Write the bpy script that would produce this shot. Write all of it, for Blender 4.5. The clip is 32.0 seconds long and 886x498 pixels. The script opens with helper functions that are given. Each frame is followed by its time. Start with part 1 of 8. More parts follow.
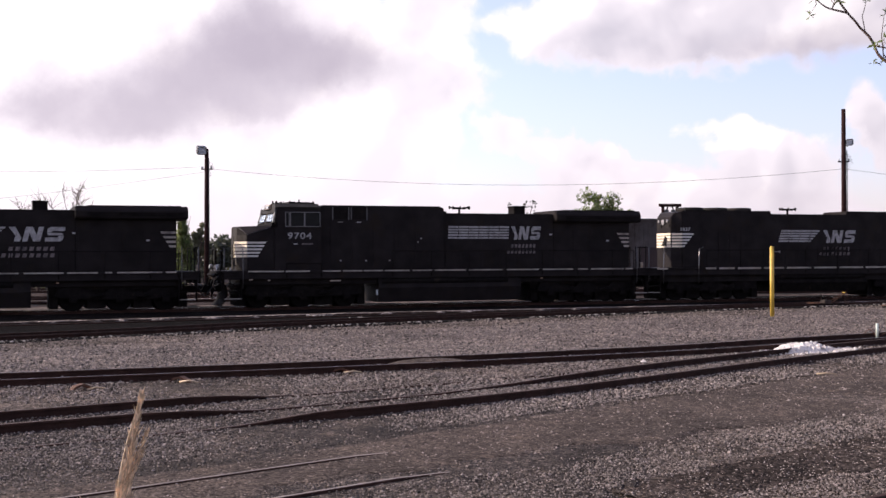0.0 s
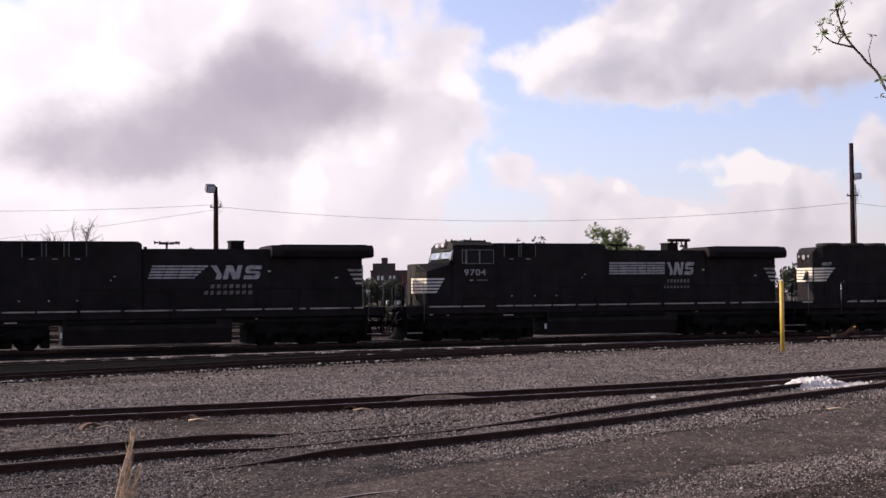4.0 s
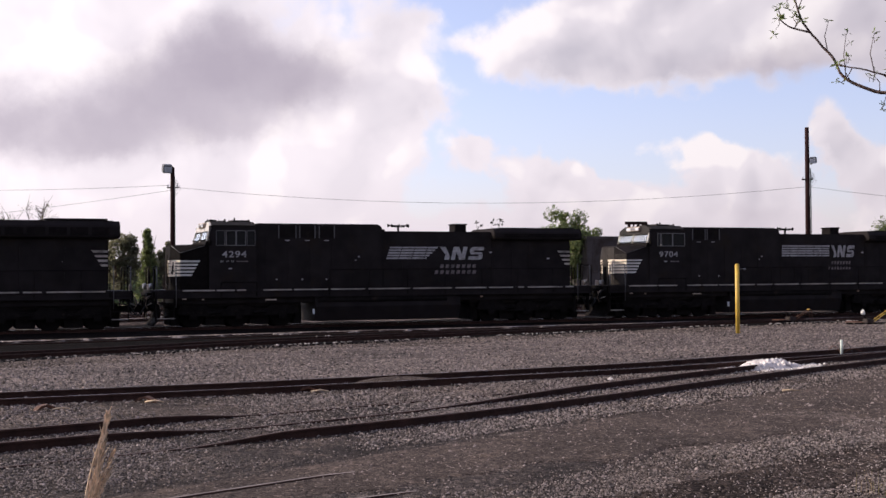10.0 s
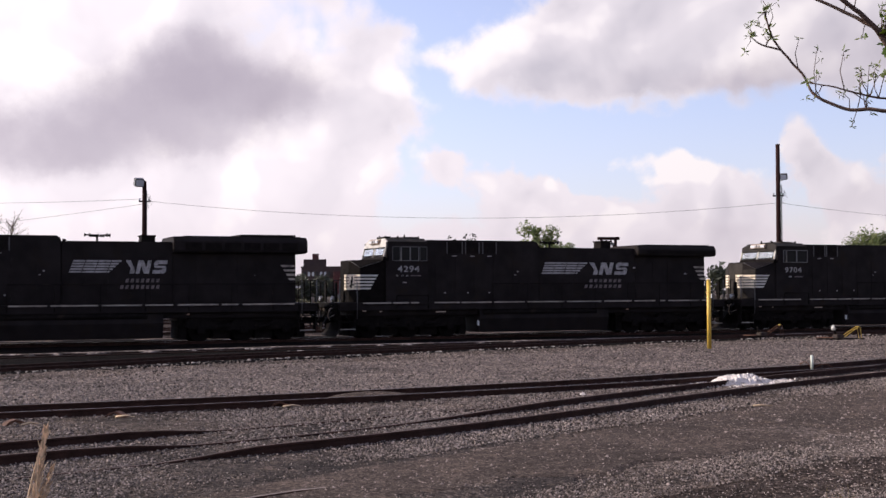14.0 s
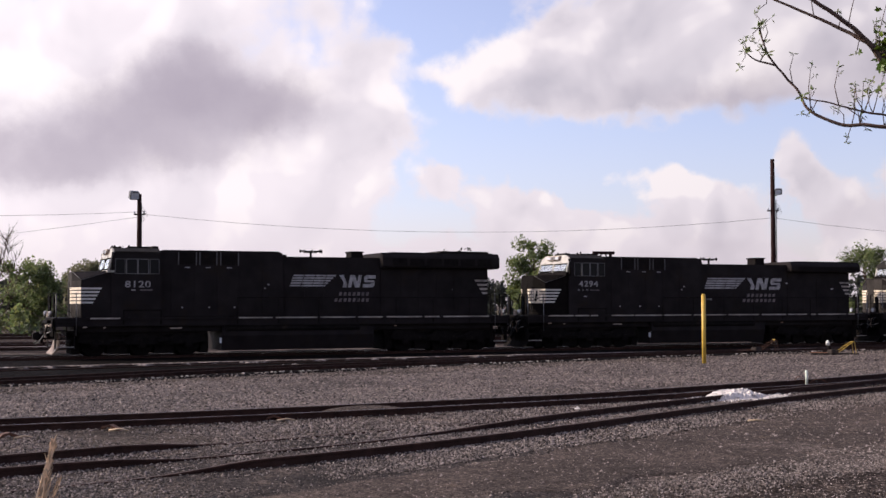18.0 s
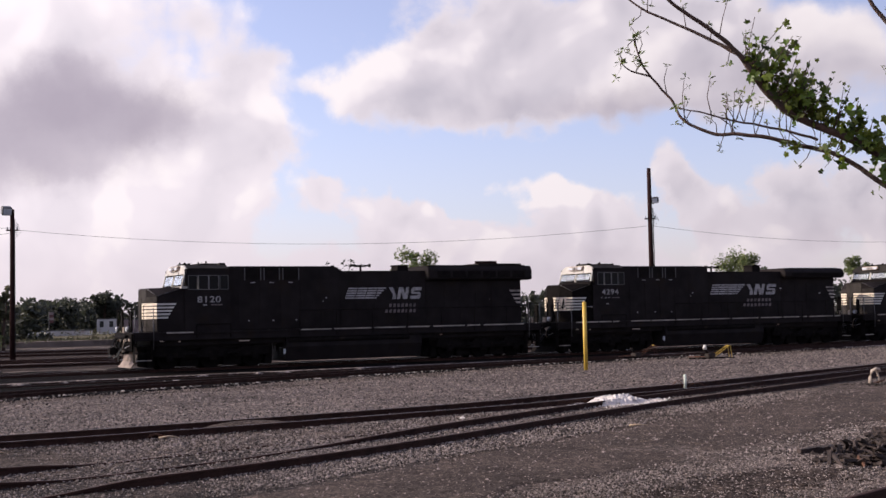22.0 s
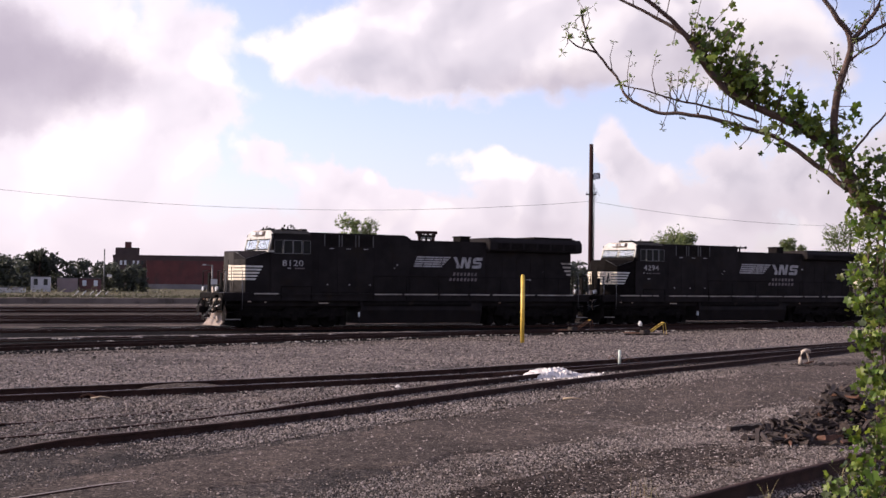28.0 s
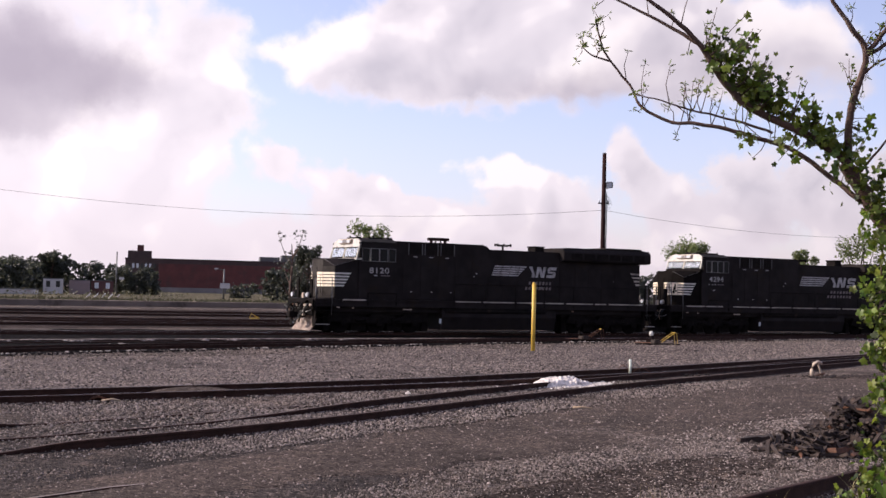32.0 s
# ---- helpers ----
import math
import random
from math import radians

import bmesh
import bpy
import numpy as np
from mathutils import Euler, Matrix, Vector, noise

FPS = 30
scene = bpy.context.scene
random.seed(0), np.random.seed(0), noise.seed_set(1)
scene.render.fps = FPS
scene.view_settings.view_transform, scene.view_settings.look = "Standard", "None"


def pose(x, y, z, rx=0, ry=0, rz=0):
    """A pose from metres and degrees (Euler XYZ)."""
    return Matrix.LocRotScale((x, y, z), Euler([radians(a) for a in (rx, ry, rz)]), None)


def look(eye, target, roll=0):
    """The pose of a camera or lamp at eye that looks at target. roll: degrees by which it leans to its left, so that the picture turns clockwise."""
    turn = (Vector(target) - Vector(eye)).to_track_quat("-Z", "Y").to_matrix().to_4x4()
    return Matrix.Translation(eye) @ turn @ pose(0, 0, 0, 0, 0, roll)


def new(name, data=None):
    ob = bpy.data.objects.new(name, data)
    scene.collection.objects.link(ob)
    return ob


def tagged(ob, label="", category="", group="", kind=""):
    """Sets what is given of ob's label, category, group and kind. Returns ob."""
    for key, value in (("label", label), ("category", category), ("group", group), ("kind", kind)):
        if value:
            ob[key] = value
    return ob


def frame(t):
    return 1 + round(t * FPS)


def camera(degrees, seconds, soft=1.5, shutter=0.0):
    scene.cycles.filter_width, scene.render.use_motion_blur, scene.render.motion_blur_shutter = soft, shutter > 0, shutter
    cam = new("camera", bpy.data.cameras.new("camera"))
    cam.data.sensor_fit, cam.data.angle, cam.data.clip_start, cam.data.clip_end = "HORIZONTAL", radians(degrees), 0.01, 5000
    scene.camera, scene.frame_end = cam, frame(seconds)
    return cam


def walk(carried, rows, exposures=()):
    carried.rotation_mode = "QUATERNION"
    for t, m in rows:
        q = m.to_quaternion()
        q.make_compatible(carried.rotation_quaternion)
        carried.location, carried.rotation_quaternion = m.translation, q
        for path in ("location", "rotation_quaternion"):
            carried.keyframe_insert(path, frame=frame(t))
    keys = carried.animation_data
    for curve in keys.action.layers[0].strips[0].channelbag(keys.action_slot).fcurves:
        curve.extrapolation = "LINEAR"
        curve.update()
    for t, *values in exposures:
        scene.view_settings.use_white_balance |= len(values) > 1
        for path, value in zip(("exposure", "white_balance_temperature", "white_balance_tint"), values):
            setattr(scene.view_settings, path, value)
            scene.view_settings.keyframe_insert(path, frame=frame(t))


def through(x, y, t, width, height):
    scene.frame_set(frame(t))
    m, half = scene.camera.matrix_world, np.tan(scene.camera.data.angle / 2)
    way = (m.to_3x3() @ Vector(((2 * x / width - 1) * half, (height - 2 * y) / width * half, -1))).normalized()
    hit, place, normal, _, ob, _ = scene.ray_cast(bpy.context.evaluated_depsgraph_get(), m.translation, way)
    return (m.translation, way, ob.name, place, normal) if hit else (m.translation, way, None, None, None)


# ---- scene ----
cam = camera(38.29, 32.0)
PATH = [
    (0.0, pose(0.0, 0.0, 2.20, 90.413, 0.251, -0.000)),
    (0.5, pose(0.0, 0.0, 2.20, 90.535, 0.132, 0.099)),
    (1.0, pose(0.0, 0.0, 2.20, 90.683, 0.089, 0.186)),
    (1.5, pose(0.0, 0.0, 2.20, 90.767, 0.603, 0.189)),
    (2.0, pose(0.0, 0.0, 2.20, 90.866, 0.711, 0.042)),
    (2.5, pose(0.0, 0.0, 2.20, 91.122, 0.632, -0.058)),
    (3.0, pose(0.0, 0.0, 2.20, 91.519, 0.332, 0.052)),
    (3.5, pose(0.0, 0.0, 2.20, 91.844, 0.467, 0.463)),
    (5.5, pose(0.0, 0.0, 2.20, 92.224, 1.152, -0.090)),
    (6.0, pose(0.0, 0.0, 2.20, 92.159, 0.868, -0.263)),
    (6.5, pose(0.0, 0.0, 2.20, 92.075, 0.965, -0.337)),
    (7.0, pose(0.0, 0.0, 2.20, 91.982, 0.576, -0.641)),
    (7.5, pose(0.0, 0.0, 2.20, 91.728, 0.819, -0.773)),
    (8.0, pose(0.0, 0.0, 2.20, 91.453, 0.775, -0.903)),
    (8.5, pose(0.0, 0.0, 2.20, 91.381, 0.313, -1.310)),
    (9.0, pose(0.0, 0.0, 2.20, 91.308, 0.018, -1.331)),
    (9.5, pose(0.0, 0.0, 2.20, 91.233, 0.113, -1.141)),
    (10.0, pose(0.0, 0.0, 2.20, 91.219, 0.419, -1.472)),
    (10.5, pose(0.0, 0.0, 2.20, 91.195, 0.404, -1.905)),
    (11.0, pose(0.0, 0.0, 2.20, 91.300, 0.241, -2.069)),
    (11.5, pose(0.0, 0.0, 2.20, 91.536, 0.236, -2.195)),
    (12.0, pose(0.0, 0.0, 2.20, 91.752, 0.508, -1.914)),
    (12.5, pose(0.0, 0.0, 2.20, 91.963, 0.527, -1.483)),
    (13.0, pose(0.0, 0.0, 2.20, 92.026, -0.145, -1.563)),
    (13.5, pose(0.0, 0.0, 2.20, 91.994, 0.299, -2.709)),
    (15.5, pose(0.0, 0.0, 2.20, 91.188, -0.573, -1.696)),
    (16.0, pose(0.0, 0.0, 2.20, 91.052, -0.888, -0.148)),
    (16.5, pose(0.0, 0.0, 2.20, 91.677, -0.574, -0.916)),
    (17.0, pose(0.0, 0.0, 2.20, 92.120, -0.424, -2.071)),
    (17.5, pose(0.0, 0.0, 2.20, 92.327, -0.127, -2.588)),
    (18.0, pose(0.0, 0.0, 2.20, 92.503, 0.119, -2.925)),
    (18.5, pose(0.0, 0.0, 2.20, 92.605, 0.107, -3.299)),
    (19.0, pose(0.0, 0.0, 2.20, 92.656, 0.661, -3.690)),
    (19.5, pose(0.0, 0.0, 2.20, 92.740, 0.536, -4.100)),
    (20.0, pose(0.0, 0.0, 2.20, 92.835, 0.888, -4.562)),
    (20.5, pose(0.0, 0.0, 2.20, 92.757, 1.490, -5.992)),
    (21.0, pose(0.0, 0.0, 2.20, 92.673, 1.789, -7.319)),
    (21.5, pose(0.0, 0.0, 2.20, 92.696, 1.859, -8.095)),
    (22.0, pose(0.0, 0.0, 2.20, 92.946, 1.205, -8.133)),
    (22.5, pose(0.0, 0.0, 2.20, 93.068, 0.584, -8.637)),
    (23.0, pose(0.0, 0.0, 2.20, 93.083, 0.118, -9.481)),
    (23.5, pose(0.0, 0.0, 2.20, 92.789, -0.512, -10.501)),
    (24.0, pose(0.0, 0.0, 2.20, 92.308, -0.619, -11.299)),
    (24.5, pose(0.0, 0.0, 2.20, 91.834, -0.970, -11.673)),
    (25.0, pose(0.0, 0.0, 2.20, 91.441, -1.293, -11.641)),
    (25.5, pose(0.0, 0.0, 2.20, 91.147, -1.177, -11.563)),
    (27.5, pose(0.0, 0.0, 2.20, 91.510, -0.176, -11.181)),
    (28.0, pose(0.0, 0.0, 2.20, 91.565, -0.611, -10.874)),
    (28.5, pose(0.0, 0.0, 2.20, 91.559, -0.853, -10.423)),
    (29.0, pose(0.0, 0.0, 2.20, 91.520, -0.690, -10.340)),
    (29.5, pose(0.0, 0.0, 2.20, 91.436, -0.942, -10.322)),
    (30.0, pose(0.0, 0.0, 2.20, 91.379, -0.997, -10.352)),
    (30.5, pose(0.0, 0.0, 2.20, 91.348, -1.773, -10.322)),
    (31.0, pose(0.0, 0.0, 2.20, 91.508, -2.330, -10.193)),
    (31.5, pose(0.0, 0.0, 2.20, 91.674, -1.855, -10.226)),
    (32.0, pose(0.0, 0.0, 2.20, 91.869, -1.353, -10.368)),
]
walk(cam, PATH, [(0.0, 0.40, 6500, 13), (3.0, 0.24, 6500, 13), (6.0, -0.01, 6500, 12), (8.0, 0.05, 6500, 12), (10.0, 0.14, 6500, 12), (16.0, 0.18, 6500, 12), (19.0, 0.06, 6500, 13), (23.0, 0.06, 6500, 14), (24.0, 0.09, 6500, 15), (25.0, 0.22, 6500, 15), (28.0, 0.32, 6500, 15), (32.0, 0.27, 6500, 15)])


# ---- light ----
SUN_AZ, SUN_EL = -75.0, 29.0          # degrees from +y towards +x, and above the ground
sun_dir = Vector((math.sin(radians(SUN_AZ)) * math.cos(radians(SUN_EL)),
                  math.cos(radians(SUN_AZ)) * math.cos(radians(SUN_EL)), math.sin(radians(SUN_EL))))
sun = new("sun", bpy.data.lights.new("sun", "SUN"))
sun.data.energy, sun.data.angle, sun.data.color = 5.0, radians(0.8), (1.0, 0.88, 0.74)
sun.matrix_world = look(sun_dir * 50, (0, 0, 0))
scene.view_settings.exposure = 0.0


def sky_world():
    """Broken cloud: a blue sky with warm white cumulus, grey bellies to the left, brighter towards the sun."""
    w = bpy.data.worlds.new("sky")
    w.use_nodes = True
    scene.world = w
    nt = w.node_tree
    nt.nodes.clear()
    L = nt.links.new

    def node(kind, **kw):
        n = nt.nodes.new(kind)
        for k, v in kw.items():
            assign(n, k, v)
        return n

    def assign(n, k, v):
        if k == "op":
            n.operation = v
        elif k == "clamp":
            n.use_clamp = v
        elif k == "blend":
            n.blend_type = v

    def m(op, a, b=None, c=None, clamp=False):
        n = node("ShaderNodeMath", op=op, clamp=clamp)
        for i, v in enumerate((a, b, c)):
            if v is None:
                continue
            if isinstance(v, (int, float)):
                n.inputs[i].default_value = v
            else:
                L(v, n.inputs[i])
        return n.outputs[0]

    tc = node("ShaderNodeTexCoord")
    sep = node("ShaderNodeSeparateXYZ")
    L(tc.outputs["Generated"], sep.inputs[0])
    x, y, z = sep.outputs
    yy = m("MAXIMUM", y, 0.12)
    # soft swirl that makes the edges of the clouds uneven
    n1 = node("ShaderNodeTexNoise")
    n1.inputs["Scale"].default_value, n1.inputs["Detail"].default_value, n1.inputs["Roughness"].default_value = 9.0, 7.0, 0.58
    n2 = node("ShaderNodeTexNoise")
    n2.inputs["Scale"].default_value, n2.inputs["Detail"].default_value, n2.inputs["Roughness"].default_value = 3.1, 8.0, 0.6
    n3 = node("ShaderNodeTexNoise")
    n3.inputs["Scale"].default_value, n3.inputs["Detail"].default_value, n3.inputs["Roughness"].default_value = 26.0, 6.0, 0.6
    for n in (n1, n2, n3):
        L(tc.outputs["Generated"], n.inputs["Vector"])
    s1 = node("ShaderNodeSeparateColor")
    L(n1.outputs["Color"], s1.inputs[0])
    s3 = node("ShaderNodeSeparateColor")
    L(n3.outputs["Color"], s3.inputs[0])
    u = m("ADD", m("DIVIDE", x, yy), m("ADD", m("MULTIPLY", m("SUBTRACT", s1.outputs[0], 0.5), 0.10), m("MULTIPLY", m("SUBTRACT", s3.outputs[0], 0.5), 0.030)))
    v = m("ADD", m("DIVIDE", z, yy), m("ADD", m("MULTIPLY", m("SUBTRACT", s1.outputs[1], 0.5), 0.060), m("MULTIPLY", m("SUBTRACT", s3.outputs[1], 0.5), 0.024)))

    def blobs(rows):
        total, lift = None, None
        for u0, v0, a, b, k in rows:
            du = m("DIVIDE", m("SUBTRACT", u, u0), a)
            dv = m("DIVIDE", m("SUBTRACT", v, v0), b)
            e = m("MULTIPLY", m("EXPONENT", m("MULTIPLY", m("ADD", m("MULTIPLY", du, du), m("MULTIPLY", dv, dv)), -1.0)), k)
            total = e if total is None else m("ADD", total, e)
            lift = m("MULTIPLY", e, dv) if lift is None else m("MULTIPLY_ADD", e, dv, lift)
        return total, m("DIVIDE", lift, m("ADD", total, 0.08))

    grey = blobs(GREY)[0]
    cover, lift = blobs(WEST_CLOUDS + HIGH_CLOUDS + LOW_CLOUDS)
    front = m("MULTIPLY", m("SUBTRACT", y, 0.25), 2.5, clamp=True)
    wide = m("MULTIPLY", m("SUBTRACT", n2.outputs["Fac"], 0.46), 5.0, clamp=True)     # broken cloud all round
    fine = m("SUBTRACT", n3.outputs["Fac"], 0.5)
    fine1 = m("SUBTRACT", n1.outputs["Fac"], 0.5)
    # round heads of the cumulus
    vm = node("ShaderNodeVectorMath")
    vm.operation = "MULTIPLY_ADD"
    L(n1.outputs["Color"], vm.inputs[0])
    vm.inputs[1].default_value = (0.05, 0.05, 0.05)
    L(tc.outputs["Generated"], vm.inputs[2])
    vor = node("ShaderNodeTexVoronoi")
    vor.feature = "SMOOTH_F1"
    vor.inputs["Scale"].default_value, vor.inputs["Detail"].default_value, vor.inputs["Smoothness"].default_value = 24.0, 2.0, 0.35
    L(vm.outputs[0], vor.inputs["Vector"])
    heads = m("SUBTRACT", 0.42, vor.outputs["Distance"])
    # density of the cloud here and a little towards the sun: their difference models the lit and shaded sides
    def density(shift, detail=7.0, rough=0.56):
        sh = node("ShaderNodeVectorMath")
        sh.operation = "ADD"
        L(tc.outputs["Generated"], sh.inputs[0])
        sh.inputs[1].default_value = shift
        n = node("ShaderNodeTexNoise")
        n.inputs["Scale"].default_value, n.inputs["Detail"].default_value, n.inputs["Roughness"].default_value = 14.0, detail, rough
        n.inputs["Distortion"].default_value = 0.35
        L(sh.outputs[0], n.inputs["Vector"])
        return n.outputs["Fac"]

    d0 = density((0.0, 0.0, 0.0))
    relief = m("SUBTRACT", density((-0.012, 0.0, 0.022), 3.0, 0.42), density((0.0, 0.0, 0.0), 3.0, 0.42))
    body = m("ADD", cover, m("ADD", m("MULTIPLY", fine, 0.45), m("ADD", m("MULTIPLY", m("SUBTRACT", d0, 0.5), 1.7), m("MULTIPLY", heads, 0.6))))
    low = m("MULTIPLY", m("SUBTRACT", 0.150, v), 18.0, clamp=True)          # the cumulus near the horizon have crisper heads
    ramp = m("MULTIPLY", m("SUBTRACT", body, 0.18), m("ADD", 1.3, m("MULTIPLY", low, 1.3)), clamp=True)
    thick = m("MULTIPLY", m("MULTIPLY", ramp, ramp), m("SUBTRACT", 3.0, m("MULTIPLY", ramp, 2.0)))
    core = m("MULTIPLY", m("SUBTRACT", body, 0.55), 1.6, clamp=True)
    gap = m("SUBTRACT", 1.0, thick)
    gap_all = m("ADD", m("MULTIPLY", gap, front), m("MULTIPLY", m("SUBTRACT", 1.0, wide), m("SUBTRACT", 1.0, front)), clamp=True)
    soft = m("MULTIPLY", m("ADD", grey, m("MULTIPLY", m("ADD", fine1, m("MULTIPLY", fine, 0.25)), m("ADD", 0.06, m("MULTIPLY", grey, 0.8)))), front)
    soft = m("MAXIMUM", m("SUBTRACT", soft, 0.06), 0.0)
    dark = m("SUBTRACT", 1.0, m("EXPONENT", m("MULTIPLY", m("POWER", soft, 1.25), -1.9)))
    dark = m("MULTIPLY", dark, m("ADD", 0.92, m("MULTIPLY", fine1, 0.6)), clamp=True)

    def mix(fac, a, b):
        n = node("ShaderNodeMix")
        n.data_type = "RGBA"
        n.inputs["Factor"].default_value = 0.5
        if isinstance(fac, (int, float)):
            n.inputs["Factor"].default_value = fac
        else:
            L(fac, n.inputs["Factor"])
        for s, val in ((n.inputs["A"], a), (n.inputs["B"], b)):
            if isinstance(val, tuple):
                s.default_value = (*val, 1)
            else:
                L(val, s)
        return n.outputs["Result"]

    sky = node("ShaderNodeTexSky")
    sky.sky_type, sky.sun_disc = "NISHITA", False
    sky.sun_elevation, sky.sun_rotation = radians(SUN_EL), radians(SUN_AZ)
    sky.air_density, sky.dust_density, sky.ozone_density = 1.0, 0.6, 1.5
    hs = node("ShaderNodeHueSaturation")
    hs.inputs["Saturation"].default_value, hs.inputs["Value"].default_value = 0.72, SKY_BLUE
    L(sky.outputs[0], hs.inputs["Color"])
    # cloud white, brighter on the sun's side
    near_sun = m("ADD", m("ADD", m("MULTIPLY", x, sun_dir.x), m("MULTIPLY", y, sun_dir.y)), m("MULTIPLY", z, sun_dir.z))
    near_sun = m("MULTIPLY", m("ADD", near_sun, 0.35), 0.85, clamp=True)
    lit = mix(near_sun, CLOUD_FAR, CLOUD_SUN)
    lit = mix(front, lit, mix(near_sun, CLOUD_EAST, CLOUD_SUN))
    under = m("ADD", m("MULTIPLY", lift, -0.20), m("ADD", m("MULTIPLY", relief, m("ADD", 2.7, m("MULTIPLY", low, 3.0))), 0.34), clamp=True)
    shade = m("MULTIPLY", m("MULTIPLY", under, m("ADD", 0.25, m("MULTIPLY", core, 0.75))), m("SUBTRACT", 1.0, m("MULTIPLY", near_sun, 0.55)))
    west = m("MULTIPLY", m("SUBTRACT", 0.05, u), 14.0, clamp=True)
    shade = m("MULTIPLY", shade, m("SUBTRACT", 1.0, m("MULTIPLY", m("MULTIPLY_ADD", west, 0.35, 0.32), low)))
    lit = mix(shade, lit, CLOUD_SHADE)
    crest = m("MULTIPLY", m("MULTIPLY_ADD", m("MULTIPLY", low, m("SUBTRACT", heads, 0.06)), 2.2, m("MULTIPLY", m("SUBTRACT", m("MULTIPLY", relief, -1.0), 0.006), m("MULTIPLY_ADD", low, 9.0, 7.5)), clamp=True), m("MULTIPLY", front, 0.8))
    lit = mix(crest, lit, (0.985, 0.92, 0.925))
    glare = m("MULTIPLY", m("MULTIPLY", m("SUBTRACT", near_sun, 0.50), 1.9, clamp=True), m("SUBTRACT", 1.0, m("MULTIPLY", under, 0.45)))
    lit = mix(glare, lit, (1.0, 0.925, 0.96))
    cloud = mix(dark, lit, CLOUD_DARK)
    haze = m("MAXIMUM", m("MULTIPLY", m("SUBTRACT", 1.0, m("MULTIPLY", z, 11.0)), 0.8, clamp=True), m("SUBTRACT", 0.26, m("MULTIPLY", z, 1.9), clamp=True))
    tint = node("ShaderNodeMix")
    tint.data_type, tint.blend_type = "RGBA", "MULTIPLY"
    tint.inputs["Factor"].default_value = 1.0
    L(hs.outputs["Color"], tint.inputs["A"])
    tint.inputs["B"].default_value = (0.90, 0.84, 1.0, 1)
    col = mix(gap_all, cloud, tint.outputs["Result"])
    col = mix(m("MULTIPLY", haze, front), col, (0.69, 0.61, 0.655))
    grad = node("ShaderNodeVectorMath")
    grad.operation = "SCALE"
    L(col, grad.inputs[0])
    L(m("ADD", 0.82, m("MULTIPLY", near_sun, 0.34)), grad.inputs["Scale"])
    col = grad.outputs[0]
    bg = node("ShaderNodeBackground")
    bg.inputs["Strength"].default_value = 1.0
    L(col, bg.inputs["Color"])
    out = node("ShaderNodeOutputWorld")
    L(bg.outputs[0], out.inputs[0])


SKY_BLUE = 0.18
CLOUD_FAR, CLOUD_EAST, CLOUD_SUN = (0.30, 0.28, 0.31), (0.775, 0.73, 0.785), (0.92, 0.845, 0.89)
CLOUD_SHADE, CLOUD_DARK = (0.46, 0.44, 0.515), (0.43, 0.385, 0.455)
# u, v, half width, half height, weight (tangents of the bearing and of the height)
WEST_CLOUDS = [(-0.27, 0.17, 0.17, 0.1, 2.0), (-0.08, 0.15, 0.075, 0.055, 1.4), (-0.14, 0.24, 0.1, 0.03, 1.1), (-0.005, 0.165, 0.035, 0.045, 0.95),
               (0.01, 0.205, 0.022, 0.018, 0.6), (-0.02, 0.125, 0.05, 0.022, 0.85), (-0.25, 0.05, 0.2, 0.05, 1.4), (-0.08, 0.08, 0.08, 0.028, 0.9)]
HIGH_CLOUDS = [(0.13, 0.186, 0.055, 0.022, 1.2), (0.2, 0.205, 0.075, 0.036, 1.7), (0.27, 0.2, 0.11, 0.045, 1.6), (0.095, 0.153, 0.024, 0.015, 0.8),
               (0.055, 0.182, 0.025, 0.01, 0.55), (0.18, 0.16, 0.07, 0.016, 0.7), (0.3, 0.24, 0.14, 0.03, 1.2), (0.45, 0.215, 0.11, 0.04, 1.3),
               (0.4, 0.17, 0.08, 0.02, 0.7)]
LOW_CLOUDS = [(0.12, 0.02, 0.5, 0.03, 1.4), (0.11, 0.066, 0.04, 0.026, 1.35), (0.056, 0.093, 0.018, 0.012, 0.9), (0.21, 0.108, 0.03, 0.01, 0.5),
              (0.15, 0.06, 0.05, 0.018, 0.9), (0.2, 0.052, 0.06, 0.02, 0.8), (0.262, 0.073, 0.038, 0.026, 1.4), (0.24, 0.098, 0.01, 0.011, 0.6),
              (0.33, 0.110, 0.02, 0.026, 1.5), (0.355, 0.085, 0.030, 0.026, 1.1), (0.437, 0.095, 0.026, 0.026, 1.3), (0.4, 0.060, 0.05, 0.022, 0.9),
              (0.5, 0.088, 0.05, 0.032, 1.5), (0.58, 0.11, 0.05, 0.05, 1.2)]
GREY = [(-0.080, 0.154, 0.036, 0.019, 1.05), (-0.130, 0.162, 0.050, 0.026, 1.10), (-0.135, 0.190, 0.030, 0.018, 0.55), (-0.19, 0.138, 0.060, 0.026, 0.75),
        (-0.25, 0.124, 0.060, 0.024, 0.80), (-0.30, 0.110, 0.055, 0.020, 0.95), (-0.235, 0.104, 0.040, 0.010, 0.5), (-0.14, 0.122, 0.05, 0.010, 0.35), (-0.17, 0.150, 0.16, 0.055, 0.20), (0.26, 0.166, 0.09, 0.015, 0.36), (0.44, 0.195, 0.11, 0.045, 0.50), (0.38, 0.074, 0.030, 0.014, 0.22), (0.45, 0.072, 0.04, 0.016, 0.20), (0.53, 0.080, 0.05, 0.03, 0.26), (0.30, 0.172, 0.05, 0.018, 0.30),
        (0.36, 0.060, 0.03, 0.014, 0.22), (0.46, 0.060, 0.04, 0.014, 0.26), (0.13, 0.046, 0.05, 0.012, 0.30), (0.27, 0.048, 0.04, 0.010, 0.30)]
sky_world()


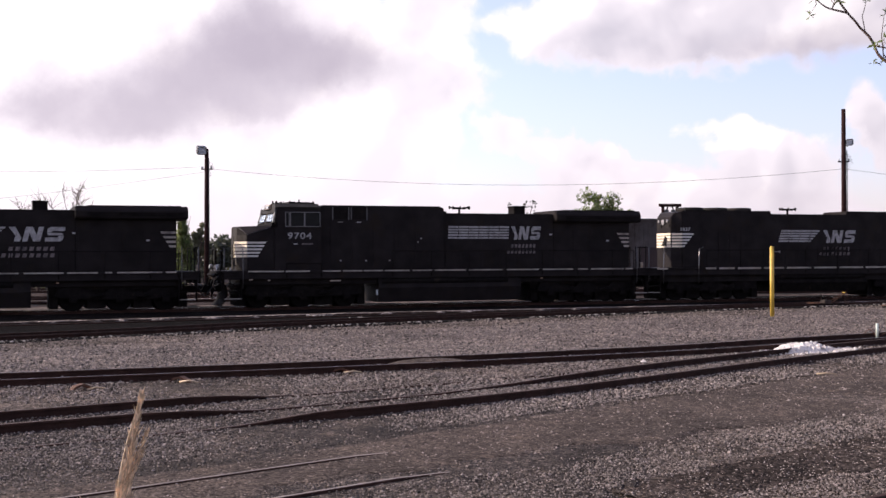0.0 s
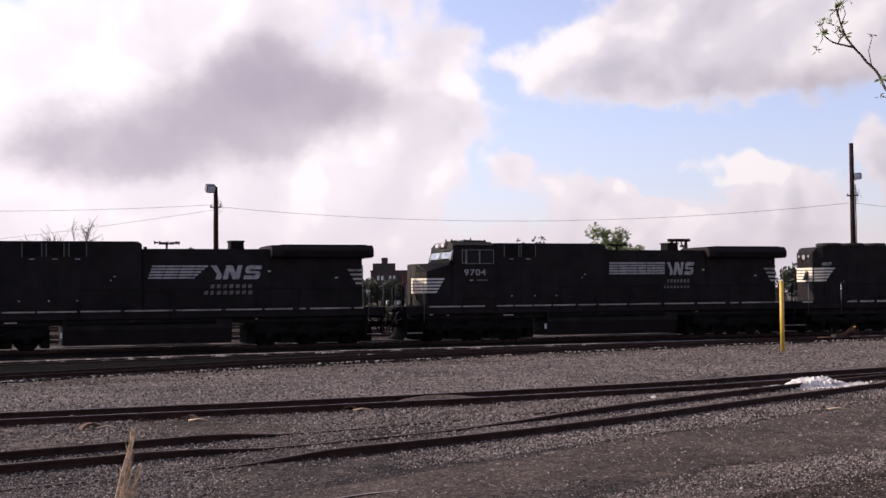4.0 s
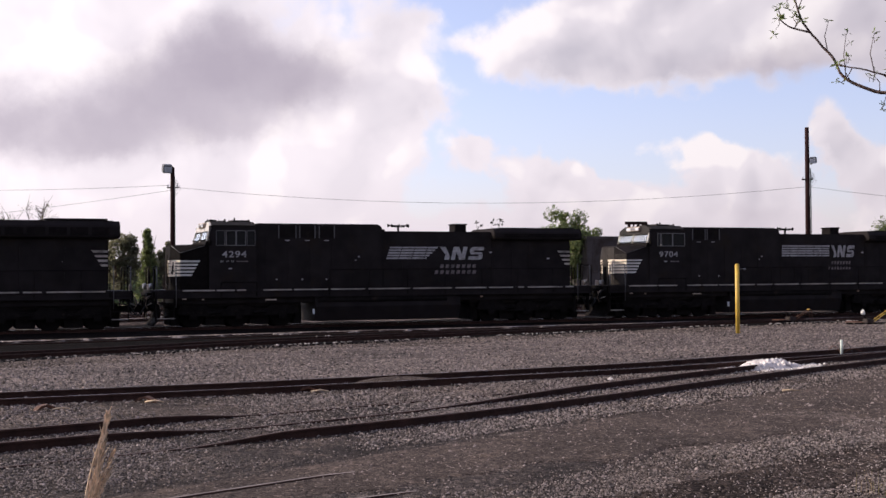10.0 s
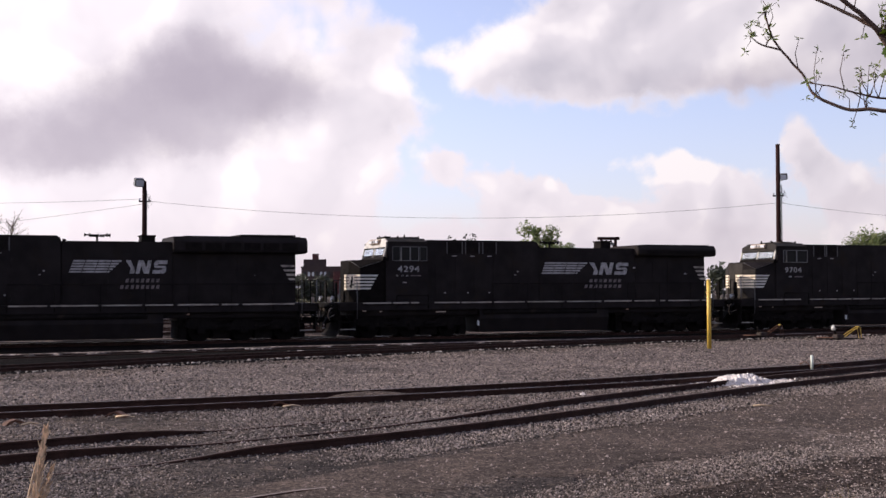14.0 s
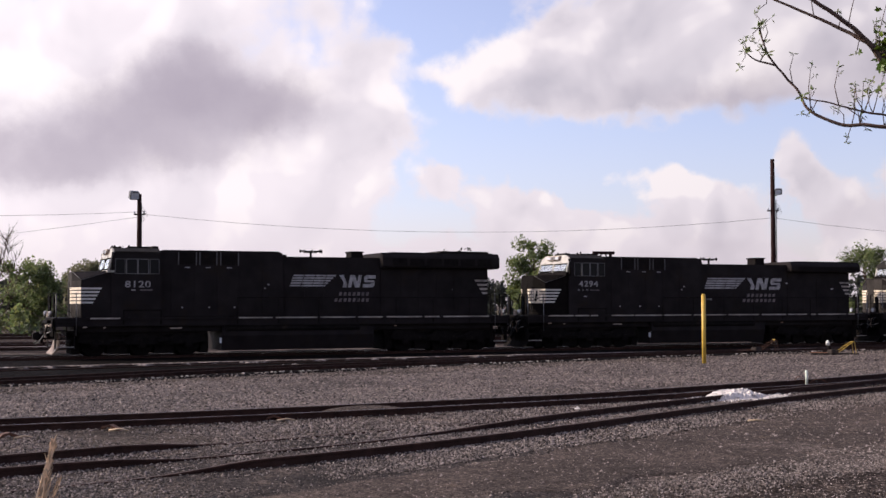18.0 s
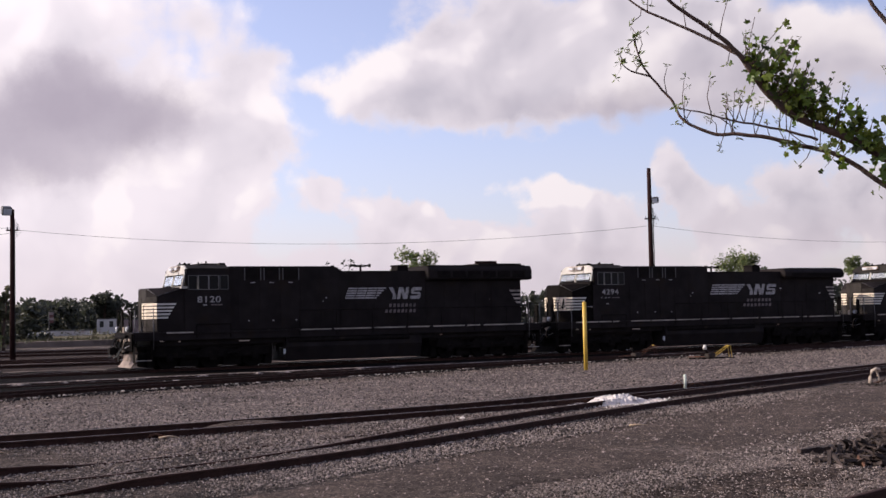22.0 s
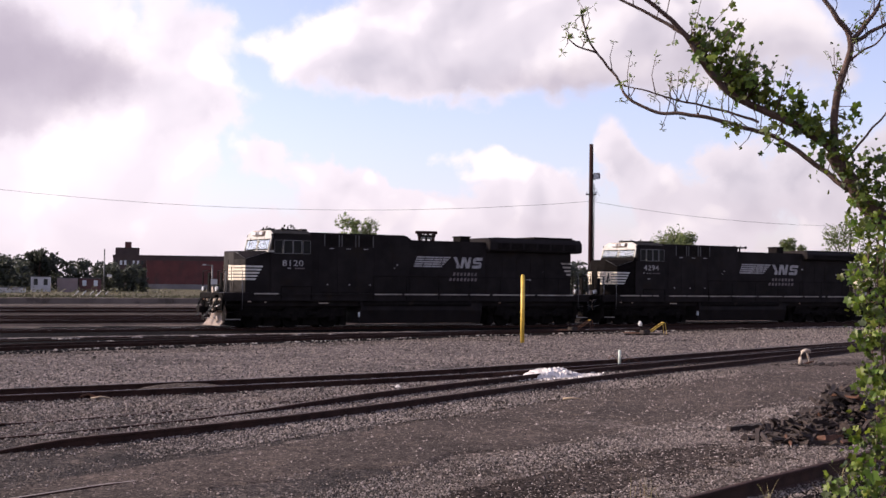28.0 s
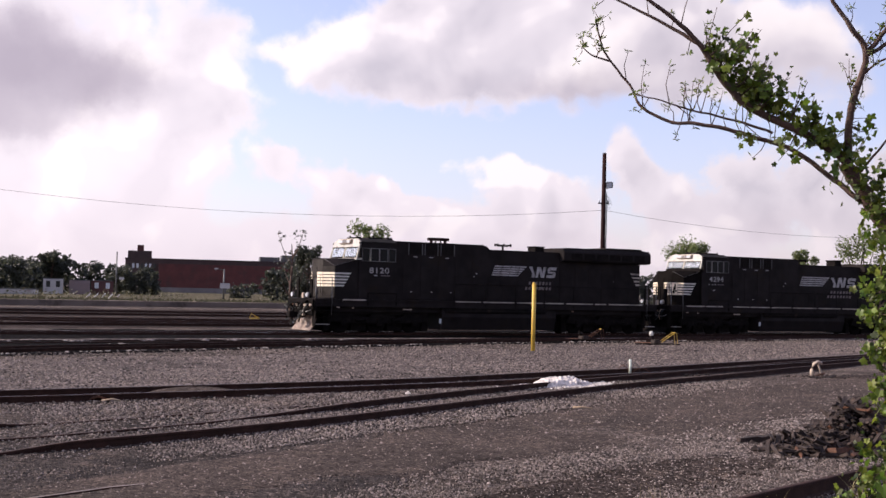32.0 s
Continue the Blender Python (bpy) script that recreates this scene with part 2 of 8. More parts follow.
# ---- materials ----
def shader(name):
    mt = bpy.data.materials.new(name)
    mt.use_nodes = True
    nt = mt.node_tree
    return mt, nt, nt.nodes["Principled BSDF"]


def plain(name, col, rough=0.6, metal=0.0, spread=0.18, scale=6.0, bump=0.0, fine=60.0, stain=None, stain_amount=0.0, emit=0.0, island=False, spec=0.5, vary=(0.55, 1.5)):
    """Paint, metal, wood: a base colour that varies at two scales, an optional second colour in blotches, and fine relief."""
    mt, nt, p = shader(name)
    L = nt.links.new
    tc = nt.nodes.new("ShaderNodeTexCoord")
    a, b = nt.nodes.new("ShaderNodeTexNoise"), nt.nodes.new("ShaderNodeTexNoise")
    a.inputs["Scale"].default_value, a.inputs["Detail"].default_value = scale, 5
    b.inputs["Scale"].default_value, b.inputs["Detail"].default_value = fine, 3
    L(tc.outputs["Object"], a.inputs["Vector"])
    L(tc.outputs["Object"], b.inputs["Vector"])
    r = nt.nodes.new("ShaderNodeMapRange")
    r.inputs["From Min"].default_value, r.inputs["From Max"].default_value = 0.3, 0.7
    r.inputs["To Min"].default_value, r.inputs["To Max"].default_value = 1 - spread, 1 + spread
    L(a.outputs["Fac"], r.inputs["Value"])
    r2 = nt.nodes.new("ShaderNodeMapRange")
    r2.inputs["From Min"].default_value, r2.inputs["From Max"].default_value = 0.3, 0.7
    r2.inputs["To Min"].default_value, r2.inputs["To Max"].default_value = 1 - spread * 0.6, 1 + spread * 0.6
    L(b.outputs["Fac"], r2.inputs["Value"])
    mu = nt.nodes.new("ShaderNodeMath")
    mu.operation = "MULTIPLY"
    L(r.outputs[0], mu.inputs[0])
    L(r2.outputs[0], mu.inputs[1])
    last = mu.outputs[0]
    if island:
        g = nt.nodes.new("ShaderNodeNewGeometry")
        r3 = nt.nodes.new("ShaderNodeMapRange")
        r3.inputs["To Min"].default_value, r3.inputs["To Max"].default_value = vary
        L(g.outputs["Random Per Island"], r3.inputs["Value"])
        m2 = nt.nodes.new("ShaderNodeMath")
        m2.operation = "MULTIPLY"
        L(last, m2.inputs[0])
        L(r3.outputs[0], m2.inputs[1])
        last = m2.outputs[0]
    vm = nt.nodes.new("ShaderNodeVectorMath")
    vm.operation = "SCALE"
    vm.inputs[0].default_value = col
    L(last, vm.inputs["Scale"])
    colour = vm.outputs[0]
    if stain:
        c = nt.nodes.new("ShaderNodeTexNoise")
        c.inputs["Scale"].default_value, c.inputs["Detail"].default_value, c.inputs["Roughness"].default_value = scale * 0.7, 8, 0.7
        L(tc.outputs["Object"], c.inputs["Vector"])
        f = nt.nodes.new("ShaderNodeMapRange")
        f.inputs["From Min"].default_value, f.inputs["From Max"].default_value = 0.62 - 0.3 * stain_amount, 0.75 - 0.2 * stain_amount
        L(c.outputs["Fac"], f.inputs["Value"])
        mx = nt.nodes.new("ShaderNodeMix")
        mx.data_type = "RGBA"
        L(f.outputs[0], mx.inputs["Factor"])
        L(colour, mx.inputs["A"])
        mx.inputs["B"].default_value = (*stain, 1)
        colour = mx.outputs["Result"]
    L(colour, p.inputs["Base Color"])
    p.inputs["Roughness"].default_value, p.inputs["Metallic"].default_value = rough, metal
    p.inputs["Specular IOR Level"].default_value = spec
    if bump:
        bp = nt.nodes.new("ShaderNodeBump")
        bp.inputs["Strength"].default_value, bp.inputs["Distance"].default_value = bump, 0.02
        L(b.outputs["Fac"], bp.inputs["Height"])
        L(bp.outputs[0], p.inputs["Normal"])
    return mt


def gravel(name, light, dark, stone=22.0, patch=0.22, speck=0.10, bump=0.9, rough=0.95, brown=(0.075, 0.055, 0.042), clump=0.25, spec=0.25):
    """Crushed stone: each stone its own grey, pale specks, wide patches of fines and cinders."""
    mt, nt, p = shader(name)
    L = nt.links.new
    tc = nt.nodes.new("ShaderNodeTexCoord")
    vo = nt.nodes.new("ShaderNodeTexVoronoi")
    vo.inputs["Scale"].default_value = stone
    vo2 = nt.nodes.new("ShaderNodeTexVoronoi")
    vo2.inputs["Scale"].default_value = stone * 0.37
    big = nt.nodes.new("ShaderNodeTexNoise")
    big.inputs["Scale"].default_value, big.inputs["Detail"].default_value, big.inputs["Roughness"].default_value = patch, 7, 0.62
    mid = nt.nodes.new("ShaderNodeTexNoise")
    mid.inputs["Scale"].default_value, mid.inputs["Detail"].default_value, mid.inputs["Roughness"].default_value = 1.7, 6, 0.65
    for n in (vo, vo2, big, mid):
        L(tc.outputs["Object"], n.inputs["Vector"])
    sp = nt.nodes.new("ShaderNodeSeparateColor")
    L(vo.outputs["Color"], sp.inputs[0])
    sp2 = nt.nodes.new("ShaderNodeSeparateColor")
    L(vo2.outputs["Color"], sp2.inputs[0])
    r = nt.nodes.new("ShaderNodeMapRange")
    r.inputs["From Min"].default_value, r.inputs["From Max"].default_value = 0.36, 0.64
    L(big.outputs["Fac"], r.inputs["Value"])
    r4 = nt.nodes.new("ShaderNodeMapRange")
    r4.inputs["From Min"].default_value, r4.inputs["From Max"].default_value = 0.3, 0.7
    r4.inputs["To Min"].default_value, r4.inputs["To Max"].default_value = 0.72, 1.28
    L(mid.outputs["Fac"], r4.inputs["Value"])
    mx = nt.nodes.new("ShaderNodeMix")
    mx.data_type = "RGBA"
    L(r.outputs[0], mx.inputs["Factor"])
    mx.inputs["A"].default_value, mx.inputs["B"].default_value = (*dark, 1), (*light, 1)
    # brown fines here and there
    rb = nt.nodes.new("ShaderNodeMapRange")
    rb.inputs["From Min"].default_value, rb.inputs["From Max"].default_value, rb.inputs["To Max"].default_value = 0.55, 0.75, 0.6
    L(mid.outputs["Fac"], rb.inputs["Value"])
    mb = nt.nodes.new("ShaderNodeMix")
    mb.data_type = "RGBA"
    L(rb.outputs[0], mb.inputs["Factor"])
    L(mx.outputs["Result"], mb.inputs["A"])
    mb.inputs["B"].default_value = (*brown, 1)
    rs = nt.nodes.new("ShaderNodeMapRange")
    rs.inputs["To Min"].default_value, rs.inputs["To Max"].default_value = 0.35, 1.75
    L(sp.outputs[0], rs.inputs["Value"])
    rs2 = nt.nodes.new("ShaderNodeMapRange")
    rs2.inputs["To Min"].default_value, rs2.inputs["To Max"].default_value = 1 - clump, 1 + clump
    L(sp2.outputs[1], rs2.inputs["Value"])
    # pale specks
    st = nt.nodes.new("ShaderNodeMath")
    st.operation = "GREATER_THAN"
    st.inputs[1].default_value = 1.0 - speck
    L(sp.outputs[1], st.inputs[0])
    ad = nt.nodes.new("ShaderNodeMath")
    ad.operation = "MULTIPLY_ADD"
    ad.inputs[1].default_value = 1.3
    L(st.outputs[0], ad.inputs[0])
    L(rs.outputs[0], ad.inputs[2])
    pr = nt.nodes.new("ShaderNodeMath")
    pr.operation = "MULTIPLY"
    L(ad.outputs[0], pr.inputs[0])
    L(r4.outputs[0], pr.inputs[1])
    pr2 = nt.nodes.new("ShaderNodeMath")
    pr2.operation = "MULTIPLY"
    L(pr.outputs[0], pr2.inputs[0])
    L(rs2.outputs[0], pr2.inputs[1])
    vm = nt.nodes.new("ShaderNodeVectorMath")
    vm.operation = "SCALE"
    L(mb.outputs["Result"], vm.inputs[0])
    L(pr2.outputs[0], vm.inputs["Scale"])
    L(vm.outputs[0], p.inputs["Base Color"])
    p.inputs["Roughness"].default_value = rough
    p.inputs["Specular IOR Level"].default_value = spec
    bp = nt.nodes.new("ShaderNodeBump")
    bp.inputs["Strength"].default_value, bp.inputs["Distance"].default_value = bump, 0.04
    bp.invert = True
    L(vo.outputs["Distance"], bp.inputs["Height"])
    L(bp.outputs[0], p.inputs["Normal"])
    return mt


def leafy(name, col, spread=0.5, through=0.35):
    """Leaves: each one its own green, light passing through."""
    mt, nt, p = shader(name)
    L = nt.links.new
    g = nt.nodes.new("ShaderNodeNewGeometry")
    r = nt.nodes.new("ShaderNodeMapRange")
    r.inputs["To Min"].default_value, r.inputs["To Max"].default_value = 1 - spread, 1 + spread
    L(g.outputs["Random Per Island"], r.inputs["Value"])
    hs = nt.nodes.new("ShaderNodeHueSaturation")
    hs.inputs["Color"].default_value = (*col, 1)
    L(r.outputs[0], hs.inputs["Value"])
    r2 = nt.nodes.new("ShaderNodeMapRange")
    r2.inputs["To Min"].default_value, r2.inputs["To Max"].default_value = 0.47, 0.53
    sn = nt.nodes.new("ShaderNodeMath")
    sn.operation = "FRACT"
    mu = nt.nodes.new("ShaderNodeMath")
    mu.operation = "MULTIPLY"
    mu.inputs[1].default_value = 17.3
    L(g.outputs["Random Per Island"], mu.inputs[0])
    L(mu.outputs[0], sn.inputs[0])
    L(sn.outputs[0], r2.inputs["Value"])
    L(r2.outputs[0], hs.inputs["Hue"])
    L(hs.outputs[0], p.inputs["Base Color"])
    p.inputs["Roughness"].default_value = 0.5
    tr = nt.nodes.new("ShaderNodeBsdfTranslucent")
    L(hs.outputs[0], tr.inputs["Color"])
    ms = nt.nodes.new("ShaderNodeMixShader")
    ms.inputs[0].default_value = through
    L(p.outputs[0], ms.inputs[1])
    L(tr.outputs[0], ms.inputs[2])
    L(ms.outputs[0], nt.nodes["Material Output"].inputs[0])
    return mt


def glass_mat(name, col, rough=0.03):
    mt, nt, p = shader(name)
    p.inputs["Base Color"].default_value = (*col, 1)
    p.inputs["Roughness"].default_value, p.inputs["IOR"].default_value = rough, 1.45
    p.inputs["Transmission Weight"].default_value = 0.85
    return mt


BLACK = plain("black_loco_paint", (0.0185, 0.0150, 0.0150), 0.55, spread=0.3, scale=1.3, stain=(0.022, 0.016, 0.012), stain_amount=0.25, bump=0.08, spec=0.05)
GRIME = plain("grimy_running_gear", (0.0105, 0.0085, 0.0080), 0.88, spread=0.4, scale=3.0, stain=(0.03, 0.022, 0.017), stain_amount=0.15, bump=0.3, spec=0.06)
ROOFM = plain("dusty_roof_paint", (0.020, 0.017, 0.015), 0.7, spread=0.35, scale=1.6, stain=(0.045, 0.037, 0.032), stain_amount=0.3, bump=0.15, spec=0.1)
WHITEP = plain("white_loco_paint", (0.60, 0.575, 0.53), 0.5, spread=0.15, scale=3.0, stain=(0.30, 0.25, 0.20), stain_amount=0.2)
BROWP = plain("dusty_white_cab_paint", (0.43, 0.40, 0.355), 0.55, spread=0.2, scale=3.0, stain=(0.20, 0.16, 0.12), stain_amount=0.3)
# black paint greyed for dust and for sunlight on the nose front
DUSTLITP = plain("dusty_sunlit_black_paint", (0.038, 0.033, 0.030), 0.8, spread=0.35, scale=2.5, stain=(0.02, 0.016, 0.014), stain_amount=0.3, spec=0.1)
# brighter, warmer copy of the white paint: sunlight put into its colour
SUNSTRIPEP = plain("sunlit_white_paint", (0.82, 0.70, 0.54), 0.55, spread=0.2, scale=3.0, stain=(0.34, 0.22, 0.14), stain_amount=0.28)
GREYP = plain("faded_white_lettering", (0.34, 0.32, 0.315), 0.6, spread=0.25, scale=5.0, stain=(0.10, 0.09, 0.085), stain_amount=0.35)
STRIPEP = plain("dusty_sill_stripe", (0.33, 0.285, 0.245), 0.6, spread=0.3, scale=2.0, stain=(0.12, 0.10, 0.09), stain_amount=0.4)
PLOWP = plain("rusty_white_plow", (0.42, 0.34, 0.27), 0.6, spread=0.2, scale=4.0, stain=(0.22, 0.11, 0.06), stain_amount=0.45, bump=0.15)
WORNPLOW = plain("scraped_plow", (0.25, 0.185, 0.145), 0.65, spread=0.3, scale=3.0, stain=(0.10, 0.05, 0.03), stain_amount=0.4, bump=0.2)
STEEL = plain("worn_steel", (0.30, 0.28, 0.27), 0.42, metal=0.9, spread=0.25, scale=8.0)
WHEELM = plain("wheel_steel", (0.008, 0.0065, 0.006), 0.8, spread=0.3, scale=5.0, spec=0.04)
IRON = plain("oily_black_iron", (0.007, 0.0055, 0.005), 0.85, spread=0.4, scale=4.0, bump=0.3, spec=0.06)
FRAMEM = plain("bare_metal_frame", (0.15, 0.143, 0.143), 0.45, metal=0.3, spread=0.15)
DULLFRAME = plain("dull_window_frame", (0.085, 0.08, 0.08), 0.45, metal=0.2, spread=0.2)
GLASS = plain("dark_cab_glass", (0.012, 0.012, 0.013), 0.2, spread=0.2, scale=3.0, spec=0.10)
SCREEN = glass_mat("windscreen_glass", (0.85, 0.90, 0.93))
CABIN = plain("cab_interior", (0.016, 0.015, 0.015), 0.9)
LETTERP = plain("worn_small_lettering", (0.14, 0.11, 0.108), 0.6, spread=0.4, scale=6.0, stain=(0.05, 0.04, 0.04), stain_amount=0.5)
RAILM = plain("rusty_rail", (0.040, 0.019, 0.014), 0.85, spread=0.35, scale=4.0, bump=0.2, spec=0.2)
RAILTOP = plain("polished_railhead", (0.16, 0.135, 0.125), 0.55, metal=0.6, spread=0.3, scale=2.0, stain=(0.06, 0.04, 0.03), stain_amount=0.4)
SHINETOP = plain("bright_running_railhead", (0.42, 0.38, 0.36), 0.35, metal=0.9, spread=0.3, scale=1.0, stain=(0.12, 0.09, 0.08), stain_amount=0.3)
# pale tone stands for light on the tops of the buried rails
LITTOP = plain("sunlit_railhead", (0.19, 0.155, 0.14), 0.7, spread=0.3, scale=3.0, spec=0.2)
BEDTOP = plain("oily_railhead", (0.035, 0.026, 0.023), 0.8, spread=0.35, scale=3.0, spec=0.08)
DULLTOP = plain("rusty_railhead", (0.085, 0.060, 0.052), 0.8, spread=0.35, scale=3.0, spec=0.15)
TIEM = plain("creosoted_tie", (0.013, 0.010, 0.009), 0.9, spread=0.4, scale=3.0, bump=0.5, stain=(0.05, 0.041, 0.036), stain_amount=0.12, spec=0.06)
GRAVEL = gravel("yard_gravel", (0.122, 0.096, 0.083), (0.042, 0.033, 0.028), stone=34.0, patch=0.3, clump=0.5, spec=0.08)
PALE = gravel("pale_ballast", (0.132, 0.104, 0.093), (0.072, 0.057, 0.051), stone=26.0, speck=0.08, brown=(0.11, 0.084, 0.070), clump=0.5, spec=0.15)
SHEDWALL = plain("weathered_shed_sheet", (0.10, 0.086, 0.082), 0.8, spread=0.3, scale=0.6, stain=(0.05, 0.036, 0.03), stain_amount=0.4, spec=0.1)
RIBBON = gravel("whitish_ballast", (0.18, 0.150, 0.137), (0.085, 0.069, 0.062), stone=9.0, patch=1.2, speck=0.12, brown=(0.10, 0.08, 0.065), clump=0.6, spec=0.1)
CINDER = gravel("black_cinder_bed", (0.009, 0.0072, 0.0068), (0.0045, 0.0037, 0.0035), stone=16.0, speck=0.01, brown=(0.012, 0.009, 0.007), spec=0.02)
YARD = gravel("dark_yard_ballast", (0.058, 0.044, 0.039), (0.028, 0.0215, 0.0195), stone=14.0, speck=0.08, clump=0.5, spec=0.02)
DARKPATCH = gravel("darker_patch_gravel", (0.058, 0.045, 0.039), (0.022, 0.017, 0.015), stone=24.0, speck=0.06, clump=0.4, spec=0.02)
DIRT = gravel("packed_dirt_road", (0.076, 0.0585, 0.050), (0.046, 0.036, 0.031), stone=34.0, speck=0.05, bump=0.35, spec=0.05)
LEFTGRAVEL = gravel("darker_left_gravel", (0.070, 0.055, 0.048), (0.025, 0.0195, 0.017), stone=34.0, patch=0.5, clump=0.5, spec=0.12)
STONE = plain("crushed_stone", (0.152, 0.123, 0.109), 0.8, spread=0.3, scale=9.0, island=True, vary=(0.10, 2.1), bump=0.3, spec=0.25)
PALESTONE = plain("pale_stone", (0.33, 0.28, 0.25), 0.7, spread=0.3, scale=9.0, island=True, vary=(0.5, 1.5))
YELLOW = plain("faded_yellow_paint", (0.62, 0.40, 0.06), 0.55, spread=0.18, scale=2.5, stain=(0.30, 0.20, 0.07), stain_amount=0.25)
PALEPOST = plain("pale_green_paint", (0.55, 0.60, 0.52), 0.6, spread=0.15, scale=8.0)
WHITESALT = plain("white_mineral_heap", (0.72, 0.65, 0.60), 0.95, spread=0.2, scale=8.0, bump=0.9, fine=35.0, stain=(0.16, 0.13, 0.12), stain_amount=0.38)
POLEM = plain("weathered_pole_wood", (0.030, 0.015, 0.014), 0.95, spread=0.3, scale=2.0, bump=0.4, spec=0.05)
LAMPM = plain("weathered_lamp_housing", (0.12, 0.12, 0.12), 0.5, metal=0.4, spread=0.2)
CABLEM = plain("black_cable", (0.03, 0.03, 0.03), 0.7)
BARK = plain("brown_bark", (0.085, 0.050, 0.038), 0.9, spread=0.35, scale=14.0, bump=0.6, stain=(0.15, 0.11, 0.085), stain_amount=0.25)
LEAF = leafy("vine_leaf", (0.105, 0.145, 0.016), 0.75, 0.45)
YOUNGLEAF = leafy("young_leaf", (0.17, 0.20, 0.07), 0.4, 0.45)
FARLEAF = leafy("tree_leaf", (0.15, 0.18, 0.065), 0.5, 0.55)
# darker copy of the tree leaf, with shade put into its green
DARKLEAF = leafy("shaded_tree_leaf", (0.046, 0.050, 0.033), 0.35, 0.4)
# green raised and greyed so its colour carries distance haze
DULLLEAF = leafy("dull_tree_leaf", (0.165, 0.158, 0.092), 0.4, 0.6)
GRASSM = leafy("dry_grass", (0.105, 0.098, 0.05), 0.4, 0.3)
STRAW = leafy("straw_blade", (0.30, 0.24, 0.10), 0.4, 0.3)
REEDM = plain("dry_reed", (0.60, 0.44, 0.29), 0.85, spread=0.2, scale=30.0, island=True, vary=(0.6, 1.5))
# wood tone darkened to carry the shading of the timber heap
WOODM = plain("shade_darkened_timber", (0.027, 0.0175, 0.014), 0.9, spread=0.5, scale=5.0, bump=0.8, stain=(0.085, 0.052, 0.038), stain_amount=0.25, island=True)
RUSTM = plain("rusty_iron", (0.10, 0.043, 0.024), 0.9, spread=0.4, scale=7.0, bump=0.5)
BRICKM = plain("dark_red_brick", (0.098, 0.030, 0.028), 0.9, spread=0.2, scale=0.5, stain=(0.06, 0.03, 0.028), stain_amount=0.4)
DARKBRICK = plain("sooty_brick", (0.055, 0.036, 0.034), 0.9, spread=0.2, scale=0.5)
PALEBASE = plain("pale_plinth_render", (0.17, 0.155, 0.155), 0.9, spread=0.25, scale=0.4, stain=(0.12, 0.11, 0.10), stain_amount=0.4)
CONCRETE = plain("weathered_concrete", (0.175, 0.14, 0.12), 0.9, spread=0.2, scale=0.6, stain=(0.07, 0.056, 0.048), stain_amount=0.35, bump=0.2, spec=0.1)
PALEWALL = plain("pale_sheet_metal", (0.50, 0.48, 0.48), 0.6, spread=0.15, scale=0.6, stain=(0.28, 0.22, 0.2), stain_amount=0.25)
PINKWALL = plain("pinkish_sheet_metal", (0.24, 0.18, 0.18), 0.6, spread=0.15, scale=0.6, stain=(0.14, 0.10, 0.10), stain_amount=0.25)
MAROON = plain("maroon_sheet_metal", (0.10, 0.035, 0.035), 0.6, spread=0.2, scale=0.8)
GREYWALL = plain("grey_sheet_metal", (0.085, 0.083, 0.088), 0.6, spread=0.2, scale=0.7)
DARKPANE = plain("dark_pane", (0.02, 0.022, 0.025), 0.15, spread=0.1)
PALEPANE = plain("pale_window_pane", (0.55, 0.57, 0.6), 0.2, spread=0.1)
EARTH = gravel("weedy_earth", (0.10, 0.085, 0.055), (0.065, 0.058, 0.038), stone=5.0, patch=0.05, speck=0.05, bump=0.6, brown=(0.13, 0.10, 0.06), spec=0.03)


# ---- mesh helpers ----
def part(name, bm, material, parent=None, label=""):
    me = bpy.data.meshes.new(name)
    bm.normal_update()
    bm.to_mesh(me)
    bm.free()
    me.materials.append(material)
    ob = new(name, me)
    if parent is not None:
        ob.parent = parent
    if label:
        tagged(ob, label)
    return ob


def thing(name, m, label, category, group="", kind=""):
    ob = new(name)
    ob.empty_display_size = 0.2
    ob.matrix_world = m
    return tagged(ob, label, category, group, kind)


def box(bm, x0, x1, y0, y1, z0, z1, bevel=0.0):
    r = bmesh.ops.create_cube(bm, size=1.0)
    vs = r["verts"]
    for v in vs:
        v.co = Vector((x0 + (v.co.x + 0.5) * (x1 - x0), y0 + (v.co.y + 0.5) * (y1 - y0), z0 + (v.co.z + 0.5) * (z1 - z0)))
    if bevel:
        es = {e for v in vs for e in v.link_edges}
        bmesh.ops.bevel(bm, geom=list(es), offset=bevel, segments=2, affect="EDGES")
    return bm


def prism(bm, outline, y0, y1, bevel=0.0):
    """A body with the given outline in x and z, from y0 to y1."""
    a = [bm.verts.new((x, y0, z)) for x, z in outline]
    b = [bm.verts.new((x, y1, z)) for x, z in outline]
    n = len(outline)
    fs = [bm.faces.new(a), bm.faces.new(b[::-1])]
    for i in range(n):
        fs.append(bm.faces.new((a[i], b[i], b[(i + 1) % n], a[(i + 1) % n])))
    bmesh.ops.recalc_face_normals(bm, faces=fs)
    if bevel:
        es = {e for f in fs for e in f.edges}
        bmesh.ops.bevel(bm, geom=list(es), offset=bevel, segments=2, affect="EDGES")
    return bm


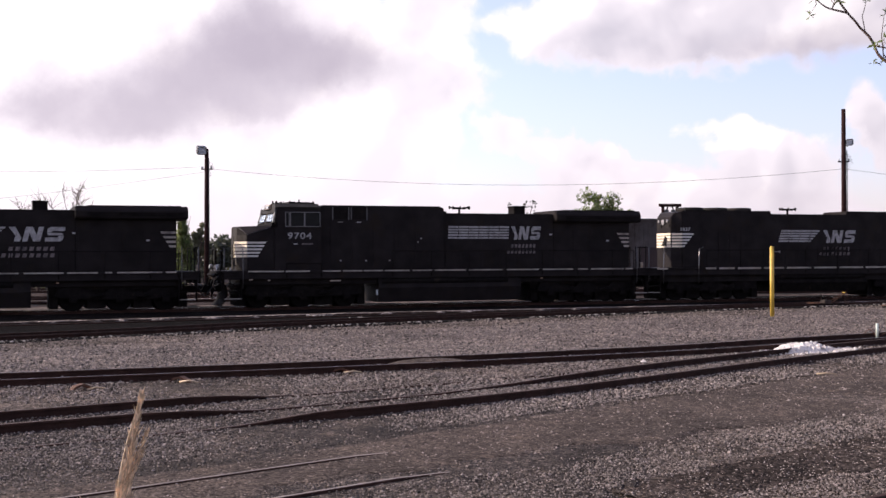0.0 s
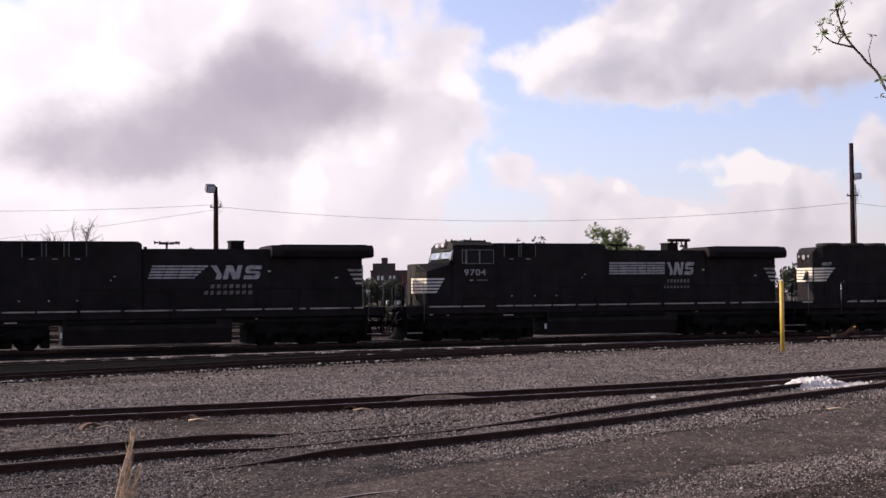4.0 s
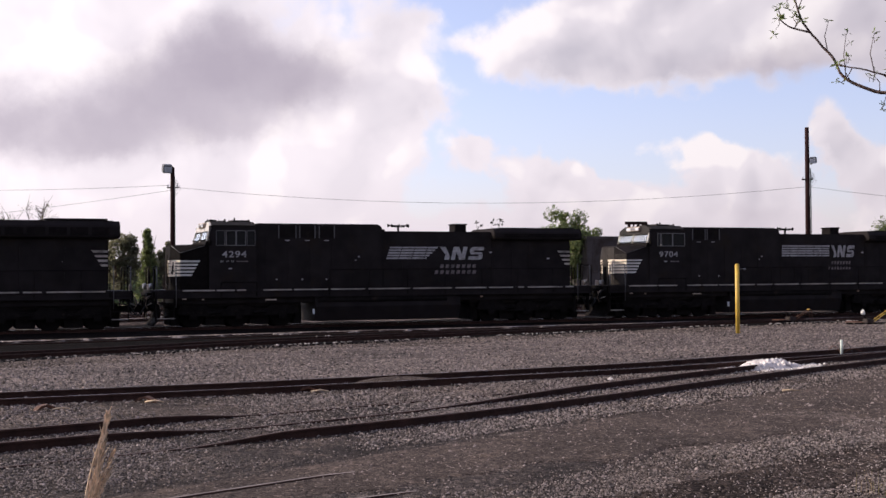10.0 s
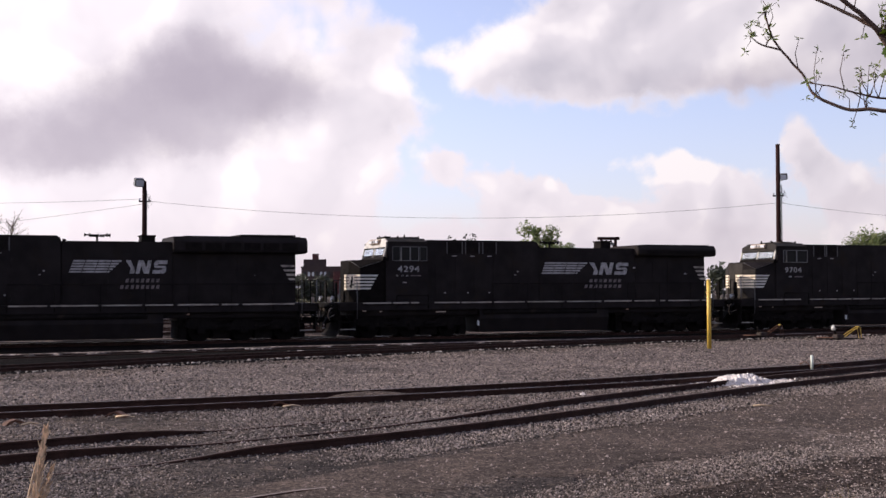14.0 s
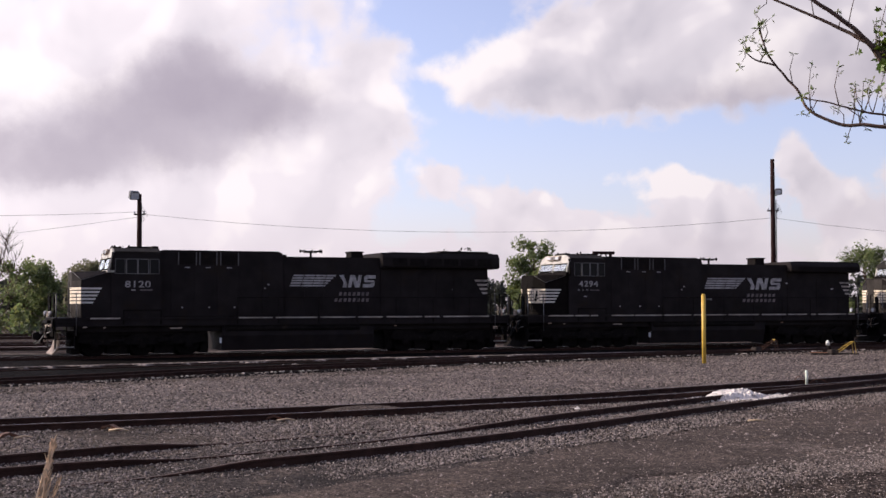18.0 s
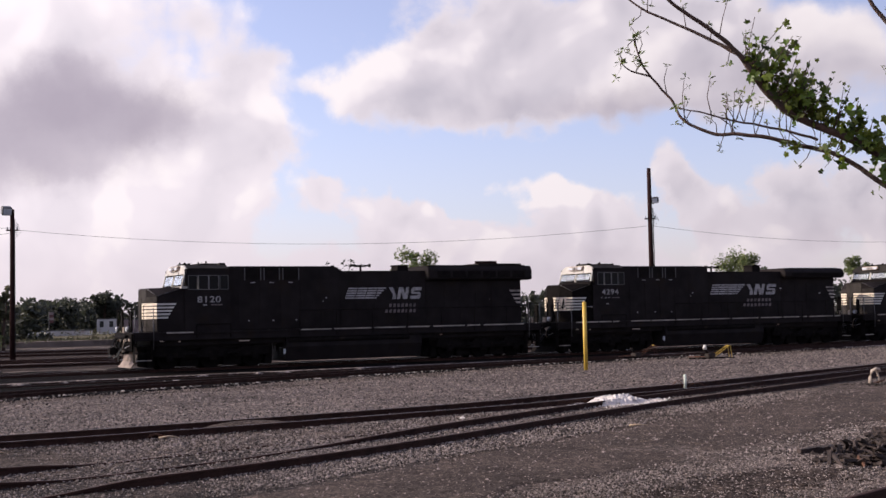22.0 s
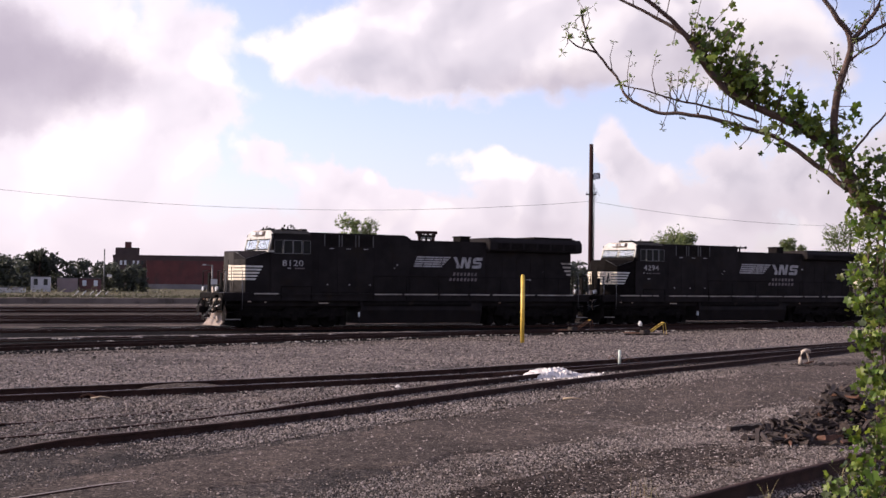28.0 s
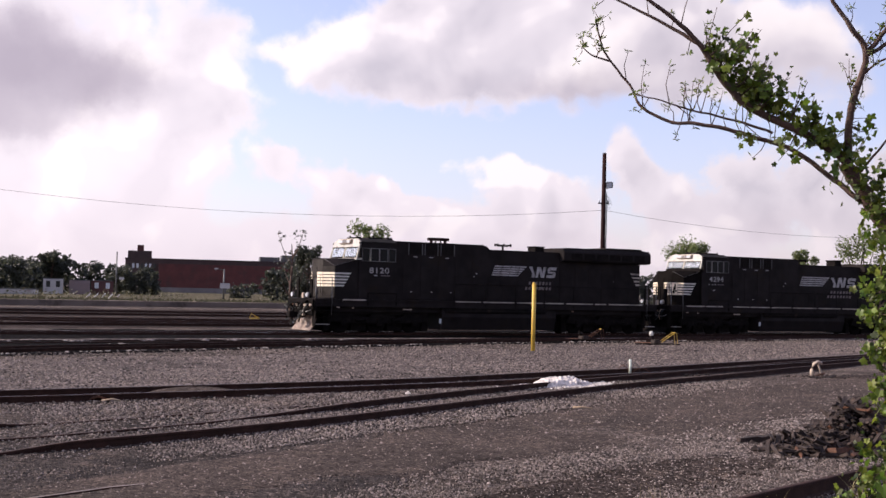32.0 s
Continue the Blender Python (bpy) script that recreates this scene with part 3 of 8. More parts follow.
def tube(bm, points, radius, sides=8, taper=None):
    """A round bar along points; radius may fall to taper at the end."""
    pts = [Vector(p) for p in points]
    rings = []
    for i, p in enumerate(pts):
        d = (pts[min(i + 1, len(pts) - 1)] - pts[max(i - 1, 0)]).normalized()
        ref = Vector((0, 0, 1)) if abs(d.z) < 0.9 else Vector((1, 0, 0))
        s = d.cross(ref).normalized()
        t = d.cross(s)
        r = radius if taper is None else radius + (taper - radius) * i / max(len(pts) - 1, 1)
        rings.append([bm.verts.new(p + (s * math.cos(k * math.tau / sides) + t * math.sin(k * math.tau / sides)) * r) for k in range(sides)])
    for a, b in zip(rings, rings[1:]):
        for k in range(sides):
            f = bm.faces.new((a[k], a[(k + 1) % sides], b[(k + 1) % sides], b[k]))
            f.smooth = True
    bm.faces.new(rings[0])
    bm.faces.new(rings[-1][::-1])
    bmesh.ops.recalc_face_normals(bm, faces=bm.faces[:])
    return bm


def B():
    return bmesh.new()


def smooth_line(points, per=6):
    """Catmull-Rom through the control points."""
    P = [Vector(p) for p in points]
    P = [P[0] * 2 - P[1]] + P + [P[-1] * 2 - P[-2]]
    out = []
    for i in range(1, len(P) - 2):
        for k in range(per):
            t = k / per
            a, b, c, d = P[i - 1], P[i], P[i + 1], P[i + 2]
            out.append(0.5 * ((2 * b) + (c - a) * t + (2 * a - 5 * b + 4 * c - d) * t * t + (3 * b - a - 3 * c + d) * t ** 3))
    out.append(P[-2])
    return out


def offset_line(pts, d):
    """The plan line moved sideways by d metres to its left."""
    out = []
    for i, p in enumerate(pts):
        t = pts[min(i + 1, len(pts) - 1)] - pts[max(i - 1, 0)]
        n = Vector((-t.y, t.x, 0)).normalized()
        out.append(p + n * d)
    return out


def mesh_from(name, verts, faces, material, parent=None):
    me = bpy.data.meshes.new(name)
    me.from_pydata(verts, [], faces)
    me.materials.append(material)
    me.update()
    ob = new(name, me)
    if parent is not None:
        ob.parent = parent
    return ob


def writing(text, height, width, material, name, parent, m, thick=0.02):
    """Raised characters of the built-in font, fitted to a width."""
    cu = bpy.data.curves.new(name, "FONT")
    cu.body, cu.size, cu.offset, cu.extrude = text, 1.0, thick, 0.004
    cu.align_x, cu.align_y = "CENTER", "CENTER"
    cu.space_character = 1.12
    tmp = bpy.data.objects.new(name, cu)
    scene.collection.objects.link(tmp)
    bpy.context.view_layer.update()
    me = bpy.data.meshes.new_from_object(tmp.evaluated_get(bpy.context.evaluated_depsgraph_get()))
    bpy.data.objects.remove(tmp)
    bpy.data.curves.remove(cu)
    xs = [v.co.x for v in me.vertices]
    ys = [v.co.y for v in me.vertices]
    cx, cy = (max(xs) + min(xs)) / 2, (max(ys) + min(ys)) / 2
    for v in me.vertices:
        v.co = Vector(((v.co.x - cx) * width / (max(xs) - min(xs)), (v.co.y - cy) * height / (max(ys) - min(ys)), v.co.z))
    me.materials.clear()
    me.materials.append(material)
    ob = new(name, me)
    ob.parent = parent
    ob.matrix_local = m
    return ob


# ---- plan ----
TH = 20.58                                   # bearing of the running track
AX = Vector((math.cos(radians(TH)), math.sin(radians(TH)), 0))
NX = Vector((-math.sin(radians(TH)), math.cos(radians(TH)), 0))
TRACK = Vector((0, 59.73, 0)) + NX * 1.55    # a point of the running track's middle
G = -0.15                                    # the ground; the railheads stand at 0


# ---- ground ----
def flat_strip(name, near, far, z, material, label, category, jag=0.0, seed=1, step=0.5):
    """A sheet between two plan lines, its near edge uneven."""
    rnd = random.Random(seed)

    def walk_line(pts):
        out = [pts[0]]
        for a, b in zip(pts, pts[1:]):
            n = max(1, int((b - a).length / step))
            out += [a.lerp(b, k / n) for k in range(1, n + 1)]
        return out
    near = walk_line(near)
    n = len(near)
    fl = walk_line(far)
    verts, faces = [], []
    for i, p in enumerate(near):
        q = fl[min(len(fl) - 1, round(i * (len(fl) - 1) / (n - 1)))]
        d = (q - p).normalized()
        p = p + d * rnd.uniform(-jag, jag)
        for k in range(5):
            r = p.lerp(q, k / 4)
            zz = z if 0 < k < 4 else z - 0.05
            if k == 0:
                p0 = p - d * 0.25
                verts.append((p0.x, p0.y, G - 0.02))
            verts.append((r.x, r.y, zz if k else z))
    for i in range(n - 1):
        for k in range(5):
            a = i * 6 + k
            faces.append((a, a + 6, a + 7, a + 1))
    ob = mesh_from(name, verts, faces, material)
    return tagged(ob, label, category, kind="structure")


def build_ground():
    # one sheet to the horizon, finer and slightly uneven near the tracks
    xs = [-3000, -800, -300, -120, -60, *range(-40, 61, 1), 80, 120, 300, 800, 3000]
    ys = [-3000, -600, -100, -20, -5, *range(0, 80, 1), 90, 105, 130, 180, 300, 800, 4000]
    verts = []
    for y in ys:
        for x in xs:
            inner = -39 < x < 60 and 0 < y < 79
            z = G + (0.03 * noise.noise((x * 0.4, y * 0.4, 0)) + 0.035 * noise.noise((x * 0.13, y * 0.13, 7)) if inner else 0)
            verts.append((x, y, z))
    w = len(xs)
    faces = [(j * w + i, j * w + i + 1, (j + 1) * w + i + 1, (j + 1) * w + i) for j in range(len(ys) - 1) for i in range(w - 1)]
    ob = mesh_from("ground", verts, faces, GRAVEL)
    for p in ob.data.polygons:
        p.use_smooth = True
    tagged(ob, "grey crushed-stone yard ground with cinders and pale specks", "ground", kind="structure")


def V2(*rows):
    return [Vector((x, y, 0)) for x, y in rows]


BED_EDGE = V2((-60, 5), (-30, 22), (-10.6, 37.4), (-4.6, 43.4), (3.2, 49.1), (14.5, 57.3), (37, 70), (70, 86))
BED_BACK = [TRACK + AX * s + NX * 8.4 for s in (-70, -40, -15, -5, 5, 20, 45, 80)]
A_FAR = smooth_line(V2((-40, 11), (-20, 20), (-8.4, 25.0), (-3.2, 27.2), (1.8, 29.7), (5.8, 32.0), (8.7, 34.2), (12.7, 37.0), (17.8, 41.3), (25.1, 47.3), (40, 60), (60, 77)), 5)
B_NEAR = smooth_line(V2((-16, 6.4), (-9, 12.6), (-5.5, 15.6), (-3.5, 17.2), (-2.6, 17.95), (-1.1, 19.0), (1.35, 21.15), (3.8, 23.7), (6.8, 27.0), (10.8, 31.1), (14.6, 34.6), (22.35, 42.0), (36, 54)), 5)
B1_FAR = smooth_line(V2((-20, 8), (-10, 15.9), (-5.35, 19.4), (-2.3, 21.9), (1.6, 25.0), (4.4, 27.5), (7.3, 30.0)), 5)


def build_beds():
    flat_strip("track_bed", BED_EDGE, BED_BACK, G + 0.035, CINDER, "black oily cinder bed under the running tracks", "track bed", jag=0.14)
    far = offset_line(BED_EDGE, -0.1)
    near = [p for p in offset_line(A_FAR, 0.35) if p.x > -39]
    flat_strip("ballast_strip", near, [BED_EDGE[0], *[p for p in far[1:]]], G + 0.022, PALE, "pale crushed-stone strip between the tracks", "gravel", jag=0.05)
    back = [TRACK + AX * s + NX * 8.5 for s in (-90, -40, 0, 40, 90)]
    bank = V2((-110, 88), (-70, 105.5), (-32, 121.5), (5.6, 137.5), (60, 160))
    flat_strip("yard_ballast", back, bank, G + 0.012, YARD, "dark stained ballast of the far yard", "gravel", jag=0.3, seed=9, step=2.0)
    for a, b, z, sd in ((17.0, 18.6, 0.05, 33),):
        lo, hi = [TRACK + AX * q + NX * a for q in (-70, -30, 0, 30, 80)], [TRACK + AX * q + NX * b for q in (-70, -30, 0, 30, 80)]
        flat_strip("ballast_strip", lo, hi, G + z, RIBBON, "ribbon of pale ballast between dark tracks", "gravel", jag=0.22, seed=sd, step=0.6)
    road_n = smooth_line(V2((-7.0, 8.6), (-2.6, 12.3), (0.8, 15.2), (4.6, 18.0), (9.0, 21.9), (14, 26.0), (23, 33)), 4)
    road_f = smooth_line(V2((-8.2, 10.0), (-3.6, 13.9), (-0.6, 17.4), (2.9, 21.2), (6.6, 25.2), (11.4, 30.2), (20, 38)), 4)
    # darker patch with an uneven edge in the right foreground
    dark_n = smooth_line(V2((2.2, 11.6), (4.2, 13.4), (6.6, 15.6), (8.6, 17.6)), 4)
    dark_f = smooth_line(V2((1.6, 13.0), (3.6, 15.2), (5.9, 17.2), (7.6, 18.6)), 4)
    flat_strip("dark_patch", dark_n, dark_f, G + 0.024, DARKPATCH, "patch of darker ground on the gravel", "gravel", jag=0.5, step=0.12)
    # a thin darker layer over the left of the yard; the gravel's bumps show through it
    cn = V2((-30, 2), (-12, 7.5), (-3, 8.5), (1.2, 11.2), (2.2, 14.0))
    cf = V2((-30, 12), (-14, 15), (-7, 21), (-1.5, 26.0), (3.4, 27.5))
    flat_strip("dark_layer", cn, cf, G + 0.013, LEFTGRAVEL, "darker thin layer over the left of the gravel", "gravel", jag=0.6, step=0.2, seed=6)
    # packed wheel path, low and broken at its edges
    flat_strip("dirt_road", road_n, road_f, G + 0.026, DIRT, "packed grey dirt wheel path beside the tracks", "road", jag=0.25)


def rail_mesh(line, z_top=0.0, height=0.17, sink=None):
    """The profile of a rail swept along a plan line: foot, web and head."""
    prof = [(-0.07, -height), (0.07, -height), (0.07, -height + 0.02), (0.012, -height + 0.04), (0.012, -0.045), (0.036, -0.035), (0.036, -0.006),
            (0.026, 0.0), (-0.026, 0.0), (-0.036, -0.006), (-0.036, -0.035), (-0.012, -0.045), (-0.012, -height + 0.04), (-0.07, -height + 0.02)]
    verts, faces, n = [], [], len(prof)
    for i, p in enumerate(line):
        t = line[min(i + 1, len(line) - 1)] - line[max(i - 1, 0)]
        s = Vector((-t.y, t.x, 0)).normalized()
        for a, b in prof:
            q = p + s * a
            verts.append((q.x, q.y, z_top + b - (sink(p.x) if sink else 0.0)))
    for i in range(len(line) - 1):
        for k in range(n):
            faces.append((i * n + k, i * n + (k + 1) % n, (i + 1) * n + (k + 1) % n, (i + 1) * n + k))
    return verts, faces


def add_rail(line, parent, z_top=0.0, height=0.17, worn=True, sink=None, top=None):
    v, f = rail_mesh(line, z_top, height, sink)
    ob = mesh_from("rail", v, f, RAILM, parent)
    if worn:
        ob.data.materials.append(top or RAILTOP)
        for p in ob.data.polygons:
            if p.index % 14 == 7:
                p.material_index = 1
    return ob


TIE = None


def add_ties(line, parent, spacing=0.55, half=1.82, z=-0.11, seed=3, lo=-1e9, hi=1e9):
    """Sleepers across a track's middle line; they share one mesh."""
    global TIE
    if TIE is None:
        b = box(B(), -0.11, 0.11, -half, half, -0.14, 0.0, 0.015)
        TIE = bpy.data.meshes.new("tie")
        b.to_mesh(TIE)
        b.free()
        TIE.materials.append(TIEM)
    rnd = random.Random(seed)
    acc = 0.0
    for a, b in zip(line, line[1:]):
        L = (b - a).length
        while acc < L:
            p = a.lerp(b, acc / L)
            acc += spacing * rnd.uniform(0.93, 1.07)
            if lo < p.x < hi:
                o = new("tie", TIE)
                o.parent = parent
                t = (b - a)
                o.matrix_world = pose(p.x, p.y, z + rnd.uniform(-0.015, 0.012), 0, 0, math.degrees(math.atan2(t.y, t.x)) + rnd.uniform(-2, 2))
        acc -= L


def ease(d, w):
    u = min(1.0, max(0.0, d / w))
    return u * u * (3 - 2 * u)


def track(label, far=None, near=None, gauge=1.47, ties=False, z=0.0, worn=True, lo=-1e9, hi=1e9, group="yard tracks", height=0.17, sinks=(None, None), top=None):
    """Two rails from the plan line of one of them."""
    ob = thing("railway_track", pose(0, 0, 0), label, "railway track", group, "structure")
    if far is None:
        far = offset_line(near, gauge)
    if near is None:
        near = offset_line(far, -gauge)
    mid = [a.lerp(b, 0.5) for a, b in zip(far, near)]
    add_rail(far, ob, z, height, worn, sinks[0], top)
    add_rail(near, ob, z, height, worn, sinks[1], top)
    if ties:
        add_ties(mid, ob, lo=lo, hi=hi, z=z - 0.13)
    return ob


def build_tracks():
    line = [TRACK + AX * s for s in range(-80, 91, 10)]
    track("running track with worn bright railheads in black cinders", far=[p + NX * 0.74 for p in line], near=[p - NX * 0.74 for p in line], top=SHINETOP)
    e = offset_line(smooth_line(BED_EDGE, 4), 0.95)
    track("yard track with creosoted ties along the gravel's edge", near=e, ties=True, lo=-32, hi=34, top=BEDTOP)
    d = smooth_line(V2((-40, 34.0), (-20, 43.8), (-7.0, 51.0), (-1.8, 53.6), (3.2, 55.8), (14, 60.6), (30, 67.2)), 4)
    track("dark yard track joining the running track", far=d, top=BEDTOP, z=-0.07, height=0.11)
    flat_strip("ballast_strip", offset_line(d, 0.15), offset_line(d, 0.6), G + 0.10, RIBBON, "ribbon of pale ballast between dark tracks", "gravel", jag=0.25, seed=35, step=0.5)
    track("rusty siding with tall dark rails set in gravel", far=A_FAR)
    # where gravel has crept over the rails they stand lower in it
    track("curved yard lead with rusty rails sunk in gravel", near=B_NEAR, top=DULLTOP, sinks=(lambda x: 0.104 * ease(3.6 - x, 4.0), lambda x: 0.117 * ease(-1.5 - x, 1.6)))
    b1_near = [p for p in offset_line(B1_FAR, -1.47) if p.x < -1.6]
    ob = thing("railway_track", pose(0, 0, 0), "diverging siding leaving a turnout, rails dark with rust", "railway track", "yard tracks", "structure")
    add_rail(B1_FAR, ob, top=DULLTOP, sink=lambda x: 0.118 * ease(x + 4.0, 1.5) - 0.05 * ease(x - 4.5, 2.0))
    add_rail(b1_near, ob, top=DULLTOP, sink=lambda x: 0.15 * ease(x + 4.3, 2.2))
    c = smooth_line(V2((-9, 7.6), (-3.72, 12.4), (-2.87, 13.2), (-0.62, 15.35), (0.8, 16.7)), 5)
    track("old track buried in gravel with only its railheads showing", far=c, top=LITTOP, z=G + 0.043, height=0.08, sinks=(lambda x: 0.06 * ease(x + 1.0, 1.0), lambda x: 0.06 * ease(x + 0.4, 0.9)))
    n = smooth_line(V2((1.5, 9.4), (5.78, 13.1), (8.15, 15.05), (14, 20), (22, 26.5)), 5)
    ob = thing("railway_track", pose(0, 0, 0), "single heavy rusty rail beside the heap of old timber", "railway track", "yard tracks", "structure")
    add_rail(n, ob, 0.05, height=0.2, worn=False)
    # near-black strip along the near side of the heavy rail
    flat_strip("track_bed", offset_line(n, -1.7), offset_line(n, -0.06), G + 0.03, CINDER, "near-black strip of ground beside the heavy rail", "track bed", jag=0.2, seed=14, step=0.3)
    # the yard beyond the running track
    for k, (a, b) in enumerate((((-40, 62), (2, 76.4)), ((-50, 70), (4, 86.6)), ((-60, 84), (5, 100)), ((-60, 93), (5, 110)), ((-60, 66), (4, 81)))):
        a, b = Vector((*a, 0)), Vector((*b, 0))
        far = [a.lerp(b, s) for s in (-0.3, 0, 0.5, 1, 1.6, 2.4)]
        track("distant yard track with dark rails", far=far)
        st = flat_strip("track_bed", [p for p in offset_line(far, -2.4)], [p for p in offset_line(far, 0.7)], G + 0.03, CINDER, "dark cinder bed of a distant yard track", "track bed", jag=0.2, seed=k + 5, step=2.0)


def pebble(bm_v, bm_f, p, r, rnd, flat=0.8):
    base = len(bm_v)
    a = rnd.uniform(0, math.tau)
    for dx, dy, dz in ((1, 0, 0), (0, 1, 0), (-1, 0, 0), (0, -1, 0), (0.15, 0.1, 1), (0, 0, -1)):
        x = (dx * math.cos(a) - dy * math.sin(a)) * r * rnd.uniform(0.7, 1.25)
        y = (dx * math.sin(a) + dy * math.cos(a)) * r * rnd.uniform(0.7, 1.25)
        bm_v.append((p[0] + x, p[1] + y, p[2] + dz * r * flat * rnd.uniform(0.6, 1.2)))
    for t in ((0, 1, 4), (1, 2, 4), (2, 3, 4), (3, 0, 4), (1, 0, 5), (2, 1, 5), (3, 2, 5), (0, 3, 5)):
        bm_f.append(tuple(base + k for k in t))


def build_stones():
    rnd = random.Random(11)
    v, f = [], []
    tries = 0
    while len(v) < 6 * 135000 and tries < 1200000:
        tries += 1
        y = 9.5 + 24 * rnd.random() ** 1.25
        x = rnd.uniform(-0.42 * y - 0.5, 0.62 * y + 0.5)
        d = noise.noise((x * 0.35, y * 0.35, 3)) + 0.5 * noise.noise((x * 1.3, y * 1.3, 5))
        # fewer on the wheel path
        s = (y - 20.35 - 0.93 * (x - 5.1)) / 1.37
        path = abs(s + 0.5 * noise.noise((x * 0.5, y * 0.5, 12))) < 1.6 + 0.05 * x
        in_dark = 11.5 < y < 17.5 and abs((y - 12.3) - 0.93 * (x - 1.9)) < 0.9 + 0.5 * noise.noise((x, y, 9)) and x > 1.6
        if rnd.random() > (0.10 if in_dark else 0.07 if path else 0.52 + 0.9 * d + max(-0.30, 0.32 * math.exp(-((x - 3.8) / 3.0) ** 2) - 0.05 - 0.03 * max(0, -x))):
            continue
        pebble(v, f, (x, y, G + 0.024), (0.008 + 0.020 * rnd.random() ** 1.5 * (1.7 if rnd.random() < 0.08 else 1)) * max(0.62, min(1.1, y / 21)), rnd)
    # a few pale stones
    pv, pf = [], []
    while len(pv) < 6 * 5200:
        y = 9.5 + 15 * rnd.random() ** 1.3
        x = rnd.uniform(-0.3 * y, 0.62 * y + 0.5)
        if rnd.random() < 0.3 + 0.05 * x and abs((y - 20.35) - 0.93 * (x - 5.1)) > 2.2:
            pebble(pv, pf, (x, y, G + 0.028), rnd.uniform(0.006, 0.019) * max(0.6, min(1.1, y / 20)), rnd)
    tagged(mesh_from("pale_stones", pv, pf, PALESTONE), "small pale stones scattered among the gravel", "gravel", kind="stuff")
    # coarse ballast stones on the strip behind the siding
    n0 = len(v)
    while len(v) < n0 + 6 * 16000:
        x = rnd.uniform(-14, 40)
        y0 = 29.2 + 0.62 * x + 0.006 * x * x
        y1 = 47.5 + 0.68 * x
        y = y0 + 1.2 + (y1 - y0 - 1.6) * rnd.random() ** 1.4
        if abs(x / y) < 0.75 and not (12.5 < x < 13.2 and 49.5 < y < 50.3):
            pebble(v, f, (x, y, G + 0.03), rnd.uniform(0.018, 0.05), rnd)
    # pale stones kicked up along the edge of the cinder bed
    ev, ef = [], []
    line = smooth_line(BED_EDGE, 8)
    for a, b in zip(line, line[1:]):
        if not -22 < a.x < 40:
            continue
        for _ in range(int((b - a).length * 9)):
            p = a.lerp(b, rnd.random())
            if noise.noise((p.x * 0.9, p.y * 0.9, 4)) > -0.1:
                pebble(ev, ef, (p.x + rnd.gauss(0.0, 0.05), p.y + 0.10 + rnd.gauss(0, 0.13), G + 0.05), rnd.uniform(0.02, 0.07), rnd, 0.55)
    for a, n in ((Vector((-5.25, 51.4, 0)), 10), (Vector((-3.1, 49.4, 0)), 6), (Vector((5.2, 54.6, 0)), 4)):
        for _ in range(n):
            pebble(ev, ef, (a.x + rnd.gauss(0, 0.28), a.y + rnd.gauss(0, 0.2), G + 0.07), rnd.uniform(0.04, 0.085), rnd, 0.5)
    cv, cf = [], []
    for cx, cy, w, n in ((18.4, 35.6, 0.75, 90), (19.6, 36.3, 0.6, 50), (13.9, 36.0, 0.5, 60), (20.2, 52.0, 0.4, 22), (0.3, 29.6, 0.3, 16)):
        for _ in range(n):
            pebble(cv, cf, (cx + rnd.gauss(0, w), cy + rnd.gauss(0, w * 0.35), G + 0.04), rnd.uniform(0.02, 0.075), rnd, 0.6)
    tagged(mesh_from("dirt_clods", cv, cf, WOODM), "dark brown clods and bark litter beside the rails", "litter", kind="stuff")
    tagged(mesh_from("edge_stones", ev, ef, PALESTONE), "pale stones along the edge of the black cinder bed", "gravel", kind="stuff")
    ob = mesh_from("loose_stones", v, f, STONE)
    tagged(ob, "loose crushed stones scattered on the yard ground", "gravel", kind="stuff")


def mound():
    v, f = [], []
    n, m = 30, 14
    for j in range(m + 1):
        for i in range(n + 1):
            a, b = i / n * 2 - 1, j / m * 2 - 1
            r = a * a + b * b
            v.append((a * 1.25, b * 0.75, 0.19 * max(0, 1 - r) ** 0.8 + 0.03 * noise.noise((a * 4, b * 3, 1)) - 0.03))
    for j in range(m):
        for i in range(n):
            k = j * (n + 1) + i
            f.append((k, k + 1, k + n + 2, k + n + 1))
    ob = mesh_from("gravel_mound", v, f, DIRT)
    for p in ob.data.polygons:
        p.use_smooth = True
    ob.matrix_world = pose(-0.25, 28.0, G, 0, 0, 24)
    tagged(ob, "low mound of brown gravel heaped over the rails", "gravel")


build_ground()
mound()
build_beds()
build_tracks()
build_stones()


# ---- locomotives: x runs from the front (low) to the rear, the near side is y < 0 ----
WHEELS = []


def wheelset(parent, x):
    bm = B()
    tube(bm, [(0, -0.95, 0), (0, 0.95, 0)], 0.09, 10)
    ob = part("wheelset", bm, WHEELM, parent, "steel axle with two wheels")
    ob.matrix_local = pose(x, 0, 0.53)
    for s in (-1, 1):
        w = B()
        tube(w, [(0, s * 0.66, 0), (0, s * 0.70, 0)], 0.565, 28)
        tube(w, [(0, s * 0.69, 0), (0, s * 0.80, 0)], 0.53, 28)
        tube(w, [(0, s * 0.80, 0), (0, s * 0.88, 0)], 0.14, 12)
        for k in range(6):
            a = k * math.tau / 6
            box(w, 0.22 * math.cos(a) - 0.04, 0.22 * math.cos(a) + 0.04, s * 0.81 - 0.012, s * 0.81 + 0.012, 0.22 * math.sin(a) - 0.04, 0.22 * math.sin(a) + 0.04)
        part("wheel", w, WHEELM, ob)
    WHEELS.append((ob, x))
    return ob


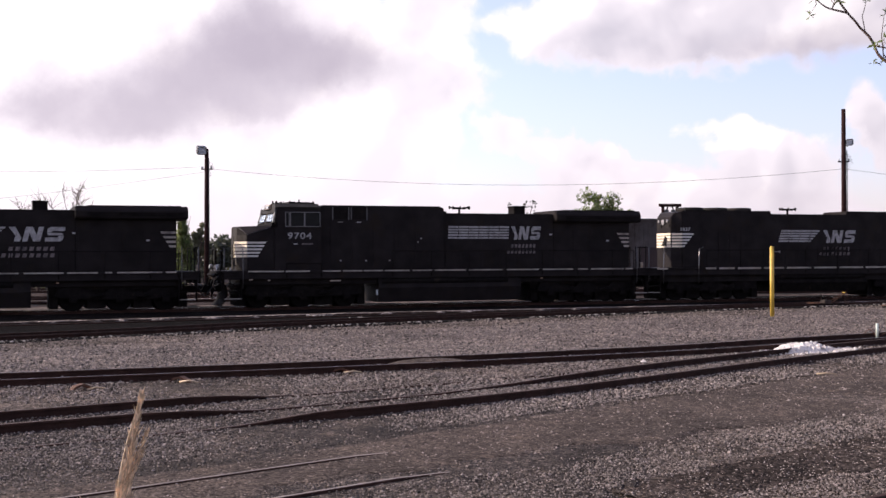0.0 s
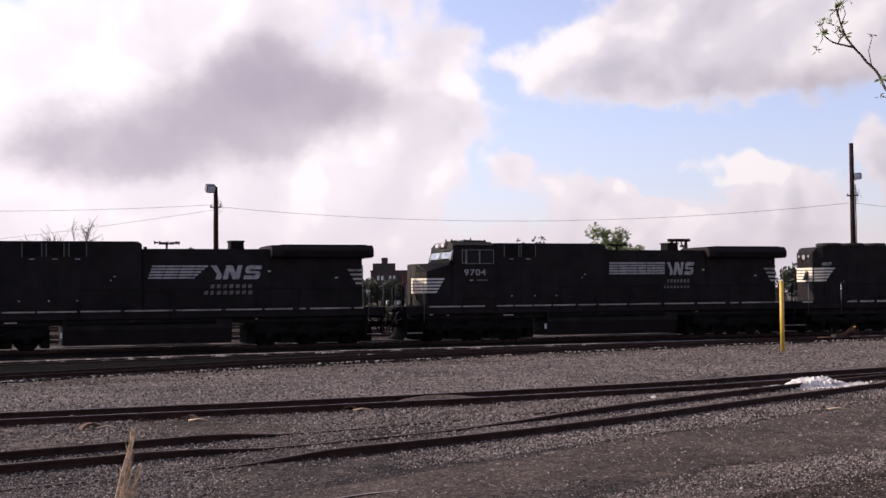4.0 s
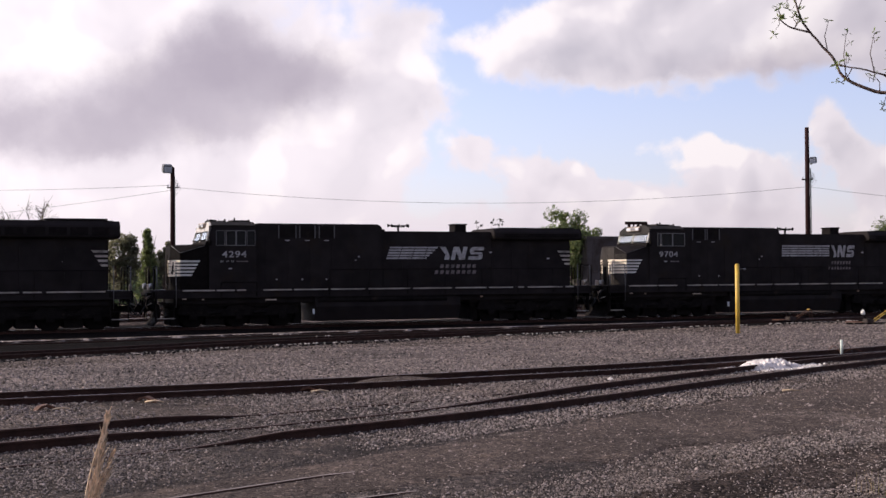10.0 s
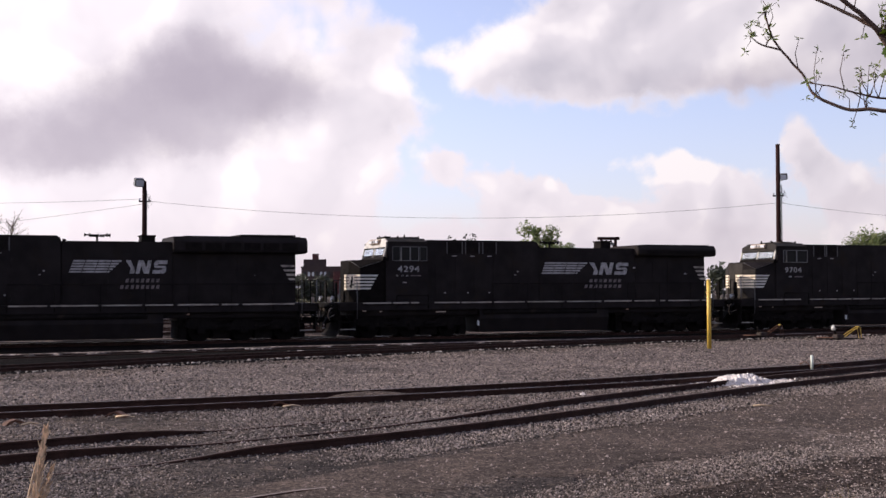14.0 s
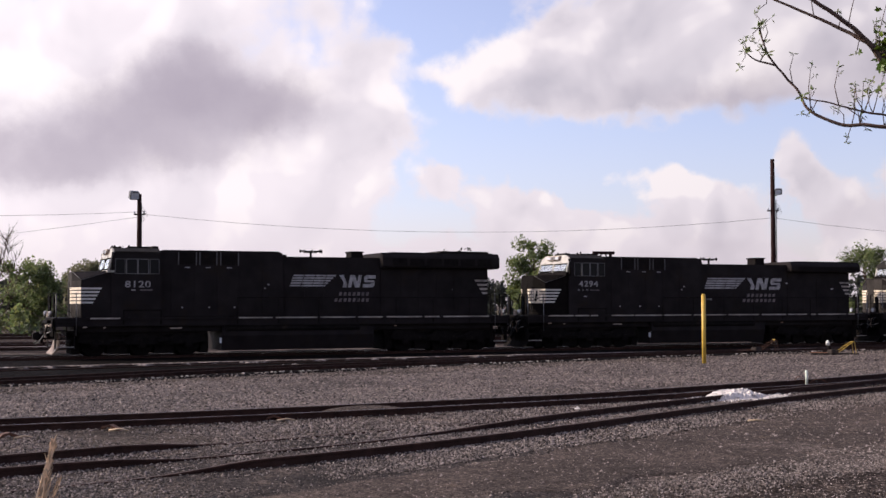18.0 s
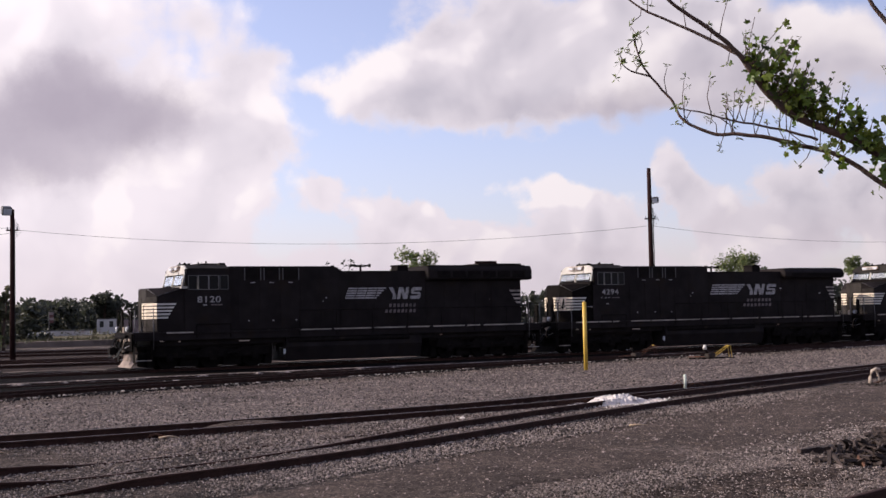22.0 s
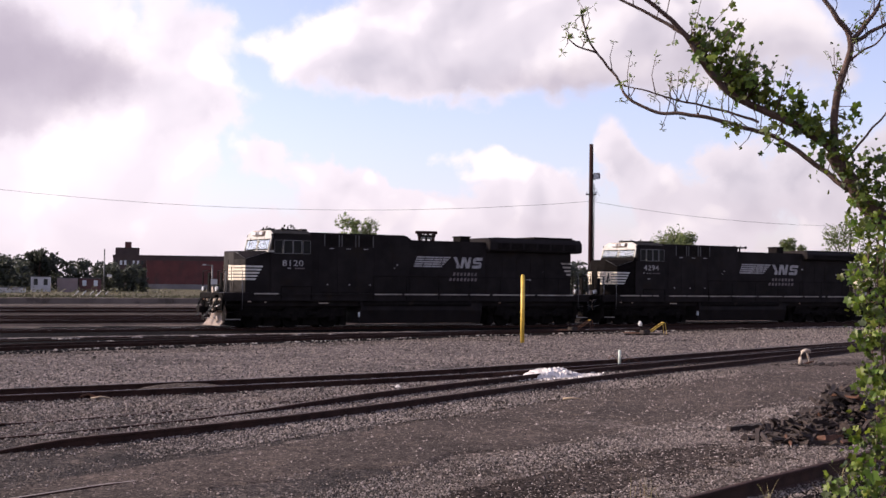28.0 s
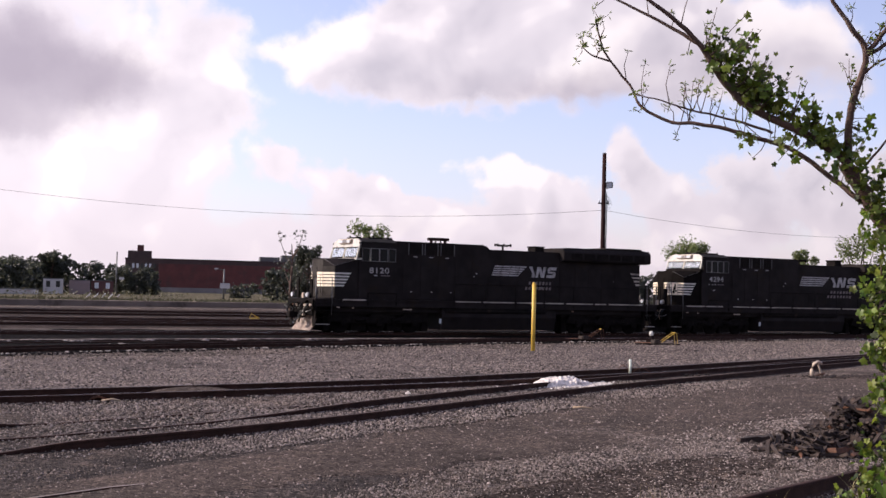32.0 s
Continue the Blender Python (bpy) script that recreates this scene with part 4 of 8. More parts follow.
def truck(parent, xs):
    """A three-axle truck: side frames with journal boxes, springs, brake rigging."""
    c = xs[1]
    for a, b in ((xs[0] - 0.95, xs[0] - 0.58), (xs[0] + 0.58, c - 0.58), (c + 0.58, xs[2] - 0.58), (xs[2] + 0.58, xs[2] + 0.95)):
        part("traction_motor", box(B(), a, b, -0.85, 0.85, 0.10, 0.95, 0.03), GRIME, parent, "black traction motor housing")
    part("bolster", box(B(), xs[0] - 0.9, xs[2] + 0.9, -0.62, 0.62, 0.55, 1.05, 0.02), GRIME, parent)
    for s in (-1, 1):
        bm = B()
        y0, y1 = s * 0.96, s * 1.14
        y0, y1 = min(y0, y1), max(y0, y1)
        prism(bm, [(xs[0] - 0.75, 0.62), (xs[0] - 0.6, 1.02), (xs[0] + 0.55, 1.06), (xs[0] + 0.8, 0.80), (c - 0.6, 0.80), (c - 0.45, 0.98), (c + 0.45, 0.98), (c + 0.6, 0.80),
                   (xs[2] - 0.8, 0.80), (xs[2] - 0.55, 0.98), (xs[2] + 0.6, 0.95), (xs[2] + 0.75, 0.62), (xs[2] + 0.45, 0.55), (xs[2] - 0.7, 0.48), (c + 0.7, 0.48), (c - 0.7, 0.48),
                   (xs[0] + 0.7, 0.48), (xs[0] - 0.45, 0.55)], y0, y1, 0.02)
        sf = part("truck_frame", bm, GRIME, parent, "cast black truck side frame")
        for x in xs:
            b = B()
            box(b, x - 0.17, x + 0.17, s * 1.15 - 0.06, s * 1.15 + 0.06, 0.36, 0.70, 0.02)
            tube(b, [(x, s * 1.2, 0.53), (x, s * 1.25, 0.53)], 0.11, 12)
            part("journal_box", b, GRIME, sf)
        for x in (xs[0] + 1.0, xs[1] + 1.0):
            b = B()
            for k in range(5):
                tube(b, [(x, s * 1.1, 0.56 + k * 0.055), (x, s * 1.1, 0.585 + k * 0.055)], 0.10, 10)
            part("spring", b, GRIME, sf)
            b = B()
            tube(b, [(x - 0.32, s * 1.2, 0.62), (x + 0.25, s * 1.2, 0.70)], 0.07, 10)
            part("brake_cylinder", b, GRIME, sf)


def stripes(parent, x0, xt, xb, zt, zb, y, n=5, name="nose_stripe", mat=None, lean=0.0):
    """Thin painted bars one above the other; their far ends follow a slant from xt (top) to xb (bottom)."""
    pitch = (zt - zb) / n
    for k in range(n):
        z1 = zt - k * pitch
        z0 = z1 - pitch * 0.52
        f1, f0 = k / n, (k + 0.52) / n
        e1, e0 = xt + (xb - xt) * f1, xt + (xb - xt) * f0
        s1, s0 = x0 - lean * f1, x0 - lean * f0
        bm = prism(B(), [(s0, z0), (e0, z0), (e1, z1), (s1, z1)], y - 0.006, y)
        part(name, bm, mat or WHITEP, parent, "white painted stripe")


def emblem(parent, x0, zt, zb, y, wide, xn, wn, lean=0.22, taper=1.0):
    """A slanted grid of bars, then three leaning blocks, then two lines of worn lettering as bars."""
    pitch = (zt - zb) / 5
    h = zt - zb
    cols = 4 if taper else 6
    for k in range(5):
        z1 = zt - k * pitch
        z0 = z1 - pitch * 0.66
        for c in range(cols):
            w = wide / cols
            a, b = x0 + c * w, x0 + (c + 1) * w - 0.035
            sh = lambda z: (z - zb) / h * lean
            cut = 0.0 if c < cols - 1 else -(k + 1) * w / 6.5 * taper
            bm = prism(B(), [(a + sh(z0), z0), (b + sh(z0) + cut, z0), (b + sh(z1) + cut, z1), (a + sh(z1), z1)], y - 0.006, y)
            part("emblem_bar", bm, GREYP, parent)
    u = wn / 10
    # leaning strokes, plain shapes
    for d, pts in ((0, [(0.3, 1), (1.5, 1), (2.5, 0.25), (2.2, 0), (1.2, 0), (1.5, 0.4)]), (0, [(2.6, 0), (3.5, 0), (4.2, 1), (3.3, 1)]), (0.004, [(3.5, 1), (4.5, 1), (5.5, 0), (4.5, 0)]), (0, [(4.8, 0), (5.7, 0), (6.4, 1), (5.5, 1)]),
                   (0, [(6.5, 0), (9.1, 0), (9.6, 0.12), (9.8, 0.40), (8.9, 0.40), (8.7, 0.28), (6.6, 0.27)]), (0, [(7.1, 0.42), (9.8, 0.42), (9.5, 0.58), (6.9, 0.60)]), (0, [(6.9, 0.62), (7.7, 0.62), (7.9, 0.72), (10.0, 0.72), (10.1, 1), (7.6, 1), (7.0, 0.86)])):
        bm = prism(B(), [(xn + p * u, zb + q * h) for p, q in pts], y - 0.006 - d, y - d)
        part("emblem_block", bm, GREYP, parent)
    for k, (z, n, off) in enumerate(((zb - 0.39, 7, 0.02), (zb - 0.67, 8, -0.10))):
        w = wn / 8.4
        for i in range(n):
            a = xn + off * wn + i * w
            pts = [(0.02, 0), (0.72, 0), (0.90, 1), (0.20, 1)]
            bm = prism(B(), [(a + p * w * 0.86, z + q * 0.17) for p, q in pts], y - 0.018, y - 0.010)
            part("lettering_bar", bm, LETTERP, parent)


def sill_stripes(parent, spans, y, z0=1.612, z1=1.676):
    for a, b in spans:
        part("sill_stripe", box(B(), a, b, y - 0.008, y, z0, z1), STRIPEP, parent, "dusty white sill stripe")


def rail_bars(parent, xs, y, z0=1.68, z1=2.62, mat=None):
    """Handrail posts and their top bar."""
    for x in xs:
        part("handrail_post", tube(B(), [(x, y, z0 - 0.3), (x, y, z1)], 0.022, 6), mat or GRIME, parent)
    part("handrail", tube(B(), [(xs[0], y, z1), (xs[-1], y, z1)], 0.02, 6), mat or GRIME, parent)


def coupler(parent, x, s):
    bm = B()
    box(bm, min(x, x - s * 0.75), max(x, x - s * 0.75), -0.12, 0.12, 0.75, 1.0, 0.02)
    prism(bm, [(x - s * 0.12, 0.70), (x + s * 0.14, 0.74), (x + s * 0.16, 1.02), (x - s * 0.12, 1.08)], -0.2, 0.17, 0.02)
    part("coupler", bm, GRIME, parent, "rusty knuckle coupler")
    for y in (-0.75, -0.55, 0.5, 0.7):
        b = B()
        tube(b, [(x - s * 0.5, y, 1.25), (x - s * 0.25, y, 0.95), (x - s * 0.05, y * 0.8, 0.62), (x + s * 0.05, y * 0.7, 0.58)], 0.025, 6)
        part("air_hose", b, CABLEM, parent)


def steps(parent, x0, x1, y):
    """A step well at the corner: four treads between side plates."""
    s = -1 if y < 0 else 1
    for k in range(4):
        z = 0.42 + k * 0.33
        box_y = sorted((y, y - s * 0.32))
        part("step", box(B(), x0 + 0.03, x1 - 0.03, box_y[0], box_y[1], z, z + 0.035), STEEL if k < 1 else GRIME, parent)
    for x in (x0, x1):
        by = sorted((y, y - s * 0.34))
        part("step_plate", box(B(), x - 0.012, x + 0.012, by[0], by[1], 0.35, 1.62), GRIME, parent)


def window(parent, x0, x1, z0, z1, y, frame_mat, name="cab_window", bar=0.03):
    """A framed side pane: four bars and the glass."""
    w = B()
    for a in ((x0, x0 + bar, z0, z1), (x1 - bar, x1, z0, z1), (x0, x1, z0, z0 + bar), (x0, x1, z1 - bar, z1)):
        box(w, a[0], a[1], y - 0.03, y + 0.02, a[2], a[3])
    fr = part(name, w, frame_mat, parent, "window frame of bare metal")
    g = part("pane", box(B(), x0 + bar, x1 - bar, y - 0.006, y + 0.002, z0 + bar, z1 - bar), GLASS, fr)
    g.visible_shadow = False
    return fr


def horn(parent, x, y, z):
    b = B()
    box(b, x - 0.04, x + 0.04, y - 0.04, y + 0.04, z, z + 0.26)
    box(b, x - 0.32, x + 0.32, y - 0.03, y + 0.03, z + 0.22, z + 0.27)
    for k, (dx, L) in enumerate(((-0.28, -0.28), (0.0, -0.34), (0.28, 0.30), (0.1, 0.34), (-0.15, 0.22))):
        tube(b, [(x + dx, y + 0.1 * (k % 3 - 1), z + 0.30), (x + dx + L * 0.7, y + 0.1 * (k % 3 - 1), z + 0.30)], 0.03, 8)
        tube(b, [(x + dx + L * 0.7, y + 0.1 * (k % 3 - 1), z + 0.30), (x + dx + L, y + 0.1 * (k % 3 - 1), z + 0.30)], 0.035, 10, 0.09)
    part("horn", b, GRIME, parent, "five-chime air horn")


def ge_locomotive(num, label, tall_end, stack, rad0, rad_top, low_top, emb, spans, cabwin, vents, hood_half=1.05, extra_text="", rear_mark=True):
    """A wide-cab road locomotive; x = 0 at the number under the cab windows."""
    ob = thing("locomotive", pose(0, 0, 0), label, "locomotive", "moving train")
    HY = -hood_half
    # underframe
    bm = B()
    box(bm, -3.45, 17.9, -1.5, 1.5, 1.30, 1.58, 0.02)
    box(bm, -2.6, 17.2, -1.2, 1.2, 1.05, 1.30, 0.02)
    box(bm, -2.9, 3.2, -0.9, 0.9, 0.92, 1.06)
    box(bm, 11.6, 17.3, -0.9, 0.9, 0.92, 1.06)
    part("underframe", bm, BLACK, ob, "black steel underframe")
    part("walkway", box(B(), -3.5, 17.95, -1.55, 1.55, 1.58, 1.68, 0.012), BLACK, ob, "narrow walkway with a dusty edge")
    sill_stripes(ob, spans, -1.55)
    for x in (-3.52, 17.95):
        part("end_plate", box(B(), x - 0.03, x + 0.03, -1.45, 1.45, 1.15, 1.66, 0.01), IRON, ob)
    # nose: slopes down and narrows to the front
    plan = [(-2.66, -0.64, 3.66), (-2.36, -1.34, 3.30), (-1.08, -1.42, 3.70), (-1.08, 1.42, 3.70), (-2.36, 1.34, 3.30), (-2.66, 0.64, 3.66)]
    bm = B()
    lo = [bm.verts.new((x, y, 1.68)) for x, y, z in plan]
    hi = [bm.verts.new((x, y, z)) for x, y, z in plan]
    bm.faces.new(lo[::-1])
    for q in ((0, 1, 2), (0, 2, 3, 5), (3, 4, 5)):
        bm.faces.new([hi[k] for k in q])
    for k in range(6):
        bm.faces.new((lo[k], lo[(k + 1) % 6], hi[(k + 1) % 6], hi[k]))
    bmesh.ops.recalc_face_normals(bm, faces=bm.faces[:])
    bmesh.ops.bevel(bm, geom=bm.edges[:], offset=0.03, segments=2, affect="EDGES")
    # front tone carries dust and painted sunlight, except 4294, which stays black
    nose_tone = IRON if num == 4294 else DUSTLITP
    part("nose", bm, IRON if num == 4294 else BLACK, ob, "black wide nose with white stripes")
    part("nose_edge", tube(B(), [(-2.64, -0.65, 3.645), (-2.36, -1.335, 3.295), (-1.2, -1.405, 3.655)], 0.012, 5), DULLFRAME, ob, "worn nose edge")

    def band(x0, y0, x1, y1, x2, z0, z1, mat, proud=0.010):
        """A thin painted band on an upright nose facet; its upper end reaches a little farther (x2)."""
        d = Vector((x1 - x0, y1 - y0, 0)).normalized()
        n = Vector((d.y, -d.x, 0)) * (proud if y1 + y0 < 0 else -proud)
        e = Vector((x1, y1, 0)) + d * (x2 - x1)
        m = B()
        q = [m.verts.new(c) for c in (Vector((x0, y0, z0)) + n, Vector((x1, y1, z0)) + n, Vector((e.x, e.y, z1)) + n, Vector((x0, y0, z1)) + n)]
        r = [m.verts.new(v.co - n * 2.5) for v in q]
        m.faces.new(q)
        m.faces.new(r[::-1])
        for k in range(4):
            m.faces.new((q[k], r[k], r[(k + 1) % 4], q[(k + 1) % 4]))
        bmesh.ops.recalc_face_normals(m, faces=m.faces[:])
        painted = mat in (WHITEP, SUNSTRIPEP)
        part("nose_stripe" if painted else "nose_corner", m, mat, ob, "white painted stripe" if painted else "black nose corner, greyed by colour where dusty and sunlit")

    # stripes run along the sides, over the corner facets and across the front
    for k in range(5):
        z1 = 2.97 - k * 0.150
        z0 = z1 - 0.082
        e = -1.55 - 0.085 * k
        for s in (-1, 1):
            band(-2.355, s * 1.34, e, s * (1.34 + (e + 2.36) * 0.0625), e + 0.06, z0, z1, WHITEP)
            # facets and front take the cream copy, painted as if sunlit
            h = 0.5 if num == 4294 else 0.0
            band(-2.655 + 0.29 * h, s * (0.65 + 0.678 * h), -2.365, s * 1.328, -2.365, z0 - 0.012, z1 + 0.012, SUNSTRIPEP)
        part("front_stripe", box(B(), -2.675, -2.65, -0.62, 0.62, z0 - 0.018, z1 + 0.018), SUNSTRIPEP, ob, "white painted stripe with sunlight put into its cream tone")
    for s in (-1, 1):
        for z0, z1 in ((1.74, 2.26), (3.02, 3.26)):
            band(-2.655, s * 0.65, -2.365, s * 1.328, -2.365, z0, z1, nose_tone)
    if num == 4294:
        # white corner panels with a dark emblem of plain shapes
        for s in (-1, 1):
            band(-2.655, s * 0.65, -2.516, s * 0.975, -2.516, 2.27, 2.99, SUNSTRIPEP)
            for a, c, z0, z1 in ((0.14, 0.26, 2.36, 2.74), (0.22, 0.34, 2.60, 2.90), (0.05, 0.15, 2.40, 2.50), (0.30, 0.42, 2.46, 2.56)):
                band(-2.655 + 0.29 * a, s * (0.65 + 0.678 * a), -2.655 + 0.29 * c, s * (0.65 + 0.678 * c), -2.655 + 0.29 * c, z0, z1, IRON, 0.016)
    for z0, z1 in ((1.74, 2.26), (3.02, 3.60)):
        part("nose_front", box(B(), -2.668, -2.65, -0.61, 0.61, z0, z1), nose_tone, ob, "black nose front, greyed by colour where dusty and sunlit")
    # nose door, grab irons, headlights low on the platform
    part("nose_door", box(B(), -2.69, -2.65, 0.03, 0.58, 1.75, 3.25, 0.01), nose_tone, ob)
    for y in (-0.56, -0.12, 0.56):
        part("grab_iron", tube(B(), [(-2.68, y, 1.9), (-2.75, y, 1.95), (-2.75, y, 2.9), (-2.68, y, 2.95)], 0.015, 6), GRIME, ob)
    for y in (-0.9, 0.9):
        b = B()
        tube(b, [(-3.50, y, 1.85), (-3.62, y, 1.85)], 0.12, 12)
        part("ditch_light", b, STEEL, ob, "round ditch light")
    # cab shell with openings left for the windows
    x0, x1, z0, z1 = cabwin
    for s in (-1, 1):
        b = B()
        y0, y1 = sorted((s * 1.5, s * 1.44))
        for a in ((-1.12, 1.0, 1.68, z0), (-1.12, 1.0, z1, 4.50), (-1.12, x0, z0, z1), (x1, 1.0, z0, z1)):
            if a[1] - a[0] > 0.01:
                box(b, a[0], a[1], y0, y1, a[2], a[3])
        part("cab_side", b, BLACK, ob, "black cab side wall")
    part("cab_back", box(B(), 0.95, 1.0, -1.44, 1.44, 1.68, 4.5), BLACK, ob)
    part("cab_floor", box(B(), -1.1, 0.95, -1.44, 1.44, 1.9, 2.0), CABIN, ob)
    # front above the nose: pillars, two windscreens, number box with headlight
    for y0, y1 in ((-1.5, -1.42), (-0.05, 0.05), (1.42, 1.5)):
        part("windscreen_pillar", prism(B(), [(-1.30, 3.66), (-1.22, 3.66), (-1.02, 4.45), (-1.10, 4.45)], y0, y1), BROWP, ob, "white windscreen pillar")
    sill = 3.72 if num == 8120 else 3.83
    part("windscreen_sill", prism(B(), [(-1.32, 3.62), (-1.0, 3.62), (-1.0, sill), (-1.285 + (sill - 3.72) * 0.25, sill)], -1.505, 1.505), BROWP if num == 8120 else IRON, ob, "ledge under the windscreens")
    for y0, y1 in ((-1.42, -0.05), (0.05, 1.42)):
        g = part("windscreen", prism(B(), [(-1.262, 3.74), (-1.255, 3.74), (-1.085, 4.42), (-1.092, 4.42)], y0, y1), SCREEN, ob, "sloping windscreen pane")
        g.visible_shadow = False
        part("gasket", tube(B(), [(-1.272, y0 + 0.03, sill + 0.05), (-1.272, y1 - 0.03, sill + 0.05), (-1.148, y1 - 0.03, 4.24), (-1.148, y0 + 0.03, 4.24), (-1.272, y0 + 0.03, sill + 0.05)], 0.024, 6), IRON, g)
    # sloping white panel over the windscreens, number box and headlights set in it
    b = B()
    rim = ((-1.49, 4.27), (1.49, 4.27), (1.49, 4.50), (1.08, 4.685), (-1.08, 4.685), (-1.49, 4.50))
    fore = [b.verts.new((-1.155 + (z - 4.27) * 0.27, y, z)) for y, z in rim]
    rear = [b.verts.new((v.co.x + 0.07, v.co.y, v.co.z)) for v in fore]
    b.faces.new(fore)
    b.faces.new(rear[::-1])
    for k in range(6):
        b.faces.new((fore[k], rear[k], rear[(k + 1) % 6], fore[(k + 1) % 6]))
    bmesh.ops.recalc_face_normals(b, faces=b.faces[:])
    part("front_panel", b, ROOFM if num == 9704 else BROWP, ob, "dusty panel above the windscreens" if num == 9704 else "white panel above the windscreens")
    nb = part("number_box", prism(B(), [(-1.12, 4.43), (-1.22, 4.45), (-1.18, 4.66), (-1.02, 4.66)], -0.62, 0.62, 0.012), PLOWP, ob, "cream number box over the windscreen")
    for y in (-0.42, 0.42):
        part("number_pane", box(B(), -1.235, -1.21, y - 0.17, y + 0.17, 4.48, 4.61), PALEPANE, nb)
    for y in (-0.12, 0.12):
        part("headlight", tube(B(), [(-1.19, y, 4.55), (-1.25, y, 4.55)], 0.085, 12), STEEL, nb)
    for y in (-0.85, 0.85):
        part("wiper", tube(B(), [(-1.24, y, 3.98), (-1.17, y + 0.1, 4.36)], 0.012, 5), GRIME, ob)
    part("mirror", box(B(), -1.16, -1.10, -1.66, -1.52, 3.75, 4.05, 0.01), GRIME, ob, "small side mirror")
    # roof: cambered sheet with an overhanging front, box and aerials
    b = B()
    prism(b, [(-1.5, 4.40), (-1.5, 4.52), (-1.1, 4.70), (1.1, 4.70), (1.5, 4.52), (1.5, 4.40)], -1.02, 0.98)
    for v in b.verts:
        v.co = Vector((v.co.y, v.co.x, v.co.z))
    bmesh.ops.recalc_face_normals(b, faces=b.faces[:])
    bmesh.ops.bevel(b, geom=b.edges[:], offset=0.03, segments=2, affect="EDGES")
    roof = part("cab_roof", b, ROOFM, ob, "dusty cab roof")
    rnd = random.Random(num)
    for k in range(4):
        x = -0.7 + k * 0.5 + rnd.uniform(-0.1, 0.1)
        h = rnd.uniform(0.05, 0.10)
        part("roof_box", box(B(), x - 0.14, x + 0.14, -0.7 + rnd.uniform(-0.3, 0.3), 0.3, 4.69, 4.71 + h, 0.015), ROOFM, roof)
    for x in (-0.45, 0.05, 0.62):
        part("aerial", tube(B(), [(x, -0.3, 4.70), (x, -0.3, 4.84)], 0.012, 5), GRIME, roof)
    for x, y, r, h in ((-0.90, -0.8, 0.07, 0.12), (-0.86, 0.1, 0.05, 0.16), (-0.62, -0.5, 0.09, 0.10), (-0.30, -0.9, 0.06, 0.13), (0.30, -0.2, 0.05, 0.22), (0.86, -0.6, 0.08, 0.12)):
        part("roof_fitting", tube(B(), [(x, y, 4.66), (x, y, 4.70 + h * 0.7), (x, y, 4.70 + h)], r, 8, r * 0.5), GRIME, roof, "small dark roof fitting")
    part("air_conditioner", box(B(), 0.1, 0.8, -0.5, 0.5, 4.69, 4.80, 0.03), ROOFM, roof)
    # side windows
    wn = (x1 - x0)
    cells = ((0.0, 0.23), (0.25, 0.51), (0.51, 0.76), (0.78, 1.0)) if wn > 1.7 else ((0.0, 0.12), (0.14, 0.55), (0.55, 1.0))
    for s in (-1, 1):
        for k, (a, c) in enumerate(cells):
            window(ob, x0 + a * wn, x0 + c * wn, z0, z1, s * 1.50, DULLFRAME if k in (0, len(cells) - 1) and wn > 1.7 else FRAMEM)
    # added dark panels block the light through most of the far windows
    for a, c in ((-0.04, 0.66), (0.75, 1.04)):
        part("window_block", box(B(), x0 + a * wn, x0 + c * wn, 1.38, 1.42, z0 - 0.05, z1 + 0.05), CABIN, ob, "added dark panel blocking light through the far window")
    # small pale plates, valves and handles on the flank
    for x, z, w in ((1.95, 2.08, 0.07), (3.15, 2.08, 0.07), (4.30, 2.08, 0.07), (5.85, 3.10, 0.08), (5.70, 2.94, 0.06)):
        part("data_plate", box(B(), x, x + w, -1.252, -1.22, z, z + w * 0.8), GREYP, ob, "small pale plate")
    # small pale bars imitate highlights on the underframe and running gear
    for x, z, w in ((1.4, 1.18, 0.5), (-2.3, 1.25, 0.16), (-1.45, 1.22, 0.09), (11.9, 1.2, 0.12)):
        part("gear_glint", box(B(), x, x + w, -1.53, -1.49, z, z + 0.05), PLOWP, ob, "small pale bar painted as a glint")
    part("cab_seat", box(B(), 0.1, 0.55, -1.1, -0.6, 2.0, 3.75, 0.05), CABIN, ob, "dark cab seat")
    part("control_stand", box(B(), -0.75, -0.35, -1.0, 0.2, 2.0, 3.45, 0.04), CABIN, ob, "dark control stand")
    # number
    writing(str(num), 0.29, 1.10, GREYP, "road_number", ob, pose(0, -1.503, 3.12 if num == 8120 else 3.24, 90, 0, 0), 0.014)
    if extra_text:
        for word, x, w in (("DC", -0.55, 0.15), ("to", -0.31, 0.12), ("AC", -0.08, 0.15)):
            for ch, dx in zip(word, (-w / 4, w / 4)):
                writing(ch, 0.085 if word != "to" else 0.07, w / 2 - 0.015, GREYP, "letter", ob, pose(x + dx, -1.503, 2.93, 90, 0, 0), 0.02)
    part("lettering_bar", box(B(), 0.10, 0.62, -1.507, -1.5, 2.84 if not extra_text else 2.90, 2.90 if not extra_text else 2.95), LETTERP, ob)
    part("lettering_bar", box(B(), -0.28, -0.10, -1.507, -1.5, 2.58 if extra_text else 2.84, 2.63 if extra_text else 2.90), GREYP, ob)
    # tall hood behind the cab
    b = prism(B(), [(1.0, 1.68), (1.0, 4.60), (tall_end - 0.08, 4.60), (tall_end, 4.55), (tall_end, 1.68)], -1.22, 1.22, 0.05)
    part("auxiliary_hood", b, BLACK, ob, "black hood with air grilles behind the cab")
    b = box(B(), 1.2, tall_end - 0.1, -0.95, 0.95, 4.59, 4.65, 0.02)
    part("hood_roof", b, ROOFM, ob)
